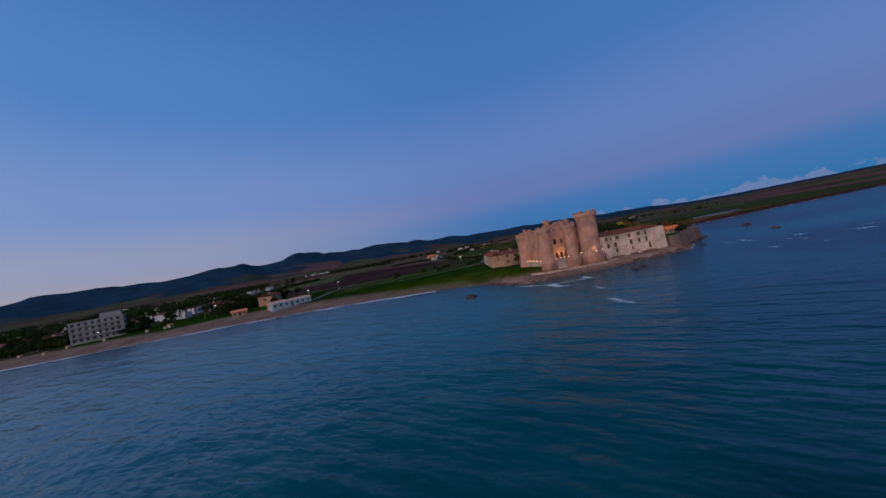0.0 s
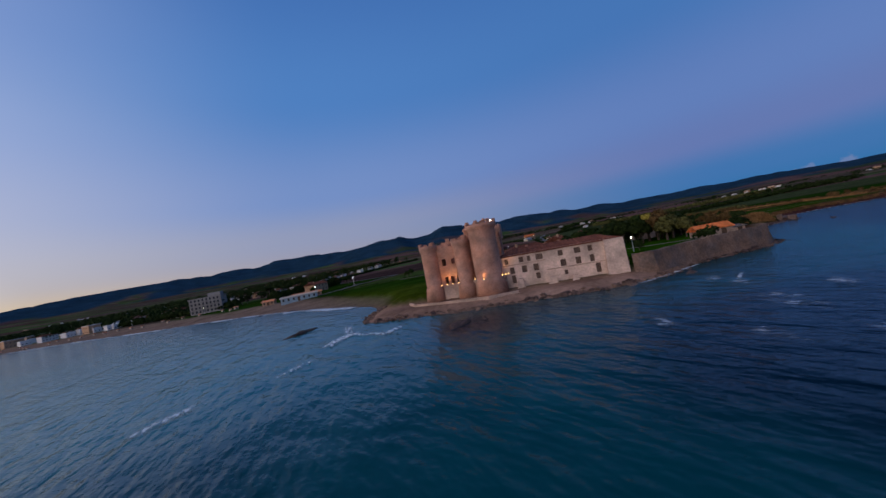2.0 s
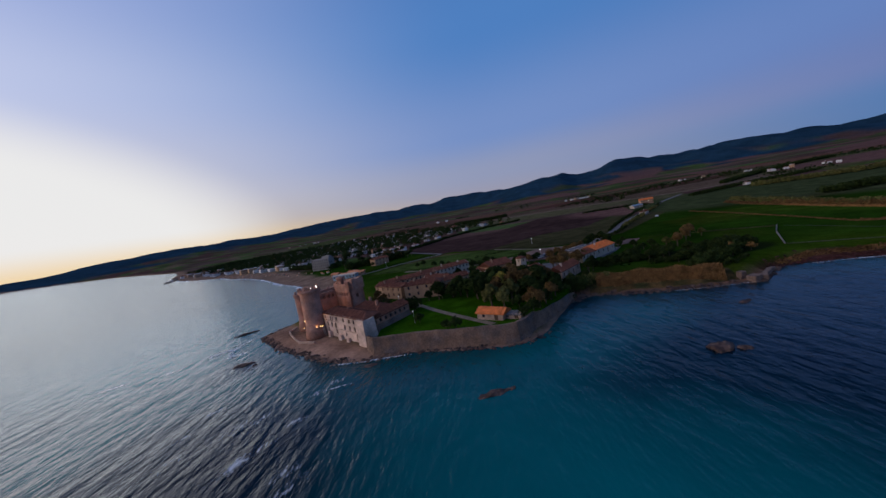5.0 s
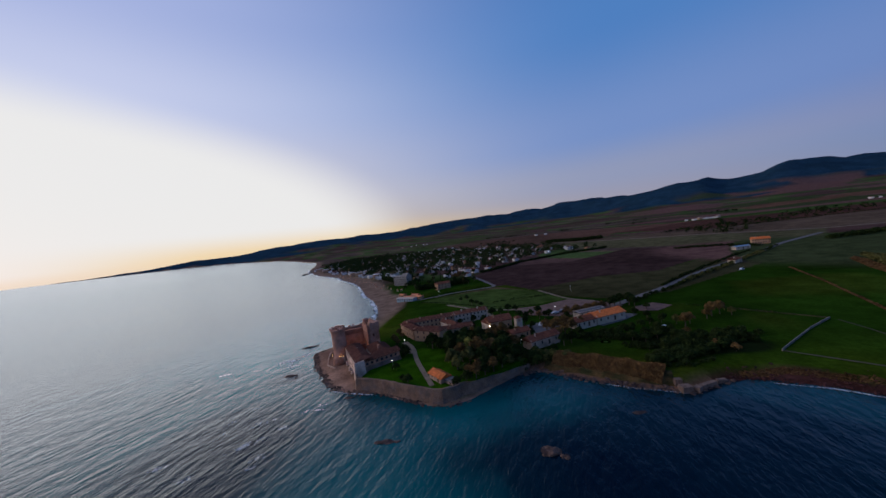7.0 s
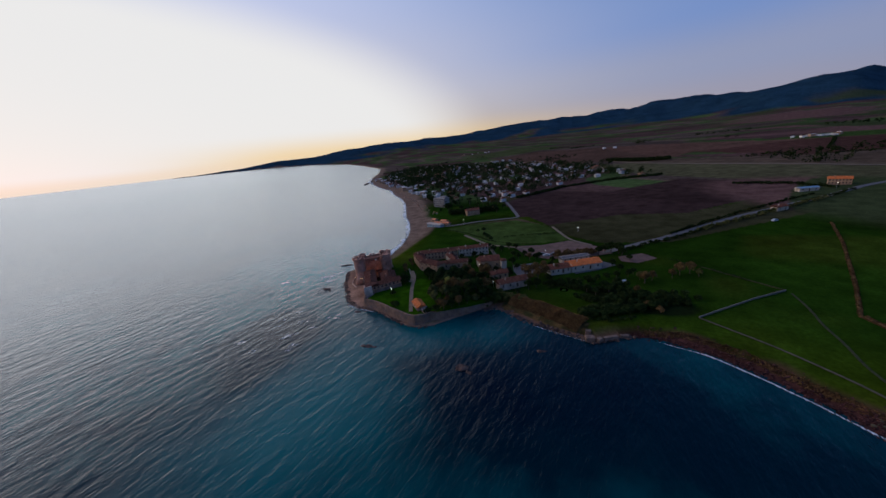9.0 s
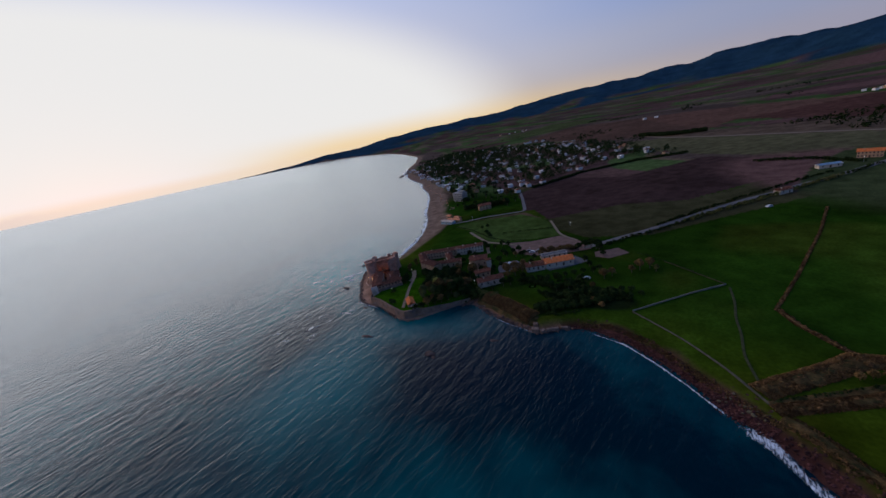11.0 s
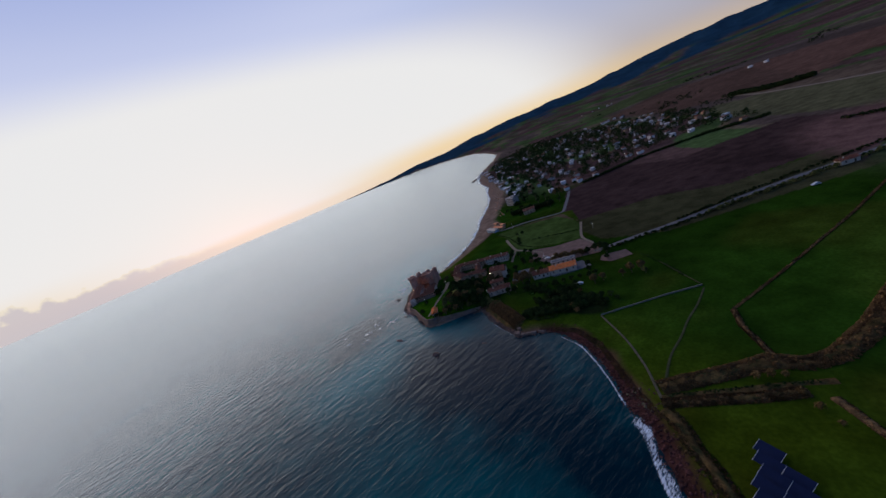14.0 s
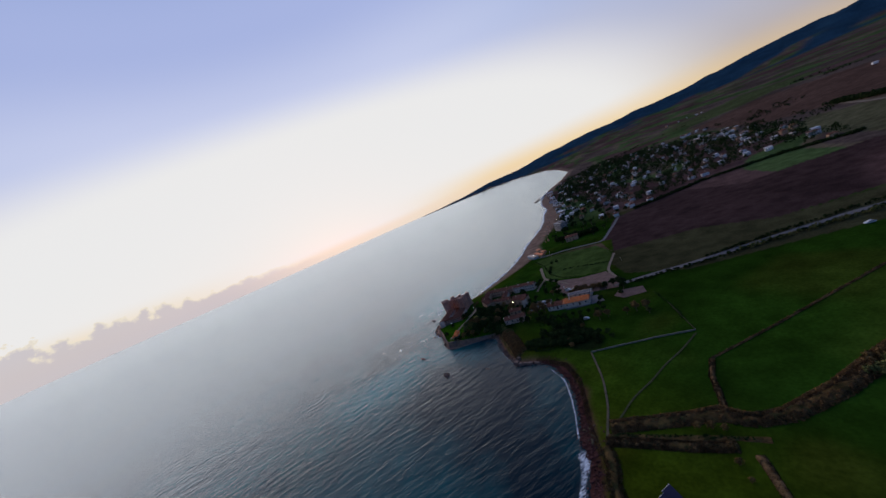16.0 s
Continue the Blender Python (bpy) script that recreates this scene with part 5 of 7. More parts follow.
M_CARW = material("white_paint", (0.45, 0.45, 0.45), 0.3, vary=0.03, bump=0, spec=0.5)
M_CARD = material("dark_paint", (0.03, 0.035, 0.05), 0.3, vary=0.03, bump=0, spec=0.5)
for x, y, a, mt, lb in ((41, 196, 20, M_CARW, "white parked car on the gravel parking ground"), (38, 197.5, 25, M_CARD, "dark parked car on the gravel parking ground"),
                        (44.5, 199, 40, M_CARD, "dark blue parked car on the gravel ground"), (63, 182, 30, M_CARW, "white car parked on the paved yard"),
                        (66.5, 184, 32, M_CARD, "dark car parked on the paved yard"), (34, 175, 80, M_CARW, "white car parked beside the church"),
                        (85, 165, 30, M_CARW, "white car parked by the orange-roofed building"), (168, 291, 44, M_CARW, "white car on the country road")):
    car(pose(x, y, gz(x, y) + 0.16, 0, 0, a), mt, lb)


# ---- walls, fences and the solar field ----
def field_wall(pts, h, label, mat):
    bm = bmesh.new()
    for A, B in zip(pts, pts[1:]):
        A, B = Vector(A), Vector(B)
        k = max(1, int((B - A).length / 6))
        for i in range(k):
            p, q = A.lerp(B, i / k), A.lerp(B, (i + 1) / k)
            z = gz(p.x, p.y)
            slab(bm, p, q, z - 0.4, z + h + random.uniform(-0.06, 0.06), 0.32)
    bmesh.ops.recalc_face_normals(bm, faces=bm.faces)
    return tagged(part("field_wall", bm, mat), label, "wall", kind="structure")


field_wall([(143.7, 172.3), (130.9, 160.3), (111.4, 138.6)], 0.65, "low pale stone field wall between two meadows", M_FIELDSTONE)
field_wall([(143.7, 172.3), (134.2, 180.3), (117.9, 194.3)], 0.5, "low grassy field bank running from the wall corner", M_FAINT)


def solar_table(m):
    top = empty("solar_panel", m)
    bm = bmesh.new()
    box(bm, pose(0, 0, 1.1, 22, 0, 0), 5.6, 3.0, 0.06)
    part("panel", bm, M_SOLAR, top)
    for x in (-2.82, 2.82):
        part("frame_rail", box(bmesh.new(), pose(x, 0, 1.08, 22, 0, 0), 0.06, 3.04, 0.1), M_METAL, top)
    for x in (-2.2, 2.2):
        part("leg", box(bmesh.new(), pose(x, 0.6, -0.2), 0.12, 0.12, 1.55), M_METAL, top)
    return tagged(top, "dark blue solar panel table on metal legs in the meadow", "solar panel", "solar field")


tab = None
for r, (n, x0, y0) in enumerate(((1, 184.0, 89.0), (2, 184.5, 85.5), (3, 186, 82), (5, 185.5, 78.5), (6, 186.5, 75), (6, 188, 71.5), (6, 190, 68), (5, 193, 64.5))):
    for k in range(n):
        x, y = x0 - 5.0 + 5.2 * k, y0 + 3.5 - 1.6 * k
        m = pose(x, y, gz(x, y) + 0.1, 0, 0, -18)
        if tab is None:
            tab = solar_table(m)
        else:
            copy_thing(tab, m)


# ---- street lamps and floodlights ----
def pole_lamp(x, y, z, h, label, warm=True):
    top = empty("street_lamp", pose(x, y, z))
    bm = bmesh.new()
    bmesh.ops.create_cone(bm, cap_ends=True, segments=8, radius1=0.09, radius2=0.05, depth=h, matrix=pose(0, 0, h / 2))
    part("pole", bm, M_METAL, top)
    bm = bmesh.new()
    bmesh.ops.create_cone(bm, cap_ends=True, segments=10, radius1=0.34, radius2=0.1, depth=0.22, matrix=pose(0, 0, h + 0.32))
    part("hood", bm, M_METAL, top)
    bm = bmesh.new()
    bmesh.ops.create_uvsphere(bm, u_segments=10, v_segments=6, radius=0.17, matrix=pose(0, 0, h + 0.14))
    part("bulb", bm, M_LAMP if warm else M_LAMPW, top, "glowing lamp bulb")
    return tagged(top, label, "street lamp", "lamps round the castle and village")


for x, y, z, h, w in ((-20.5, 118.5, 3.75, 3.4, True), (-28, 146, 3.4, 3.0, True),
                      (-50, 264.5, 3.6, 4.5, False), (-72, 259, 3.2, 4.0, False), (41, 193, 3.8, 4.0, False), (52, 246, 5, 3.5, False), (27, 142, 3.4, 3.0, False)):
    pole_lamp(x, y, z, h, "small metal lamp post with a glowing bulb", w)


def wall_lamp(x, y, z, label="round glowing wall lamp", r=0.26):
    top = empty("wall_lamp", pose(x, y, z))
    bm = bmesh.new()
    bmesh.ops.create_uvsphere(bm, u_segments=10, v_segments=6, radius=r)
    part("bulb", bm, M_LAMP if "church" in label else M_LAMPW, top)
    part("bracket", box(bmesh.new(), pose(0, 0, r * 0.8), 0.16, 0.16, 0.2), M_METAL, top)
    return tagged(top, label, "lamp", "lamps round the castle and village")


wall_lamp(10.3, 163.7, 6.6, "bright round lamp on the church wall", 0.3)
c = cs(14.0, -2.0)
for a in (-0.9, 0.25):
    wall_lamp(c.x + 2.5 * math.cos(a), c.y + 2.5 * math.sin(a), 17.35, "bright lamp on top of the great tower", 0.14)


def floodlight(p, aim, power, tilt=True):
    """A small floodlight on the terrace that washes the wall above it."""
    top = empty("floodlight", pose(p.x, p.y, p.z))
    part("housing", box(bmesh.new(), pose(0, 0, 0), 0.34, 0.34, 0.16), M_METAL, top)
    bm = bmesh.new()
    bmesh.ops.create_uvsphere(bm, u_segments=10, v_segments=6, radius=0.12, matrix=pose(0, 0, 0.24))
    part("lens", bm, M_BULB, top)
    if power:
        d = bpy.data.lights.new("floodlight_beam", "SPOT")
        d.energy, d.color, d.spot_size, d.spot_blend, d.shadow_soft_size = power, (1.0, 0.55, 0.20), radians(110), 0.9, 0.2
        lamp = new("floodlight_beam", d)
        lamp.matrix_world = look((p.x, p.y, p.z + 0.55), tuple(aim))
    return tagged(top, "small warm floodlight washing the castle wall", "floodlight", "castle floodlights")


for n in (2.5, 5, 7.5, 10, 12.5, 15):
    floodlight(cs(-1.5, n, 4.3), cs(-0.8, n, 9), 150 if n in (5, 12.5) else 0)
for s, n, w in ((2.2, -1.1, 0), (3.6, -1.15, 340), (5.0, -1.15, 0), (6.4, -1.15, 340), (10.6, -1.9, 0), (11.4, -3.2, 0), (13.2, -5.6, 200), (17.0, -3.0, 560), (17.6, -2.0, 0), (18.2, -1.6, 0)):
    floodlight(cs(s, n, 4.35 if s < 9 else 4.65), cs(s, n + 2.2, 9.5), w)
court = bpy.data.lights.new("court_lamp", "POINT")
court.energy, court.color, court.shadow_soft_size = 130, (1.0, 0.5, 0.18), 0.3
new("court_lamp", court).location = cs(11.5, 7.0, 6.4)

# ---- trees and hedges ----
def leaf_cloud(lobes, count, size, seed, flat=0.0):
    """Vertices and faces of many small bent leaf sprays on and in a set of (x, y, z, r) lobes."""
    rs = np.random.RandomState(seed)
    L_ = np.array(lobes, float)
    w = L_[:, 3] ** 2
    pick = rs.choice(len(L_), count, p=w / w.sum())
    v = rs.normal(size=(count, 3))
    v /= np.linalg.norm(v, axis=1, keepdims=True)
    v[:, 2] = np.where(v[:, 2] < -0.45, -v[:, 2], v[:, 2])
    rad = L_[pick, 3] * (0.55 + 0.5 * rs.rand(count) ** 0.6)
    c = L_[pick, :3] + v * rad[:, None] * np.array([1, 1, 1 - flat])
    n = v + 0.55 * rs.normal(size=(count, 3))
    n /= np.linalg.norm(n, axis=1, keepdims=True)
    t = np.cross(n, rs.normal(size=(count, 3)))
    t /= np.linalg.norm(t, axis=1, keepdims=True) + 1e-9
    b = np.cross(n, t)
    s = size * (0.6 + 0.8 * rs.rand(count, 1))
    bend = n * s * 0.3
    P = np.stack([c - t * s - bend, c - b * s * 0.62, c + t * s - bend, c + b * s * 0.62], 1)
    verts = P.reshape(-1, 3)
    idx = np.arange(count)[:, None] * 4
    faces = np.hstack([idx, idx + 1, idx + 2, idx + 3])
    tri = np.vstack([faces[:, [0, 1, 3]], faces[:, [1, 2, 3]]])
    return verts, tri


def mesh_from(name, verts, faces, mat):
    me = bpy.data.meshes.new(name)
    me.from_pydata(np.asarray(verts).tolist(), [], np.asarray(faces).tolist())
    me.materials.append(mat)
    return me


def branch(bm, p0, p1, r0, r1, seg=6):
    p0, p1 = Vector(p0), Vector(p1)
    q = (p1 - p0).to_track_quat("Z", "Y").to_matrix()
    a = [bm.verts.new(p0 + q @ Vector((r0 * math.cos(k * math.tau / seg), r0 * math.sin(k * math.tau / seg), 0))) for k in range(seg)]
    b = [bm.verts.new(p1 + q @ Vector((r1 * math.cos(k * math.tau / seg), r1 * math.sin(k * math.tau / seg), 0))) for k in range(seg)]
    for k in range(seg):
        bm.faces.new((a[k], a[(k + 1) % seg], b[(k + 1) % seg], b[k]))
    bm.faces.new(b)


def tree(name, height, spread, mat, seed, label, count=760, size=0.40, trunk=0.28, shape="round"):
    """A tapered trunk with limbs and a ragged crown of leaf sprays; stands at the origin."""
    rs = random.Random(seed)
    top = empty(name)
    bm = bmesh.new()
    fork = height * (0.30 if shape == "round" else 0.55 if shape == "pine" else 0.15)
    branch(bm, (0, 0, -0.4), (0.1, 0.05, fork), trunk, trunk * 0.7, 8)
    lobes = []
    k = 6 if shape == "round" else 7 if shape == "pine" else 4
    for i in range(k):
        a = i * math.tau / k + rs.uniform(-0.3, 0.3)
        if shape == "column":
            p = (0.25 * math.cos(a), 0.25 * math.sin(a), height * (0.3 + 0.18 * i))
            r = spread * 0.42 * (1 - 0.13 * i)
        elif shape == "pine":
            d = spread * rs.uniform(0.45, 0.62)
            p = (d * math.cos(a), d * math.sin(a), height * rs.uniform(0.74, 0.86))
            r = spread * rs.uniform(0.34, 0.46)
        else:
            d = spread * rs.uniform(0.35, 0.6)
            p = (d * math.cos(a), d * math.sin(a), height * rs.uniform(0.45, 0.72))
            r = spread * rs.uniform(0.32, 0.5)
        lobes.append((*p, r))
        branch(bm, (0.1, 0.05, fork * 0.95), (p[0] * 0.8, p[1] * 0.8, p[2]), trunk * 0.5, trunk * 0.12, 5)
    if shape != "column":
        lobes.append((0, 0, height * (0.80 if shape == "round" else 0.88), spread * 0.48))
        branch(bm, (0.1, 0.05, fork * 0.95), (0, 0, height * 0.82), trunk * 0.55, trunk * 0.1, 5)
    part("trunk", bm, M_BARK, top)
    verts, tri = leaf_cloud(lobes, count, size, seed, 0.35 if shape == "pine" else 0.0)
    crown = new("crown", mesh_from("crown", verts, tri, mat))
    crown.parent = top
    return tagged(top, label, "tree", "trees round the castle village")


proto = {
    "oak": tree("tree", 6.0, 3.0, M_LEAF, 1, "broad dark green evergreen tree with a ragged crown"),
    "oak2": tree("tree", 5.0, 2.8, M_LEAF, 2, "low spreading dark green tree with uneven crown"),
    "olive": tree("tree", 5.5, 2.6, M_OLIVE, 3, "grey-green olive-leaved tree with a loose crown"),
    "autumn": tree("tree", 6.0, 2.9, M_AUTUMN, 4, "bare-looking brown tree with dry autumn leaves", 620, 0.32),
    "yellow": tree("tree", 5.0, 1.7, M_YELLOW, 5, "slim tree with bright yellow autumn leaves"),
    "pine": tree("pine_tree", 8.5, 3.4, M_LEAF, 6, "tall umbrella pine with a flat dark crown", 420, 0.42, 0.3, "pine"),
    "cypress": tree("cypress", 8.0, 1.8, M_LEAF, 7, "narrow dark cypress in the village gardens", 260, 0.36, 0.2, "column"),
    "shrub": tree("bush", 2.4, 1.8, M_LEAF, 8, "low dark green bush with dense leaves", 220, 0.30, 0.08),
    "dry": tree("bush", 2.6, 1.9, M_AUTUMN, 9, "low dry brown bush by the shore", 200, 0.28, 0.08),
}
first = set()


def plant(kind, x, y, s=1.0, z=None, rot=None):
    z = gz(x, y) if z is None else z
    m = pose(x, y, z, 0, 0, random.uniform(0, 360) if rot is None else rot)
    if kind not in first:
        first.add(kind)
        ob = proto[kind]
        ob.matrix_basis = m
    else:
        ob = copy_thing(proto[kind], m)
    ob.scale = (s, s, s * random.uniform(0.88, 1.12))
    return ob


rs = random.Random(77)
# the grove in the castle garden
for x, y, k, s in ((3, 122, "olive", 0.95), (6, 126, "autumn", 0.9), (9.5, 123.5, "olive", 1.0), (12, 128, "autumn", 1.05), (15, 124, "oak", 0.9), (16.5, 131, "autumn", 1.0),
                   (11.5, 134, "olive", 0.9), (6, 132, "oak", 1.05), (1.5, 128, "oak2", 0.9), (19.5, 128, "oak2", 1.0), (21, 134, "oak", 1.05), (25, 131, "oak2", 0.9), (24, 138, "autumn", 1.0),
                   (8, 129.5, "yellow", 1.35), (0, 133, "oak", 0.9), (-3, 138, "oak", 0.95), (-8, 141, "oak2", 0.9), (3, 139, "oak2", 1.1), (9, 141, "oak", 1.1), (15, 138, "oak", 1.1),
                   (19, 143, "oak2", 1.1), (-13, 143.5, "oak", 0.85), (-5, 145, "oak2", 1.0), (2, 147, "oak", 1.05), (8, 148.5, "oak", 1.0), (13, 147, "autumn", 0.9), (27.5, 135, "oak2", 0.7),
                   (6, 118.5, "olive", 0.7), (10, 116.5, "shrub", 1.1), (14, 117, "autumn", 0.6), (17.5, 121, "oak2", 0.7), (-21, 131.5, "shrub", 1.3), (-24, 136, "shrub", 1.4),
                   (-19, 118, "shrub", 0.8), (-9, 107, "shrub", 0.9), (-11.5, 108, "shrub", 0.7), (24, 126, "olive", 0.7), (9, 107, "shrub", 0.9), (12, 109, "shrub", 1.0), (14.5, 112, "autumn", 0.6), (17, 114.5, "oak2", 0.6), (19.5, 117.5, "autumn", 0.65), (22, 121, "oak2", 0.7), (16, 119, "oak", 0.7), (12, 113, "autumn", 0.55)):
    plant(k, x, y, s * 1.38, 3.6 if (y < 136 and x < 23) else None)
# round the houses
for x, y, k, s in ((-33, 149, "autumn", 0.6), (-36, 152, "autumn", 0.65), (-39, 156, "dry", 1.2), (-31, 143, "oak2", 0.6), (-9, 178, "oak", 0.7), (-3, 184, "oak2", 0.8), (4, 181, "oak", 0.8),
                   (6, 196, "oak", 0.9), (10, 200, "oak2", 0.8), (0, 203, "oak", 0.7), (-3, 206, "shrub", 1.4), (14, 204, "oak", 0.85), (18, 206, "oak2", 0.8), (22, 172, "oak", 0.75),
                   (21, 161, "oak2", 0.9), (30, 171, "oak2", 0.7), (15, 156, "autumn", 0.8), (24, 160.5, "autumn", 0.7), (45, 160, "autumn", 1.15), (48, 164, "autumn", 1.1), (42, 156, "autumn", 0.9),
                   (46, 152, "yellow", 0.6), (51, 158, "oak2", 0.8), (53, 154, "shrub", 1.3), (58, 155, "shrub", 1.5), (63, 157, "oak2", 0.6), (52, 170, "autumn", 0.9), (56, 176, "oak2", 0.8),
                   (62, 200, "autumn", 0.8), (66, 202.2, "autumn", 0.75), (70.1, 203.6, "oak", 0.9), (73.1, 207.9, "oak", 1.0), (58, 197, "autumn", 0.7), (78.3, 187.4, "oak2", 0.8), (82.4, 181.2, "oak2", 0.7),
                   (50, 190, "autumn", 0.7), (47, 186, "oak2", 0.7), (36, 189, "oak2", 0.7), (22, 190, "oak", 0.8), (26, 187, "oak2", 0.8), (-22.1, 246.1, "oak2", 0.8), (-26, 243, "oak2", 0.7), (-15, 231, "oak2", 0.8),
                   (-10, 226, "oak", 0.7), (-6, 222, "oak2", 0.7), (40, 140, "oak2", 0.6), (33, 136, "olive", 0.7), (37, 134, "olive", 0.6), (29.5, 131, "oak2", 0.8)):
    plant(k, x, y, s)
for x, y, k, s in ((57, 157, "oak2", 0.6), (61, 159, "shrub", 1.3), (65, 161.1, "oak2", 0.5), (69.1, 163.6, "shrub", 1.4), (73.2, 166.3, "oak2", 0.6), (77.2, 169.2, "shrub", 1.3), (81.3, 172, "oak2", 0.7), (66, 157.2, "shrub", 1.5), (72.1, 161.1, "oak2", 0.6), (-24, 160, "oak2", 0.6), (-18, 163, "shrub", 1.2),
                   (-5, 158, "oak2", 0.7), (2, 160, "autumn", 0.8), (6, 157, "autumn", 0.9), (20, 155, "autumn", 0.9), (27, 165, "oak2", 0.7), (45, 172, "autumn", 1.0), (48, 178, "oak2", 0.7), (38, 190, "oak", 0.8), (33, 187, "autumn", 0.8)):
    plant(k, x, y, s)
for x, y, k, s in ((37, 164, "autumn", 1.15), (42, 167, "autumn", 1.2), (40, 161, "autumn", 1.0), (17, 158, "autumn", 1.1), (13, 160, "autumn", 0.9), (26, 176, "oak", 0.9), (32, 195, "oak", 0.9), (28, 193, "oak2", 0.8), (76.1, 210.2, "oak", 1.1), (80.2, 208, "oak", 1.1),
                   (82.3, 205.6, "oak2", 1.0), (86.4, 197.8, "oak2", 0.7), (28, 145, "oak", 0.9), (24, 147, "oak2", 0.9), (44, 146, "oak", 0.8), (47, 149, "oak2", 0.9), (30, 159, "oak2", 0.8), (-8, 150, "autumn", 0.8), (-12, 147, "oak2", 0.8), (8, 153, "oak", 0.9), (13, 151, "oak2", 0.9),
                   (-17, 147, "oak2", 0.7), (18, 151, "oak", 0.8), (-36, 160, "autumn", 0.6), (-39, 163, "autumn", 0.7), (0, 172, "oak2", 0.7), (-14, 188, "shrub", 1.2), (52, 175, "oak2", 0.7), (86.4, 173.9, "oak2", 0.7), (88.5, 178.1, "oak", 0.6)):
    plant(k, x, y, s)
# the dark thicket east of the houses and lone trees in the meadow
for x, y, k, s in ((70.1, 150.8, "oak2", 0.7), (74.2, 148.5, "oak", 0.6), (79.3, 152.6, "oak2", 0.8), (84.4, 149.5, "oak", 0.75), (88.5, 147.1, "oak2", 0.8), (92.5, 150.3, "oak", 0.7), (96.6, 147.3, "oak2", 0.75),
                   (100.8, 151.3, "oak", 0.7), (103.9, 154.3, "oak2", 0.7), (81.3, 142, "oak2", 0.7), (85.4, 138.7, "oak", 0.7), (78.3, 135.4, "oak2", 0.75), (88.5, 134.3, "oak2", 0.65), (82.5, 132.3, "oak2", 0.6),
                   (76.5, 132.3, "oak2", 0.5), (94.5, 141.3, "dry", 1.1), (98.7, 138.3, "dry", 1.0), (90.5, 156.2, "dry", 1.1), (93.5, 167.3, "autumn", 0.95), (96.6, 171.3, "autumn", 0.85), (91.5, 171.3, "olive", 0.8),
                   (108.2, 181.3, "autumn", 1.0), (112.5, 184.3, "autumn", 0.95), (105, 177.3, "autumn", 0.8), (115.7, 181.3, "olive", 0.7), (86.4, 160.9, "oak2", 0.6), (82.4, 164.2, "oak2", 0.7), (76.2, 158.9, "oak2", 0.6),
                   (70.1, 160.8, "shrub", 1.2), (66, 152.2, "shrub", 1.2), (73.2, 139.3, "shrub", 1.3), (108.2, 156.3, "shrub", 1.2), (112.5, 154.3, "shrub", 1.0), (72.5, 127.3, "shrub", 0.9), (80.5, 126.3, "shrub", 0.9)):
    plant(k, x, y, s)


def hedge(pts, width, height, mat, seed, label, dens=5.0, size=0.42, category="hedge"):
    """A ragged line of scrub: sprays of leaves round a chain of uneven clumps."""
    r = random.Random(seed)
    lobes = []
    for A, B in zip(pts, pts[1:]):
        A, B = Vector(A), Vector(B)
        n = max(1, int((B - A).length * max(1.0, width / 2.8) / (min(width, 2.8) * 0.5)))
        u = (B - A).normalized()
        for i in range(n):
            if r.random() < 0.06:
                continue
            p = A.lerp(B, (i + r.random()) / n) + Vector((-u.y, u.x)) * r.uniform(-0.42, 0.42) * width
            h = height * r.uniform(0.5, 1.15)
            lobes.append((p.x, p.y, gz(p.x, p.y) + h * 0.42, h * 0.56))
    L_ = np.array(lobes)
    cnt = int(len(L_) * dens * max(1.0, height))
    verts, tri = leaf_cloud(L_, cnt, size, seed)
    z0 = ground_height(verts[:, 0], verts[:, 1])
    verts[:, 2] = np.maximum(verts[:, 2], z0 - 0.1)
    return tagged(new("hedge", mesh_from("hedge", verts, tri, mat)), label, category, kind="stuff")


def bank(pts, width, height, mat, seed, label):
    """An overgrown earth bank: a lumpy ridge that runs along a line of points."""
    P = [Vector(p) for p in pts]
    line = []
    for A, B in zip(P, P[1:]):
        k = max(1, int((B - A).length / 0.9))
        line += [A.lerp(B, i / k) for i in range(k)]
    line.append(P[-1])
    L_ = np.array([(p.x, p.y) for p in line])
    for _ in range(14):
        L_[1:-1] = (L_[:-2] + 2 * L_[1:-1] + L_[2:]) / 4
    T = np.gradient(L_, axis=0)
    T /= np.linalg.norm(T, axis=1, keepdims=True) + 1e-9
    Nn = np.stack([-T[:, 1], T[:, 0]], 1)
    n = len(L_)
    wob = 0.75 + 0.5 * value_noise(L_[:, 0], L_[:, 1], 7, seed)
    offs = np.linspace(-0.5, 0.5, 9)
    rows = []
    for o in offs:
        q = L_ + Nn * (width * wob * o)[:, None]
        lump = 0.45 + 0.55 * value_noise(q[:, 0], q[:, 1], 2.6, seed + 1) + 0.5 * value_noise(q[:, 0], q[:, 1], 1.1, seed + 2)
        z = ground_height(q[:, 0], q[:, 1]) - 0.1 + height * (1 - (2 * abs(o)) ** 2.5) * lump
        rows.append(np.column_stack([q, z]))
    V = np.vstack(rows)
    F = [(i * n + k, i * n + k + 1, (i + 1) * n + k + 1, (i + 1) * n + k) for i in range(8) for k in range(n - 1)]
    me = mesh_from("scrub_bank", V, [f[::-1] for f in F], mat)
    me.polygons.foreach_set("use_smooth", [True] * len(me.polygons))
    return tagged(new("scrub_bank", me), label, "scrub", kind="stuff")


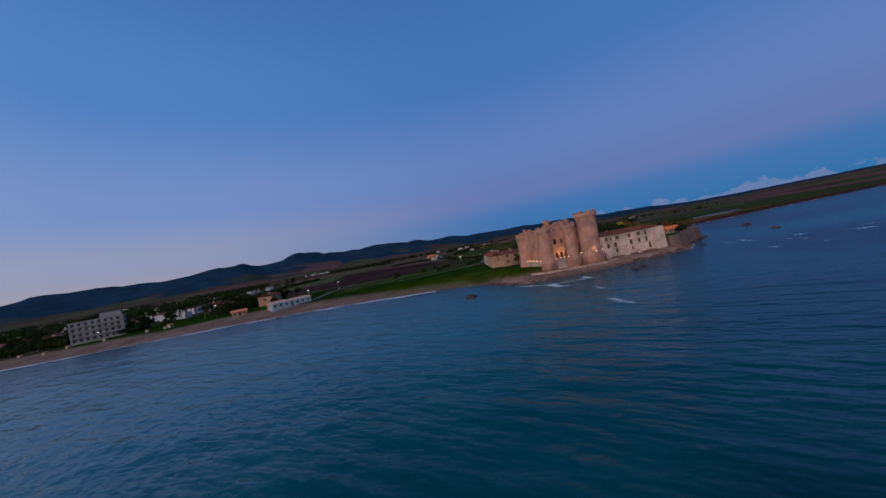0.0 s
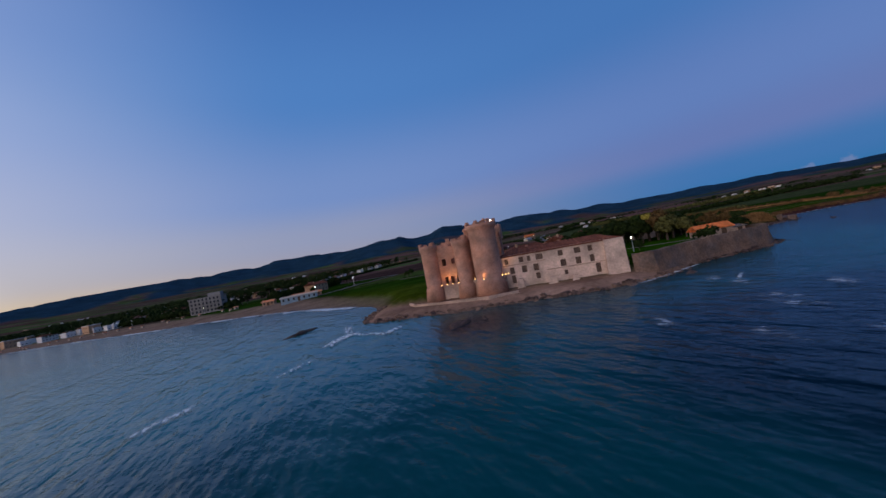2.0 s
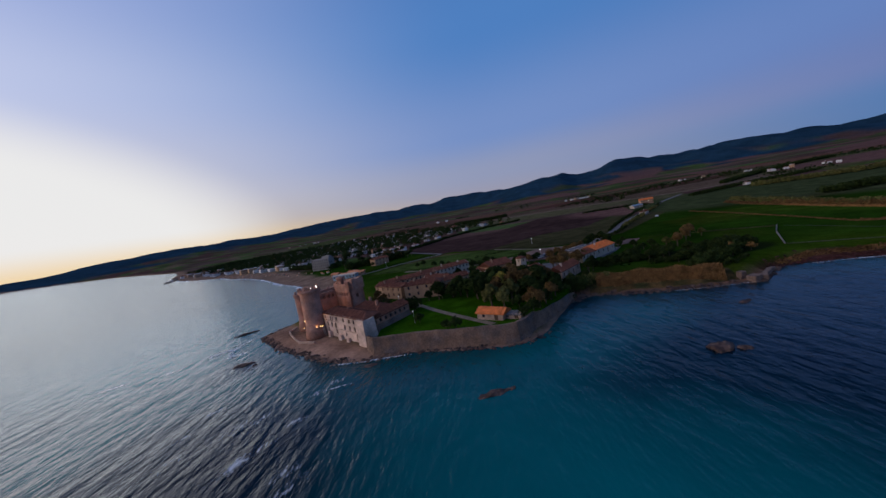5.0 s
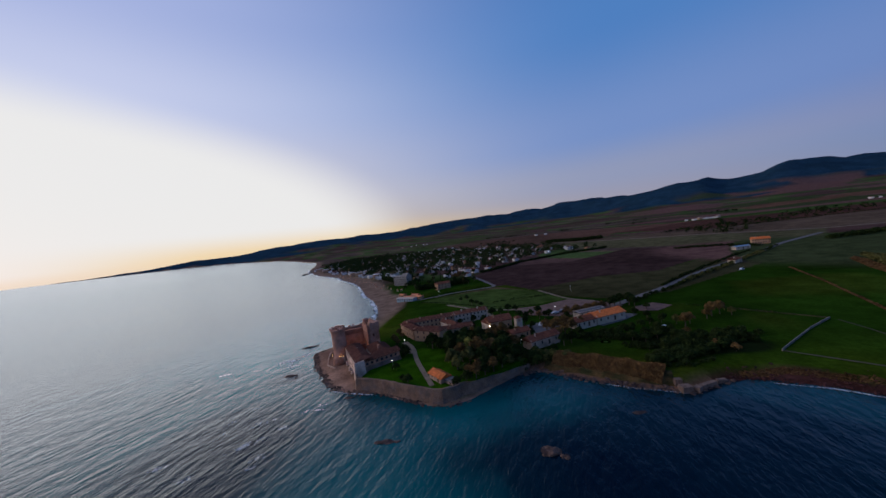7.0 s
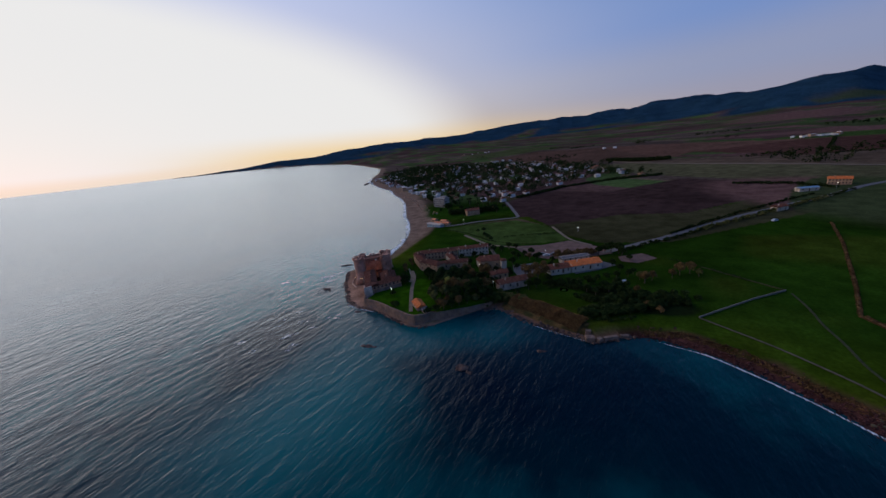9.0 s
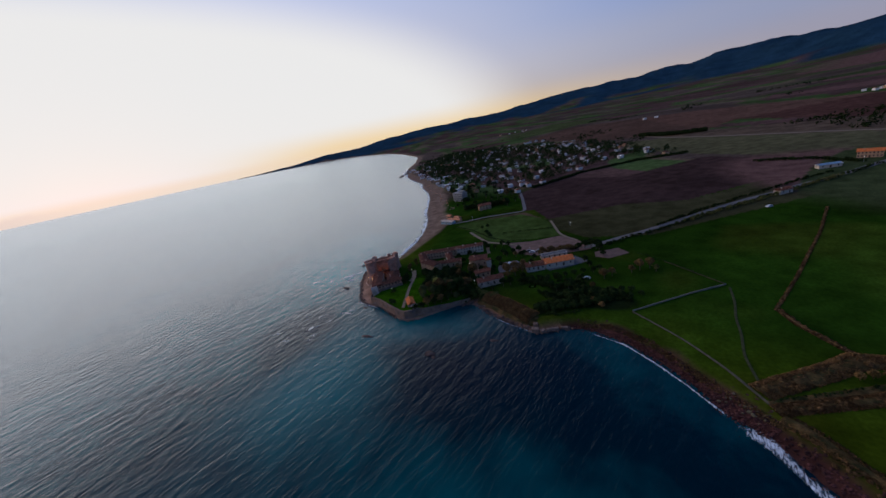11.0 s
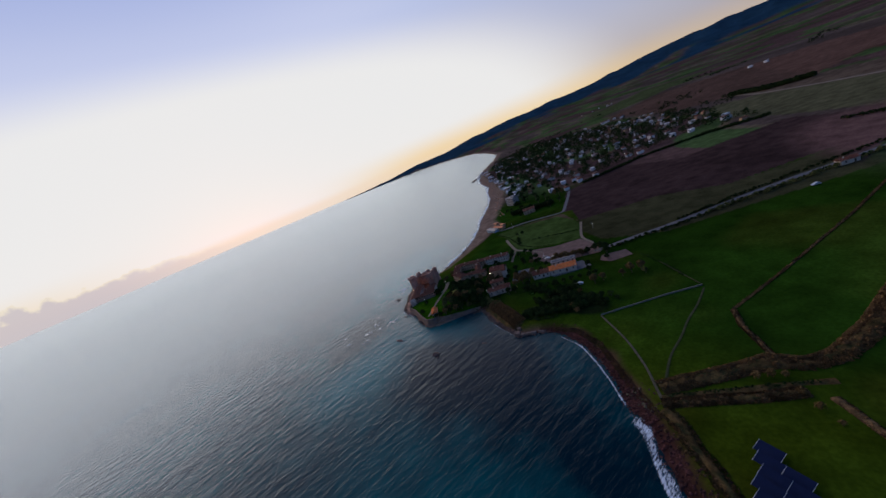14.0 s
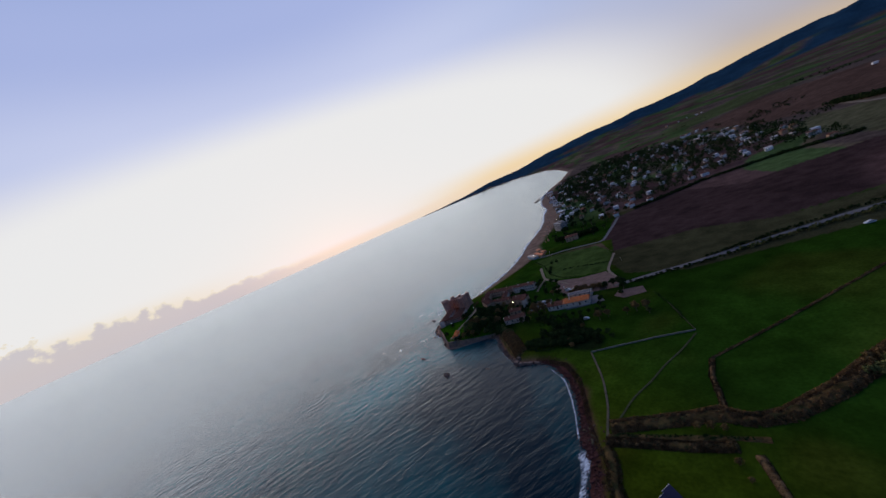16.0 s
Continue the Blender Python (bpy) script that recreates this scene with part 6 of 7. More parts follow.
bank([(150, 103.3), (157, 110.3), (166, 119.3), (174, 128.3), (179.0, 129.3), (182.4, 130.8), (188.0, 137.3), (194.0, 154.3), (200.0, 184.3), (214.0, 231), (223.0, 264), (235.0, 300)], 5.4, 1.0, M_SCRUB, 201, "broad bank of dry brown scrub along the ditch")
bank([(151.5, 99.8), (161, 106.8), (171, 113.3), (180, 120.3), (188, 125.3)], 2.6, 0.35, M_SCRUB, 203, "dark weedy ditch bottom between the banks")
bank([(152.5, 97.3), (163, 104.3), (174, 111.3), (183, 118.3)], 3.4, 0.6, M_SCRUB, 205, "lower brown bank of the field ditch")
bank([(159, 154.3), (163, 145.3), (170, 136.3), (174, 130.8)], 1.5, 0.7, M_DITCH, 207, "brown bank of dry scrub beside the meadow")
bank([(194, 290), (184, 245), (167, 183), (158, 154)], 1.0, 0.4, M_DITCH, 209, "thin brown bank between two meadows")
bank([(188, 118.3), (198, 108.3), (210, 96.3), (226, 82.3), (254, 62.3)], 2.2, 0.6, M_DITCH, 211, "narrow brown scrub bank above the lower meadow")
bank([(154, 95.3), (160, 91.3), (165, 85.3), (170, 81.8), (175, 76.3), (184, 70.8), (194, 62.3), (209, 52.3), (224, 40.3)], 3.4, 0.7, M_SCRUB, 213, "brown shore bank above the beach")
bank([(36.5, 130.3), (46.5, 126.8), (56.5, 123.3), (66.5, 120.8), (74.5, 119.3)], 6.0, 0.6, M_SCRUB, 215, "brown reed ground above the low cliff")
hedge([(82, 214), (96, 230), (106, 240), (118, 254), (130, 270), (143, 286), (160, 306), (177, 323), (198, 346), (218, 365), (238, 388)], 3.0, 1.8, M_LEAF, 101, "dark roadside hedge along the country road", 20)
hedge([(108, 253), (122, 272), (135, 291), (152, 312), (169, 330), (190, 353), (210, 372)], 2.6, 1.8, M_LEAF, 102, "dark hedge on the far side of the road", 20)
hedge([(124, 262), (142, 283), (176, 320), (212, 358)], 3.5, 2.6, M_OLIVE, 103, "taller olive scrub beside the road", 9)
hedge([(194, 290), (184, 245), (167, 183), (158, 154)], 1.2, 0.6, M_DITCH, 104, "thin brown strip of dry scrub between meadows", 34, 0.17)
hedge([(159, 154.3), (163, 145.3), (170, 136.3), (174, 130.8)], 1.8, 0.9, M_DITCH, 105, "brown dry scrub along the field ditch", 60, 0.2)
hedge([(174, 128.3), (179.0, 129.3), (182.4, 130.8), (188.0, 137.3), (194.0, 154.3), (200.0, 184.3), (214.0, 231), (223.0, 264), (235.0, 300)], 5.0, 1.5, M_DITCH, 106, "broad brown reed belt along the ditch", 130, 0.24)
hedge([(150, 104.3), (157, 111.3), (166, 120.3), (174, 129.3)], 4.0, 1.3, M_DITCH, 107, "dry reeds on the upper ditch bank", 130, 0.22)
hedge([(151.5, 100.3), (162, 107.8), (174, 116.3), (185, 123.8)], 1.4, 0.6, M_LEAF, 108, "dark weeds in the ditch bottom", 60, 0.18)
hedge([(153, 97.8), (163, 104.3), (174, 111.3), (183, 118.3)], 3.0, 0.9, M_DITCH, 109, "brown scrub along the lower meadow edge", 90, 0.2)
hedge([(188, 118.3), (198, 108.3), (210, 96.3), (226, 82.3), (254, 62.3)], 1.6, 0.7, M_DITCH, 110, "brown scrub strip above the lower meadow", 40, 0.18)
for x, y, k in ((172, 119, 0.9), (175, 121, 1.0), (178, 122.5, 0.8), (182, 116.5, 0.9), (186, 112.5, 0.8), (190, 109, 0.6)):
    plant("dry", x, y, k)
hedge([(199.0, 164.3), (205.0, 194.3), (220.0, 234), (230.0, 265), (243.0, 302)], 5.0, 3.6, M_OLIVE, 111, "row of olive-brown trees beyond the meadow", 18, 0.5)
hedge([(196.0, 169.3), (206.0, 205), (218.0, 246)], 4.0, 3.0, M_AUTUMN, 112, "brown autumn scrub beyond the meadow", 14, 0.45)
def reeds(pts, width, height, count, seed, label, mat=None, thick=1.0):
    """A dense stand of tall dry reeds: thin leaning blades that rise from the ground in waves of height."""
    r = np.random.RandomState(seed)
    P = np.array(pts, float)
    seg = np.linalg.norm(np.diff(P, axis=0), axis=1)
    s = r.rand(count) * seg.sum()
    k = np.minimum(np.searchsorted(np.cumsum(seg), s), len(seg) - 1)
    f = (s - np.concatenate([[0], np.cumsum(seg)])[k]) / seg[k]
    u = (P[k + 1] - P[k]) / seg[k][:, None]
    o = (r.rand(count) - 0.5) * width
    base = P[k] + (P[k + 1] - P[k]) * f[:, None] + np.stack([-u[:, 1], u[:, 0]], 1) * o[:, None]
    swell = 0.55 + 0.6 * value_noise(base[:, 0], base[:, 1], 4.5, seed)
    h = height * swell * (1 - 0.55 * (2 * np.abs(o) / width) ** 3) * (0.8 + 0.3 * r.rand(count))
    z = ground_height(base[:, 0], base[:, 1]) - 0.1
    a = r.rand(count) * math.tau
    w = (0.10 + 0.12 * r.rand(count)) * thick
    side = np.stack([np.cos(a) * w, np.sin(a) * w], 1)
    lean = r.normal(size=(count, 2)) * 0.16 * h[:, None]
    lo, mid, tip = base, base + lean * 0.35, base + lean
    V = np.stack([np.column_stack([lo - side * 0.5, z]), np.column_stack([lo + side * 0.5, z]), np.column_stack([mid + side * 1.6, z + h * 0.68]),
                  np.column_stack([mid - side * 1.6, z + h * 0.68]), np.column_stack([tip, z + h])], 1).reshape(-1, 3)
    i0 = np.arange(count)[:, None] * 5
    F = np.vstack([i0 + np.array([[0, 1, 2]]), i0 + np.array([[0, 2, 3]]), i0 + np.array([[3, 2, 4]])])
    return tagged(new("reeds", mesh_from("reeds", V, F, mat or M_REED)), label, "reeds", kind="stuff")


reeds([(40.5, 133.3), (47.5, 130.3), (55.5, 127.8), (63.5, 124.8), (72.5, 120.8)], 8.5, 2.5, 11000, 113, "tall dense bank of dry tan reeds above the shore")
reeds([(43.5, 129.3), (52.5, 125.8), (62.5, 122.3), (71.5, 119.3)], 4.0, 1.3, 4000, 114, "lower dry reeds along the low cliff")
DITCH = [(150, 103.3), (157, 110.3), (166, 119.3), (174, 128.3), (179.0, 129.3), (182.4, 130.8), (188.0, 137.3), (194.0, 154.3), (200.0, 184.3), (214.0, 231), (223.0, 264), (235.0, 300)]
reeds(DITCH, 6.4, 1.3, 16000, 141, "dry brown scrub and grass over the ditch bank", M_DITCH, 1.3)
reeds([(x - 2.0, y + 2.2) for x, y in DITCH[:4]] + [(179.0, 131.9), (182.1, 133.5), (185.6, 138.8), (191.0, 155.3), (197.0, 185.3), (211.0, 232)], 1.8, 1.2, 6000, 142, "pale dry grass along the upper edge of the ditch", M_REED)
reeds([(152.5, 97.3), (163, 104.3), (174, 111.3), (183, 118.3)], 4.6, 0.9, 4200, 143, "brown dry grass on the lower ditch bank", M_DITCH, 1.2)
reeds([(159, 154.3), (163, 145.3), (170, 136.3), (174, 130.8)], 2.0, 0.9, 1500, 144, "dry grass along the meadow bank", M_DITCH, 1.2)
reeds([(194, 290), (184, 245), (167, 183), (158, 154)], 1.4, 0.6, 2600, 145, "thin line of dry grass between two meadows", M_DITCH, 1.2)
reeds([(188, 118.3), (198, 108.3), (210, 96.3), (226, 82.3), (254, 62.3)], 2.4, 0.8, 3200, 146, "dry grass on the narrow scrub bank", M_DITCH, 1.2)
reeds([(154, 95.3), (160, 91.3), (165, 85.3), (170, 81.8), (175, 76.3), (184, 70.8), (194, 62.3), (209, 52.3), (224, 40.3)], 5.0, 0.8, 5000, 147, "brown dry grass on the shore bank", M_DITCH, 1.2)
reeds([(93.5, 124.3), (105, 125.3), (120.1, 119.3), (133.1, 108.3), (144.8, 98.3), (154, 92.3)], 2.4, 0.5, 3000, 148, "thin brown grass above the beach", M_DITCH, 1.2)
hedge([(34, 134), (40, 133), (46.5, 134.3)], 4.0, 3.2, M_OLIVE, 133, "olive scrub behind the reed bank", 40, 0.3)
hedge([(25, 129), (31.2, 132.2), (36.5, 132.3)], 5.0, 4.0, M_LEAF, 134, "dark thicket at the end of the sea wall", 40, 0.36)
hedge([(70.5, 128.3), (76.5, 131.3), (84.4, 134.5), (92.5, 141.3), (98.7, 146.3)], 7.0, 3.4, M_LEAF, 135, "dark thicket along the shore meadow", 50, 0.38)
hedge([(78.3, 141.4), (86.4, 149.9), (96.6, 150.3), (105, 152.3)], 6.0, 3.4, M_LEAF, 136, "dark clumps of evergreen scrub in the meadow", 46, 0.38)
hedge([(50, 152), (58, 155), (66, 152.2), (76.2, 153.9), (84.4, 161.5)], 4.5, 2.6, M_LEAF, 137, "dark garden thicket below the farm building", 46, 0.34)
hedge([(46, 196), (54, 202), (62, 205), (68, 206.3)], 4.0, 3.4, M_AUTUMN, 138, "row of brown autumn trees by the parking ground", 44, 0.34)
hedge([(29.1, 127.2), (34.5, 131.1), (40.5, 131.3)], 3.0, 2.0, M_LEAF, 115, "dark scrub at the head of the cove", 18, 0.34)
hedge([(-62, 250), (-35, 240), (-8, 222), (14, 216), (32, 221)], 1.2, 0.7, M_LEAF, 116, "thin dark hedge across the green field", 6, 0.3)
hedge([(0, 232), (20, 240), (38, 247.1)], 2.0, 1.4, M_LEAF, 117, "dark hedge between the green strips", 8, 0.35)
hedge([(134.2, 180.3), (117.9, 194.3), (103.8, 203.9)], 1.6, 0.9, M_LEAF, 118, "dark ditch weeds across the meadow", 7, 0.3)
hedge([(66, 143.2), (76.2, 142.9), (88.5, 142.1), (98.7, 144.3), (109.3, 150.3)], 4.5, 2.4, M_LEAF, 119, "dark thicket behind the shore meadow", 26, 0.42)
hedge([(72.5, 126.3), (80.5, 125.3), (86.5, 128.3), (90.5, 132.3)], 3.0, 1.6, M_LEAF, 120, "dark scrub above the headland", 22, 0.36)
hedge([(52, 150), (62, 153), (74.2, 159.5), (84.4, 168.5)], 2.2, 1.4, M_LEAF, 121, "dark garden hedge before the farm building", 10, 0.34)
hedge([(93.5, 125.3), (105, 126.3), (120.1, 120.3), (133.1, 109.3), (144.8, 99.3), (154, 92.3)], 1.8, 0.5, M_DITCH, 122, "thin brown shore scrub above the beach", 26, 0.17)
hedge([(156, 90.3), (164, 84.3), (174, 74.3), (194, 60.3), (224, 38.3)], 4.0, 0.9, M_DITCH, 123, "brown shore scrub on the low bank", 70, 0.2)
hedge([(-90.3, 312.3), (-75.7, 316.1), (-60.1, 324), (-44.5, 333.4)], 7.0, 6.0, M_LEAF, 151, "dark tree belt behind the beach club", 40, 0.6)
hedge([(-113.3, 351.5), (-132.9, 367), (-156.9, 393.1), (-191, 429.1)], 7.0, 5.0, M_LEAF, 152, "dark tree belt behind the bay", 36, 0.6)
hedge([(113.2, 515.4), (60, 506.9), (-0.2, 469.2), (-42.2, 399.9)], 5, 3.0, M_LEAF, 124, "dark tree belt at the edge of the seaside village", 22, 0.7)
hedge([(277.8, 394.4), (340.1, 409.1), (386.6, 405.9), (440, 406.8)], 6, 4.0, M_LEAF, 125, "dark tree row by the distant farm road", 8, 0.7)
hedge([(168.9, 428.3), (205.2, 418.6), (229.4, 394.4)], 5, 2.6, M_LEAF, 126, "dark trees beside the farm sheds", 9, 0.6)
hedge([(493.4, 601.5), (386.7, 597.7), (277.8, 601.3)], 3, 1.6, M_LEAF, 127, "dark field hedge on the plain", 6, 0.6)
hedge([(32.2, 742.9), (84.2, 694.5), (130.2, 682.4)], 10, 6.0, M_LEAF, 128, "dark copse on the plain", 10, 1.0)
hedge([(302, 646.1), (338.3, 742.9), (362.5, 815.5)], 4, 2.2, M_LEAF, 129, "dark field hedge between ploughed strips", 6, 0.7)
hedge([(328.6, 373.8), (380, 330), (460, 300), (560, 250)], 8, 5.0, M_OLIVE, 130, "olive trees along the eastern fields", 8, 0.8)
hedge([(382.5, 472.5), (473.9, 517.9), (566.8, 557.6), (665.1, 577.7)], 9, 5.0, M_LEAF, 131, "dark wood strip on the rising plain", 8, 0.9)
hedge([(260, 250), (330, 240), (423.6, 203.9), (524, 164.3)], 8, 5.0, M_LEAF, 132, "dark trees along the eastern lane", 8, 0.8)


def far_wood():
    """Scrub and woodland on the plain and hill foot, too far to tell single trees."""
    r = np.random.RandomState(9)
    lobes = []
    while len(lobes) < 1500:
        az, rr = r.uniform(-40, 95), r.uniform(480, 1350)
        x, y = -20 + rr * math.sin(radians(az)), 60 + rr * math.cos(radians(az))
        n = value_noise(np.array([x]), np.array([y]), 90, 41)[0]
        if n < 0.66 or gz(x, y) > 34 or shore_distance(np.array([x]), np.array([y]))[0] < 30:
            continue
        s = r.uniform(2.0, 4.5)
        lobes.append((x, y, gz(x, y) + s * 0.4, s))
    verts, tri = leaf_cloud(lobes, 16000, 1.3, 42)
    return tagged(new("far_wood", mesh_from("far_wood", verts, tri, M_LEAF)), "scattered dark woods and scrub on the distant plain", "wood", kind="stuff")


far_wood()

# ---- rocks and breakwaters ----
def rock(name, x, y, sx, sy, sz, rot, seed, label, z=-0.3):
    bm = bmesh.new()
    bmesh.ops.create_icosphere(bm, subdivisions=3, radius=1)
    for v in bm.verts:
        d = noise.noise(v.co * 1.3 + Vector((seed, 0, 0))) * 0.45 + noise.noise(v.co * 3.4 + Vector((0, seed, 0))) * 0.22
        v.co *= 1 + d
    bm.transform(pose(0, 0, 0, 0, 0, rot) @ Matrix.Diagonal((sx, sy, sz, 1)))
    ob = part(name, bm, M_ROCK)
    ob.location = (x, y, z)
    return tagged(ob, label, "rock", "rocks off the point")


for i, (x, y, sx, sy, sz, a) in enumerate(((-92.5, 155.5, 4.6, 1.7, 0.8, 35), (-72, 119, 2.8, 1.3, 0.8, 20), (-68, 117.5, 1.3, 0.8, 0.5, 60), (-4.5, 80.3, 3.0, 1.2, 0.8, 10), (-1, 81, 1.0, 0.7, 0.5, 40),
                                          (38.5, 82, 2.6, 1.7, 1.4, 30), (41.5, 80.5, 1.2, 0.9, 0.7, 0), (61, 101, 2.6, 0.9, 0.5, 20), (-31, 102.5, 1.8, 0.9, 0.6, 10), (-79, 149, 1.4, 0.9, 0.7, 80),
                                          (-88, 225, 2.0, 1.2, 0.8, 20), (-99, 240, 1.6, 1.0, 0.7, 50), (-84, 214, 1.5, 0.8, 0.6, 70))):
    rock("rock", x, y, sx, sy, sz, a, 3.1 * i + 1, "dark wet rock awash in the sea")


def boulders(name, pts, count, spread, smin, smax, seed, label, mat=None, zoff=0.0):
    """A strip of broken stones along a line, joined as one."""
    r = random.Random(seed)
    base = bmesh.new()
    bmesh.ops.create_icosphere(base, subdivisions=1, radius=1)
    bv = np.array([v.co[:] for v in base.verts])
    bf = np.array([[v.index for v in f.verts] for f in base.faces])
    base.free()
    P = [Vector(p) for p in pts]
    seg = [(A, B, (B - A).length) for A, B in zip(P, P[1:])]
    tot = sum(s[2] for s in seg)
    V, F = [], []
    rn = np.random.RandomState(seed)
    for _ in range(count):
        t = r.uniform(0, tot)
        for A, B, L_ in seg:
            if t <= L_:
                break
            t -= L_
        p = A.lerp(B, t / L_) + Vector((-(B - A).y, (B - A).x)).normalized() * r.gauss(0, spread)
        s = smin + (smax - smin) * r.random() ** 2.2
        rot = np.array(Matrix.Rotation(r.uniform(0, 6.28), 3, "Z"))
        v = bv * (1 + 0.35 * (rn.rand(len(bv), 1) - 0.5)) * np.array([s * r.uniform(0.8, 1.5), s, s * r.uniform(0.45, 0.8)])
        z = max(gz(p.x, p.y), -0.35) + zoff
        F.append(bf + sum(len(x) for x in V) if len(V) < 1 else bf + len(V) * len(bv))
        V.append(v @ rot.T + np.array([p.x, p.y, z]))
    me = mesh_from(name, np.vstack(V), np.vstack(F), mat or M_ROCK)
    return tagged(new(name, me), label, "rocks", kind="stuff")


SH = [tuple(p) for p in SHORE]
boulders("shore_rocks", [(-22, 107), (-31, 106), (-40, 108), (-47, 112), (-57, 121), (-66, 129), (-74, 138), (-80, 146), (-77, 153), (-70, 162)], 520, 0.9, 0.2, 0.75, 11, "brown wet boulders along the edge of the castle point", M_LEDGE)
boulders("shore_rocks", [(-20, 106.4), (-8, 102), (2, 99.6), (8, 99.8), (14, 103.5)], 130, 0.6, 0.2, 0.6, 12, "dark stones at the foot of the sea wall")
boulders("shore_rocks", [(28, 123.2), (34.5, 127.6), (42.5, 123.8), (52.5, 119.8), (63.5, 116.3), (72.5, 114.8), (78.5, 113.3), (83.5, 117.8), (90.5, 121.8)], 380, 0.8, 0.25, 0.85, 13, "brown rocks under the low cliff")
boulders("shore_rocks", [(90.5, 122.3), (100.8, 122.8), (112.5, 119.3), (124.4, 112.3), (134.2, 104.3), (142.7, 96.3), (152, 90.3)], 1300, 2.4, 0.10, 0.5, 14, "reddish brown seaweed and stones on the beach", M_WEED)
boulders("shore_rocks", [(139.5, 101.3), (144.8, 95.3), (152, 90.3), (160, 82.3), (170, 72.3), (190, 56.3), (220, 34.3)], 2000, 3.0, 0.10, 0.55, 15, "reddish brown seaweed and stones along the surf", M_WEED)
boulders("pale_stones", [(141.6, 101.3), (145.8, 97.3), (151, 94.3)], 60, 1.3, 0.2, 0.65, 16, "pale broken stones on the dark beach", M_SANDY)
boulders("breakwater", [(-551, 692), (-541, 676), (-532, 662)], 240, 2.2, 0.9, 2.2, 17, "dark stone breakwater off the seaside village", None, 0.8)
for q in (((-560, 720), (-545, 700)), ((-590, 752), (-574, 735)), ((-618, 790), (-600, 770))):
    boulders("breakwater", q, 90, 1.6, 0.8, 1.8, 18 + int(q[0][1]), "short stone groyne on the village beach", M_TRACK, 0.8)
# broken masonry of the old quay on the headland
M_QUAY = material("old_quay", (0.15, 0.098, 0.075), 0.9, vary=0.35, scale=0.5, fine=3, bump=0.7)
for x, y, sx, sy, h, a in ((76.0, 114.0, 3.2, 2.4, 1.5, 20), (79.4, 114.6, 2.2, 1.8, 1.1, 50), (82.8, 117.2, 5.5, 1.5, 1.0, 34), (75, 117.0, 2.0, 1.5, 2.2, 10), (87.0, 120.2, 3.0, 1.2, 0.8, 22)):
    bm = box(bmesh.new(), pose(0, 0, 0, random.uniform(-4, 4), random.uniform(-4, 4), a), sx, sy, h + 0.8)
    bmesh.ops.bevel(bm, geom=bm.edges[:], offset=0.15, segments=1, affect="EDGES")
    ob = part("quay_block", bm, M_QUAY)
    ob.location = (x, y, -0.5)
    tagged(ob, "broken block of an old stone quay", "stone block", "quay ruins")


# ---- surf and foam ----
def foam_strip(pts, width, cover, seed, label="white surf breaking along the shore", z=0.10):
    P = [Vector(p) for p in pts]
    line = []
    for A, B in zip(P, P[1:]):
        k = max(1, int((B - A).length / 1.5))
        line += [A.lerp(B, i / k) for i in range(k)]
    line.append(P[-1])
    L_ = np.array([(p.x, p.y) for p in line])
    for _ in range(4):
        L_[1:-1] = (L_[:-2] + 2 * L_[1:-1] + L_[2:]) / 4
    T = np.gradient(L_, axis=0)
    T /= np.linalg.norm(T, axis=1, keepdims=True) + 1e-9
    Nn = np.stack([-T[:, 1], T[:, 0]], 1)
    n = len(L_)
    r = np.random.RandomState(seed)
    wob = np.interp(np.arange(n), np.arange(0, n + 6, 5), r.rand(len(np.arange(0, n + 6, 5))))
    offs = np.linspace(-0.5, 0.5, 7)
    verts, cov = [], []
    for o in offs:
        q = L_ + Nn * (width * (0.7 + 0.6 * wob)[:, None]) * o + Nn * (wob[:, None] - 0.5) * width * 0.4
        zz = z + far_rise(q[:, 0], q[:, 1]) + 0.12 * (1 - (2 * o) ** 2)
        verts.append(np.column_stack([q, zz]))
        e = np.minimum(1, np.minimum(np.arange(n), n - 1 - np.arange(n)) / 3)
        cov.append(cover * (1 - (2 * abs(o)) ** 2) * e * (0.75 + 0.5 * wob))
    V = np.vstack(verts)
    F = [(i * n + k, i * n + k + 1, (i + 1) * n + k + 1, (i + 1) * n + k) for i in range(6) for k in range(n - 1)]
    me = mesh_from("foam", V, F, M_FOAM)
    at = me.attributes.new("cover", "FLOAT", "POINT")
    at.data.foreach_set("value", np.concatenate(cov))
    return tagged(new("foam", me), label, "foam", kind="stuff")


foam_strip([(143.7, 91.8), (151, 86.8), (158, 79.3), (167, 69.3), (187, 53.3), (217, 31.3), (262, -6.7)], 4.8, 0.70, 1)
foam_strip([(154, 81.3), (162, 71.3), (174, 60.3), (194, 44.3)], 1.6, 0.62, 8, "second line of surf further out")
foam_strip([(96.6, 120.8), (111.4, 117.3), (122.2, 110.3), (133.1, 101.8), (143.7, 91.8)], 1.3, 0.74, 2)
foam_strip([(50.5, 118.3), (63.5, 114.8), (72.5, 113.3), (78.5, 111.8)], 0.9, 0.5, 3, "thin white wash under the low cliff")
foam_strip([(-72, 178), (-77, 192), (-82, 208), (-91, 228), (-106, 254), (-124, 279), (-147, 305), (-175, 343), (-207, 387), (-244, 429), (-302, 483)], 5.5, 0.72, 4, "white surf along the sandy bay")
foam_strip([(-302, 483), (-345, 531), (-429, 592), (-502, 656), (-562, 721), (-672, 844)], 7.0, 0.8, 5, "white surf along the village beach")
foam_strip([(-560, 705), (-580, 735), (-610, 775), (-640, 815)], 22.0, 0.8, 51, "pale broken water between the groynes")
foam_strip([(-44, 107), (-36, 105.5), (-28, 105), (-18, 105)], 1.4, 0.6, 6, "white wash at the foot of the castle point")
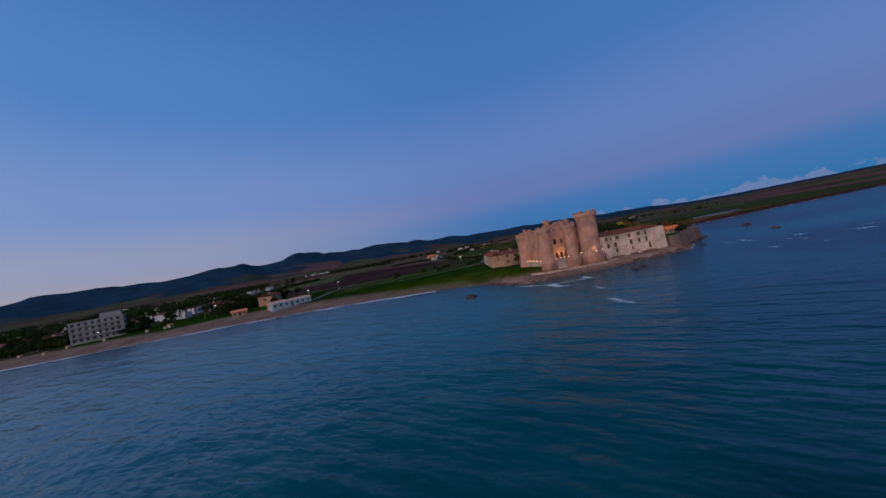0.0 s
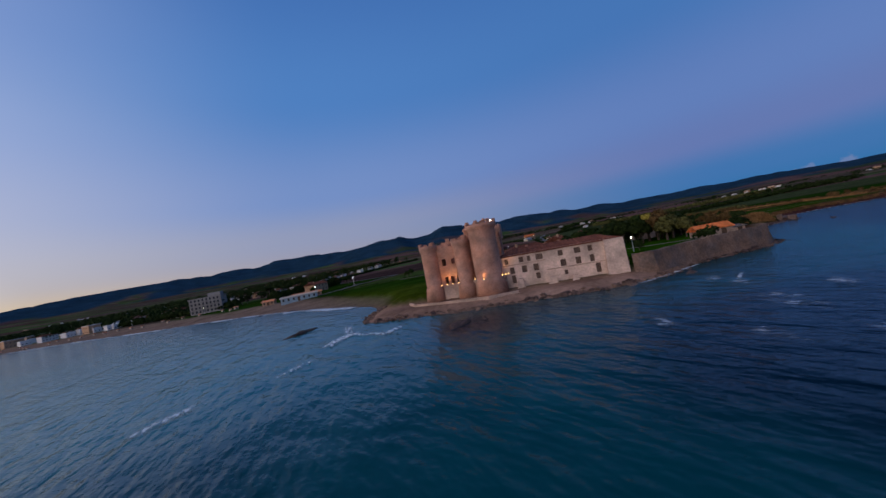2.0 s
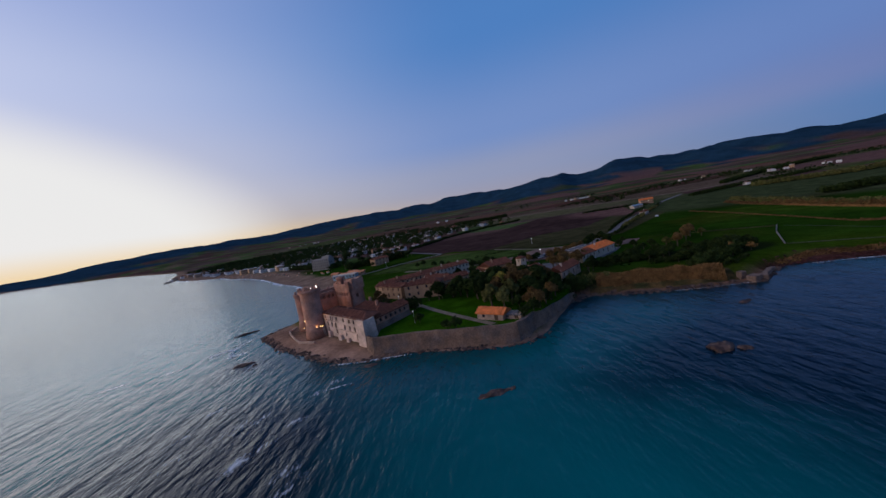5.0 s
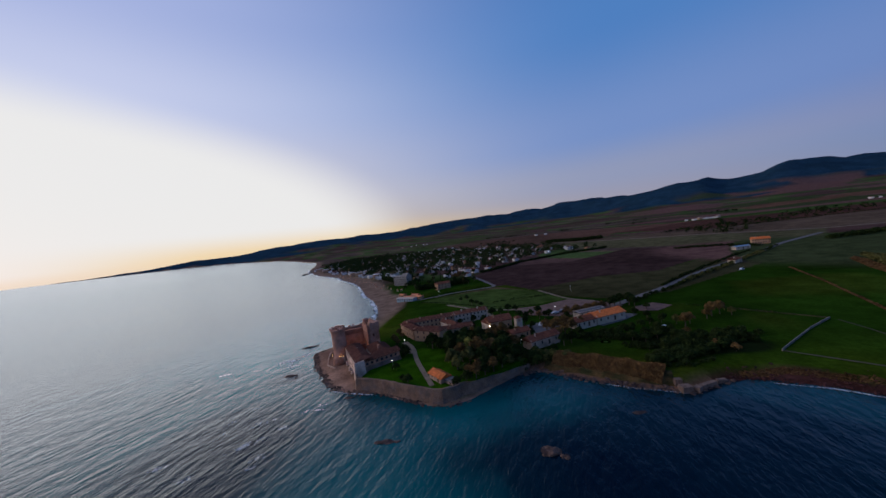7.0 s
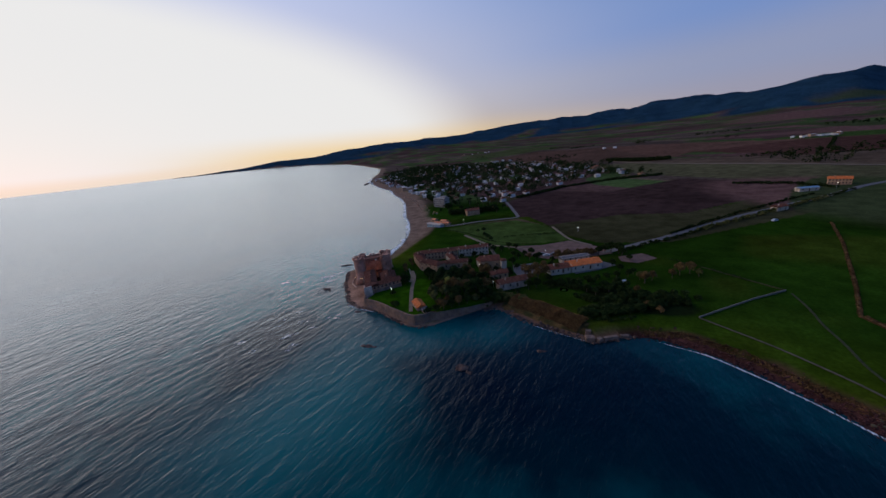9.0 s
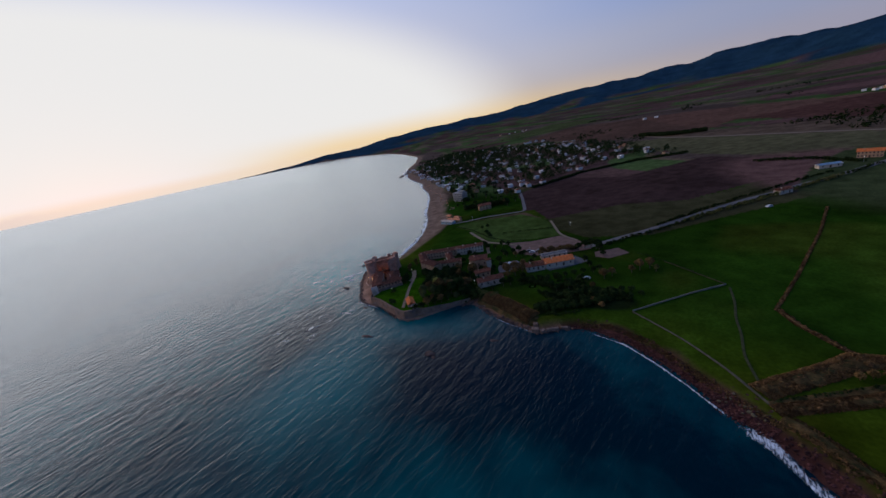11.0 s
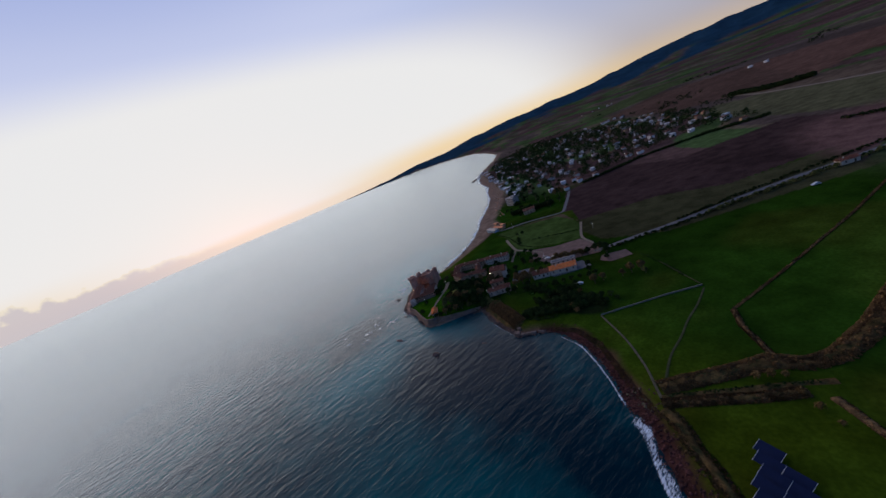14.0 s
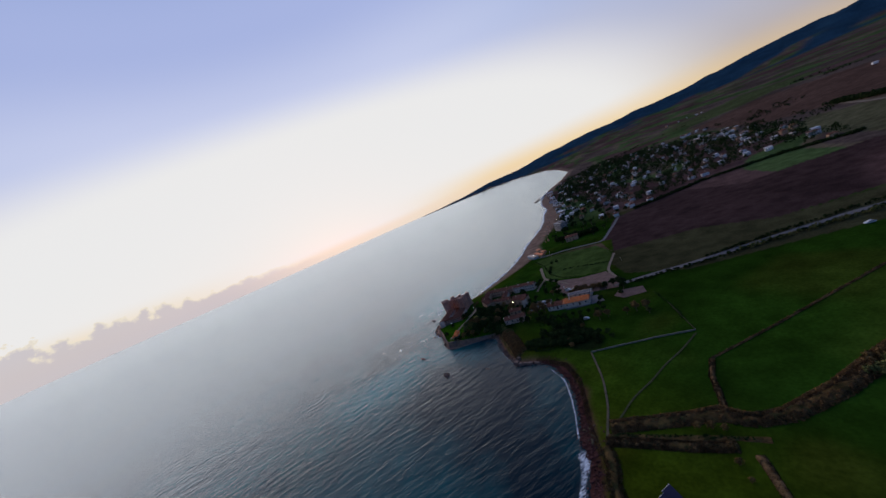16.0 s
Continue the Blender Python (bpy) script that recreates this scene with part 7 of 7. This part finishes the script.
foam_strip([(-82, 150), (-86, 140), (-84, 132), (-78, 124)], 2.6, 0.52, 7, "white water over the reef off the point")
for i, (x, y, l, w, a, c) in enumerate(((-60, 74, 3.6, 1.5, 10, 1.0), (-52, 66, 4, 1.2, 20, 0.85), (-46.5, 73, 10, 4.6, 62, 0.72), (-49, 70, 7, 3.4, 60, 0.62), (-52.5, 83.5, 9, 4.2, 60, 0.60), (-60, 77, 8, 4, 50, 0.58), (-36.5, 93.5, 10, 1.2, 14, 1.0),
                                        (-38, 96, 9, 3, 20, 0.62), (-44, 77, 9, 3.2, 40, 0.66), (-49, 85, 8, 3.6, 50, 0.56), (-41, 82, 8, 2.4, 30, 0.58), (-63, 83, 9, 3.4, 55, 0.52), (-37, 69, 10, 3.6, 45, 0.50), (-80, 129, 12, 3, 30, 0.62), (-88, 134, 15, 3.4, 38, 0.60),
                                        (-96, 124, 14, 2.6, 35, 0.58), (-110, 118, 14, 2.2, 38, 0.52), (-63, 61, 10, 4, 60, 0.46), (-41, 92, 8, 4, 30, 0.62), (-50, 59, 10, 4, 50, 0.50), (-35, 66, 10, 3, 50, 0.46),
                                        (-24, 93, 7, 2, 30, 0.46), (-62, 92, 10, 3, 50, 0.46), (36, 80, 4, 1.2, 10, 0.5), (-8, 79.5, 4, 1.2, 10, 0.5))):
    u = Vector((math.cos(radians(a)), math.sin(radians(a))))
    foam_strip([Vector((x, y)) - u * l / 2, Vector((x, y)) + u * l * 0.1 + Vector((-u.y, u.x)) * 0.5, Vector((x, y)) + u * l / 2], w, c + 0.02, 60 + i, "white foam over the shallow reef")



# ---- the seaside village and far houses ----
def simple_house(name, l, w, h, rise, wall_mat, roof_mat, nwin, label, flat=False, storeys=1):
    """A plain house at the origin: walls with openings, windows, door and roof."""
    top = empty(name)
    a, b = Vector((-l / 2, -w / 2)), Vector((l / 2, -w / 2))
    holes = []
    sh = h / storeys
    for s in range(storeys):
        for k in range(nwin):
            m = l * (k + 0.5) / nwin
            holes.append((m - 0.5, m + 0.5, s * sh + 0.9, s * sh + 2.1))
    bm = slab(bmesh.new(), a, b, -1.2, h, 0.3, holes, (0, 1))
    bm = slab(bm, -b, -a, -1.2, h, 0.3, holes, (0, -1))
    bm = slab(bm, (-l / 2, -w / 2 + 0.3), (-l / 2, w / 2 - 0.3), -1.2, h, 0.3, [], (1, 0))
    bm = slab(bm, (l / 2, -w / 2 + 0.3), (l / 2, w / 2 - 0.3), -1.2, h, 0.3, [], (-1, 0))
    bmesh.ops.recalc_face_normals(bm, faces=bm.faces)
    part("wall", bm, wall_mat, top)
    for hh in holes:
        for sgn in (-1, 1):
            bm = box(bmesh.new(), pose(-l / 2 + (hh[0] + hh[1]) / 2, sgn * (w / 2 - 0.2), hh[2]), hh[1] - hh[0], 0.06, hh[3] - hh[2])
            part("window", bm, M_GLASS, top)
    q = [(-l / 2, -w / 2), (l / 2, -w / 2), (l / 2, w / 2), (-l / 2, w / 2)]
    if flat:
        bm = prism(bmesh.new(), [(x * 1.03, y * 1.03) for x, y in q], h, h + 0.35)
    else:
        bm = roof(bmesh.new(), q, h, rise, 0.4, 0.22)
    part("roof", bm, roof_mat, top)
    part("chimney", box(bmesh.new(), pose(l * 0.2, w * 0.15, h), 0.6, 0.6, rise + 0.7), wall_mat, top)
    return tagged(top, label, "house", "houses of the seaside village")


M_OCHRE = material("ochre_render", (0.42, 0.27, 0.15), 0.85, vary=0.15, scale=0.4, fine=3)
kinds = [simple_house("house", 10, 8, 4.6, 1.4, M_LIME, M_TILE, 3, "white village house with a brown tile roof", storeys=1),
         simple_house("house", 12, 9, 5.6, 1.5, M_CREAM, M_TILE, 4, "two-storey cream villa with a hipped tile roof", storeys=2),
         simple_house("house", 9, 9, 4.4, 0.4, M_LIME, M_LIME, 3, "white flat-roofed seaside house", flat=True),
         simple_house("house", 14, 8, 5.8, 1.3, M_LIME, M_TILE, 5, "long white two-storey house under brown tiles", storeys=2),
         simple_house("house", 9, 7, 3.8, 1.2, M_OCHRE, M_TILE, 3, "small ochre cottage with a clay tile roof"),
         simple_house("house", 16, 10, 7.6, 0.5, M_CREAM, M_LIME, 5, "cream flat-roofed apartment house by the beach", flat=True, storeys=2)]
used_kind = set()


def put_house(k, x, y, rot):
    size = 0.85 if y < 1140 and x < 130 else 0.62
    m = pose(x, y, gz(x, y) + 0.1, 0, 0, rot) @ Matrix.Diagonal((size, size, size * 1.05, 1))
    if k in used_kind:
        return copy_thing(kinds[k], m)
    used_kind.add(k)
    kinds[k].matrix_basis = m
    return kinds[k]


VILLAGE = [(-641.4, 906.5), (-545, 760), (-440.3, 672.3), (-330.2, 555.2), (-228.3, 455.3), (-150.9, 386), (-86.4, 323.6), (-52.4, 377), (-18.8, 479.5), (27.3, 531.1), (108.4, 515.4), (-55.7, 770.5), (-209.7, 887.6), (-452.3, 1014.4), (-685.9, 1162)]
rs = random.Random(31)
spots = []
tries = 0
VA = np.array(VILLAGE, float)
while len(spots) < 215 and tries < 9000:
    tries += 1
    x, y = rs.uniform(-700, 120), rs.uniform(322, 1180)
    if not in_poly(np.array([x]), np.array([y]), VILLAGE)[0] or math.hypot(x + 98, y - 338) < 24:
        continue
    d = min((math.hypot(x - a, y - b) for a, b in spots), default=99)
    if d < 15 or rs.random() > 1.15 - 0.0008 * math.hypot(x + 100, y - 350):
        continue
    spots.append((x, y))
for x, y in spots:
    put_house(rs.choice((0, 0, 1, 2, 2, 3, 4, 2) if shore_distance(np.array([x]), np.array([y]))[0] > 60 else (2, 3, 5, 2)), x, y, rs.choice((40.5, 134.3, 38, 128)) + rs.uniform(-8, 8))
# the row behind the beach
for i in range(26):
    f = i / 25
    x, y = -150 - 430 * f, 392 + 370 * f
    put_house(rs.choice((2, 5, 3, 2)), x + rs.uniform(-6, 6) + 8, y + rs.uniform(-6, 6) - 6, 42 + rs.uniform(-8, 8))
# far hamlets and farms on the plain
for x, y, n, sp in ((352, 872, 8, 13), (372, 866, 6, 11), (-139.4, 795.1, 12, 26), (-182.3, 819.2, 9, 24), (-630.3, 1630.7, 6, 40), (511.8, 513.7, 4, 10), (513.2, 459, 3, 10), (354, 401.1, 2, 7), (558.6, 636.7, 2, 10),
                    (11.6, 1057.5, 2, 12), (700, 330, 5, 22), (760, 300, 5, 22), (884, 184.3, 3, 20), (713.4, 960.7, 3, 20), (-301.2, 996.6, 6, 30)):
    for _ in range(n):
        put_house(rs.choice((0, 2, 3, 2, 5)), x + rs.gauss(0, sp), y + rs.gauss(0, sp * 0.5), rs.uniform(0, 180))

# village trees: the nearest as things, the rest one mass
near_trees, mass = 0, []
rt = random.Random(55)
for _ in range(5400):
    x, y = rt.uniform(-700, 125), rt.uniform(315, 1180)
    if not in_poly(np.array([x]), np.array([y]), VILLAGE)[0] or min(math.hypot(x - a, y - b) for a, b in spots) < 8.5 or math.hypot(x + 100, y - 340) < 17:
        continue
    if near_trees < 70 and y < 430:
        plant(rt.choice(("pine", "pine", "oak", "oak2", "cypress", "autumn")), x, y, rt.uniform(0.85, 1.2))
        near_trees += 1
    else:
        s = rt.uniform(3.0, 5.2)
        z = gz(x, y)
        mass += [(x, y, z + s * 0.9, s), (x + rt.uniform(-2, 2), y + rt.uniform(-2, 2), z + s * 1.5, s * 0.7)]
verts, tri = leaf_cloud(mass, len(mass) * 24, 0.95, 71)
tagged(new("village_trees", mesh_from("village_trees", verts, tri, M_LEAF)), "dark pines and garden trees between the village houses", "trees", kind="stuff")
for x, y, k, s in ((-79.7, 320.1, "pine", 1.0), (-73.4, 329.5, "oak", 1.0), (-67, 337.4, "pine", 0.9), (-62.2, 352, "oak", 1.0), (-54, 334.8, "oak2", 1.0), (-45.8, 327.7, "autumn", 0.9), (-39.3, 321.2, "oak", 0.9),
                   (-86.5, 312.6, "oak2", 0.9), (-95.3, 318.4, "pine", 0.8), (-110.1, 326.1, "oak2", 0.9), (-67.1, 301.3, "oak2", 0.8), (-37.4, 338.2, "oak", 0.9), (-53.1, 362.1, "pine", 1.0), (-121, 356.2, "pine", 1.0)):
    plant(k, x, y, s)


def hotel():
    top = empty("hotel", pose(-128, 360, gz(-128, 360), 0, 0, -18))
    l, w, h = 20.0, 9.0, 10.5
    holes = [(0.8 + 2.35 * k, 2.0 + 2.35 * k, 0.9 + 2.6 * s, 2.4 + 2.6 * s) for k in range(8) for s in range(4)]
    bm = slab(bmesh.new(), (-l / 2, -w / 2), (l / 2, -w / 2), -1, h, 0.4, holes, (0, 1))
    bm = slab(bm, (-l / 2, w / 2), (l / 2, w / 2), -1, h, 0.4, holes, (0, -1))
    ends = [(1.1 + 2.6 * k, 2.2 + 2.6 * k, 0.9 + 2.6 * s, 2.3 + 2.6 * s) for k in range(3) for s in range(4)]
    bm = slab(bm, (-l / 2, -w / 2 + 0.4), (-l / 2, w / 2 - 0.4), -1, h, 0.4, ends, (1, 0))
    bm = slab(bm, (l / 2, -w / 2 + 0.4), (l / 2, w / 2 - 0.4), -1, h, 0.4, ends, (-1, 0))
    bmesh.ops.recalc_face_normals(bm, faces=bm.faces)
    part("wall", bm, M_HOTEL, top)
    for hh in holes:
        part("window", box(bmesh.new(), pose(-l / 2 + (hh[0] + hh[1]) / 2, -w / 2 + 0.25, hh[2]), hh[1] - hh[0], 0.06, hh[3] - hh[2]), M_GLASS, top)
    for s in range(1, 4):
        part("balcony", box(bmesh.new(), pose(0, -w / 2 - 0.5, 2.6 * s + 0.35), l * 0.96, 1.0, 0.16), M_HOTEL, top)
    part("roof", prism(bmesh.new(), [(-l / 2 - 0.3, -w / 2 - 0.3), (l / 2 + 0.3, -w / 2 - 0.3), (l / 2 + 0.3, w / 2 + 0.3), (-l / 2 - 0.3, w / 2 + 0.3)], h, h + 0.4), M_HOTEL, top)
    part("penthouse", box(bmesh.new(), pose(5, 0.5, h + 0.35), 8, 5, 2.4), M_HOTEL, top)
    return tagged(top, "four-storey white hotel with rows of windows behind the beach", "hotel")


hotel()
house("villa", (-65.5, 304.9), (-55.4, 313.8), 8, gz(-60, 305), 5.2, 1.4, M_CREAM, M_TILE, "cream villa beside the lane to the village", side=1, windows=4, storeys=2)
house("farmhouse", (228, 407), (241, 404), 6, gz(235, 406), 5.0, 1.8, M_CREAM, M_ORANGE, "long farmhouse with an orange tile roof above the meadows", side=1, windows=7, storeys=2)
house("shed", (204, 381), (217, 386), 5, gz(210, 384), 2.8, 0.8, M_WHITE, M_METAL, "pale farm shed with a metal roof", "shed", side=1, windows=3, chimneys=0, courses=False)
house("cottage", (176, 318), (183, 324), 5, gz(179, 321), 3.0, 1.0, M_WHITE, M_TILE, "small white cottage beside the country road", side=1, windows=2)

# beach club and cabins
M_BLUE = material("pale_blue_boards", (0.26, 0.33, 0.36), 0.7, vary=0.12, scale=0.5, fine=4)
M_AWN = material("orange_awning", (0.62, 0.22, 0.10), 0.85, vary=0.15, scale=0.8, fine=5)
house("beach_club", (-89, 262), (-72, 258), 5.5, gz(-80, 261), 2.8, 0.5, M_BLUE, M_WHITE, "long pale blue beach club with a flat white roof", "building", side=1, windows=7, chimneys=0, courses=False)
for x, y, l, r in ((-86, 270, 9, 12), (-76, 268, 8, 10), (-82, 277, 7, 15), (-97, 283, 6, 20)):
    house("beach_cabin", (x, y), (x + l * math.cos(radians(-r)), y + l * math.sin(radians(-r))), 4.5, gz(x, y), 2.3, 0.7, M_CREAM, M_AWN, "low beach cabin with a faded orange roof", "cabin", side=1, windows=3, chimneys=0, courses=False)
rb = random.Random(8)


def beach_hut(m):
    top = empty("beach_hut", m)
    part("wall", box(bmesh.new(), pose(0, 0, -0.3), 3.2, 2.4, 2.5), M_WHITE, top)
    part("roof", roof(bmesh.new(), [(-1.6, -1.2), (1.6, -1.2), (1.6, 1.2), (-1.6, 1.2)], 2.2, 0.6, 0.2), M_AWN, top)
    part("door", box(bmesh.new(), pose(0, -1.22, -0.2), 0.9, 0.06, 2.0), M_WOOD, top)
    return tagged(top, "small white beach hut on the sand", "hut", "huts along the beach")


hut0 = None
for i in range(34):
    f = i / 33
    x, y = -108 - 250 * f + rb.uniform(-5, 5), 312 + 245 * f + rb.uniform(-6, 6)
    m = pose(x, y, gz(x, y), 0, 0, 45 + rb.uniform(-20, 20)) @ Matrix.Diagonal((0.66, 0.66, 0.66, 1))
    hut0 = solo = beach_hut(m) if hut0 is None else (copy_thing(hut0, m), hut0)[1]
for x, y, z, h in ((-130.2, 350.2, 3, 4), (-180.3, 405.3, 3, 4), (-68.9, 375.6, 5, 4), (-34.9, 505.9, 6, 4), (35.8, 537.2, 6, 4), (-209.2, 533.1, 5, 4), (-320.8, 560.8, 4, 4), (229.4, 394.4, 6, 4), (350.4, 851.8, 14, 4), (495.6, 646.1, 12, 4)):
    pole_lamp(x, y, gz(x, y), h, "distant glowing street lamp", rb.random() < 0.6)
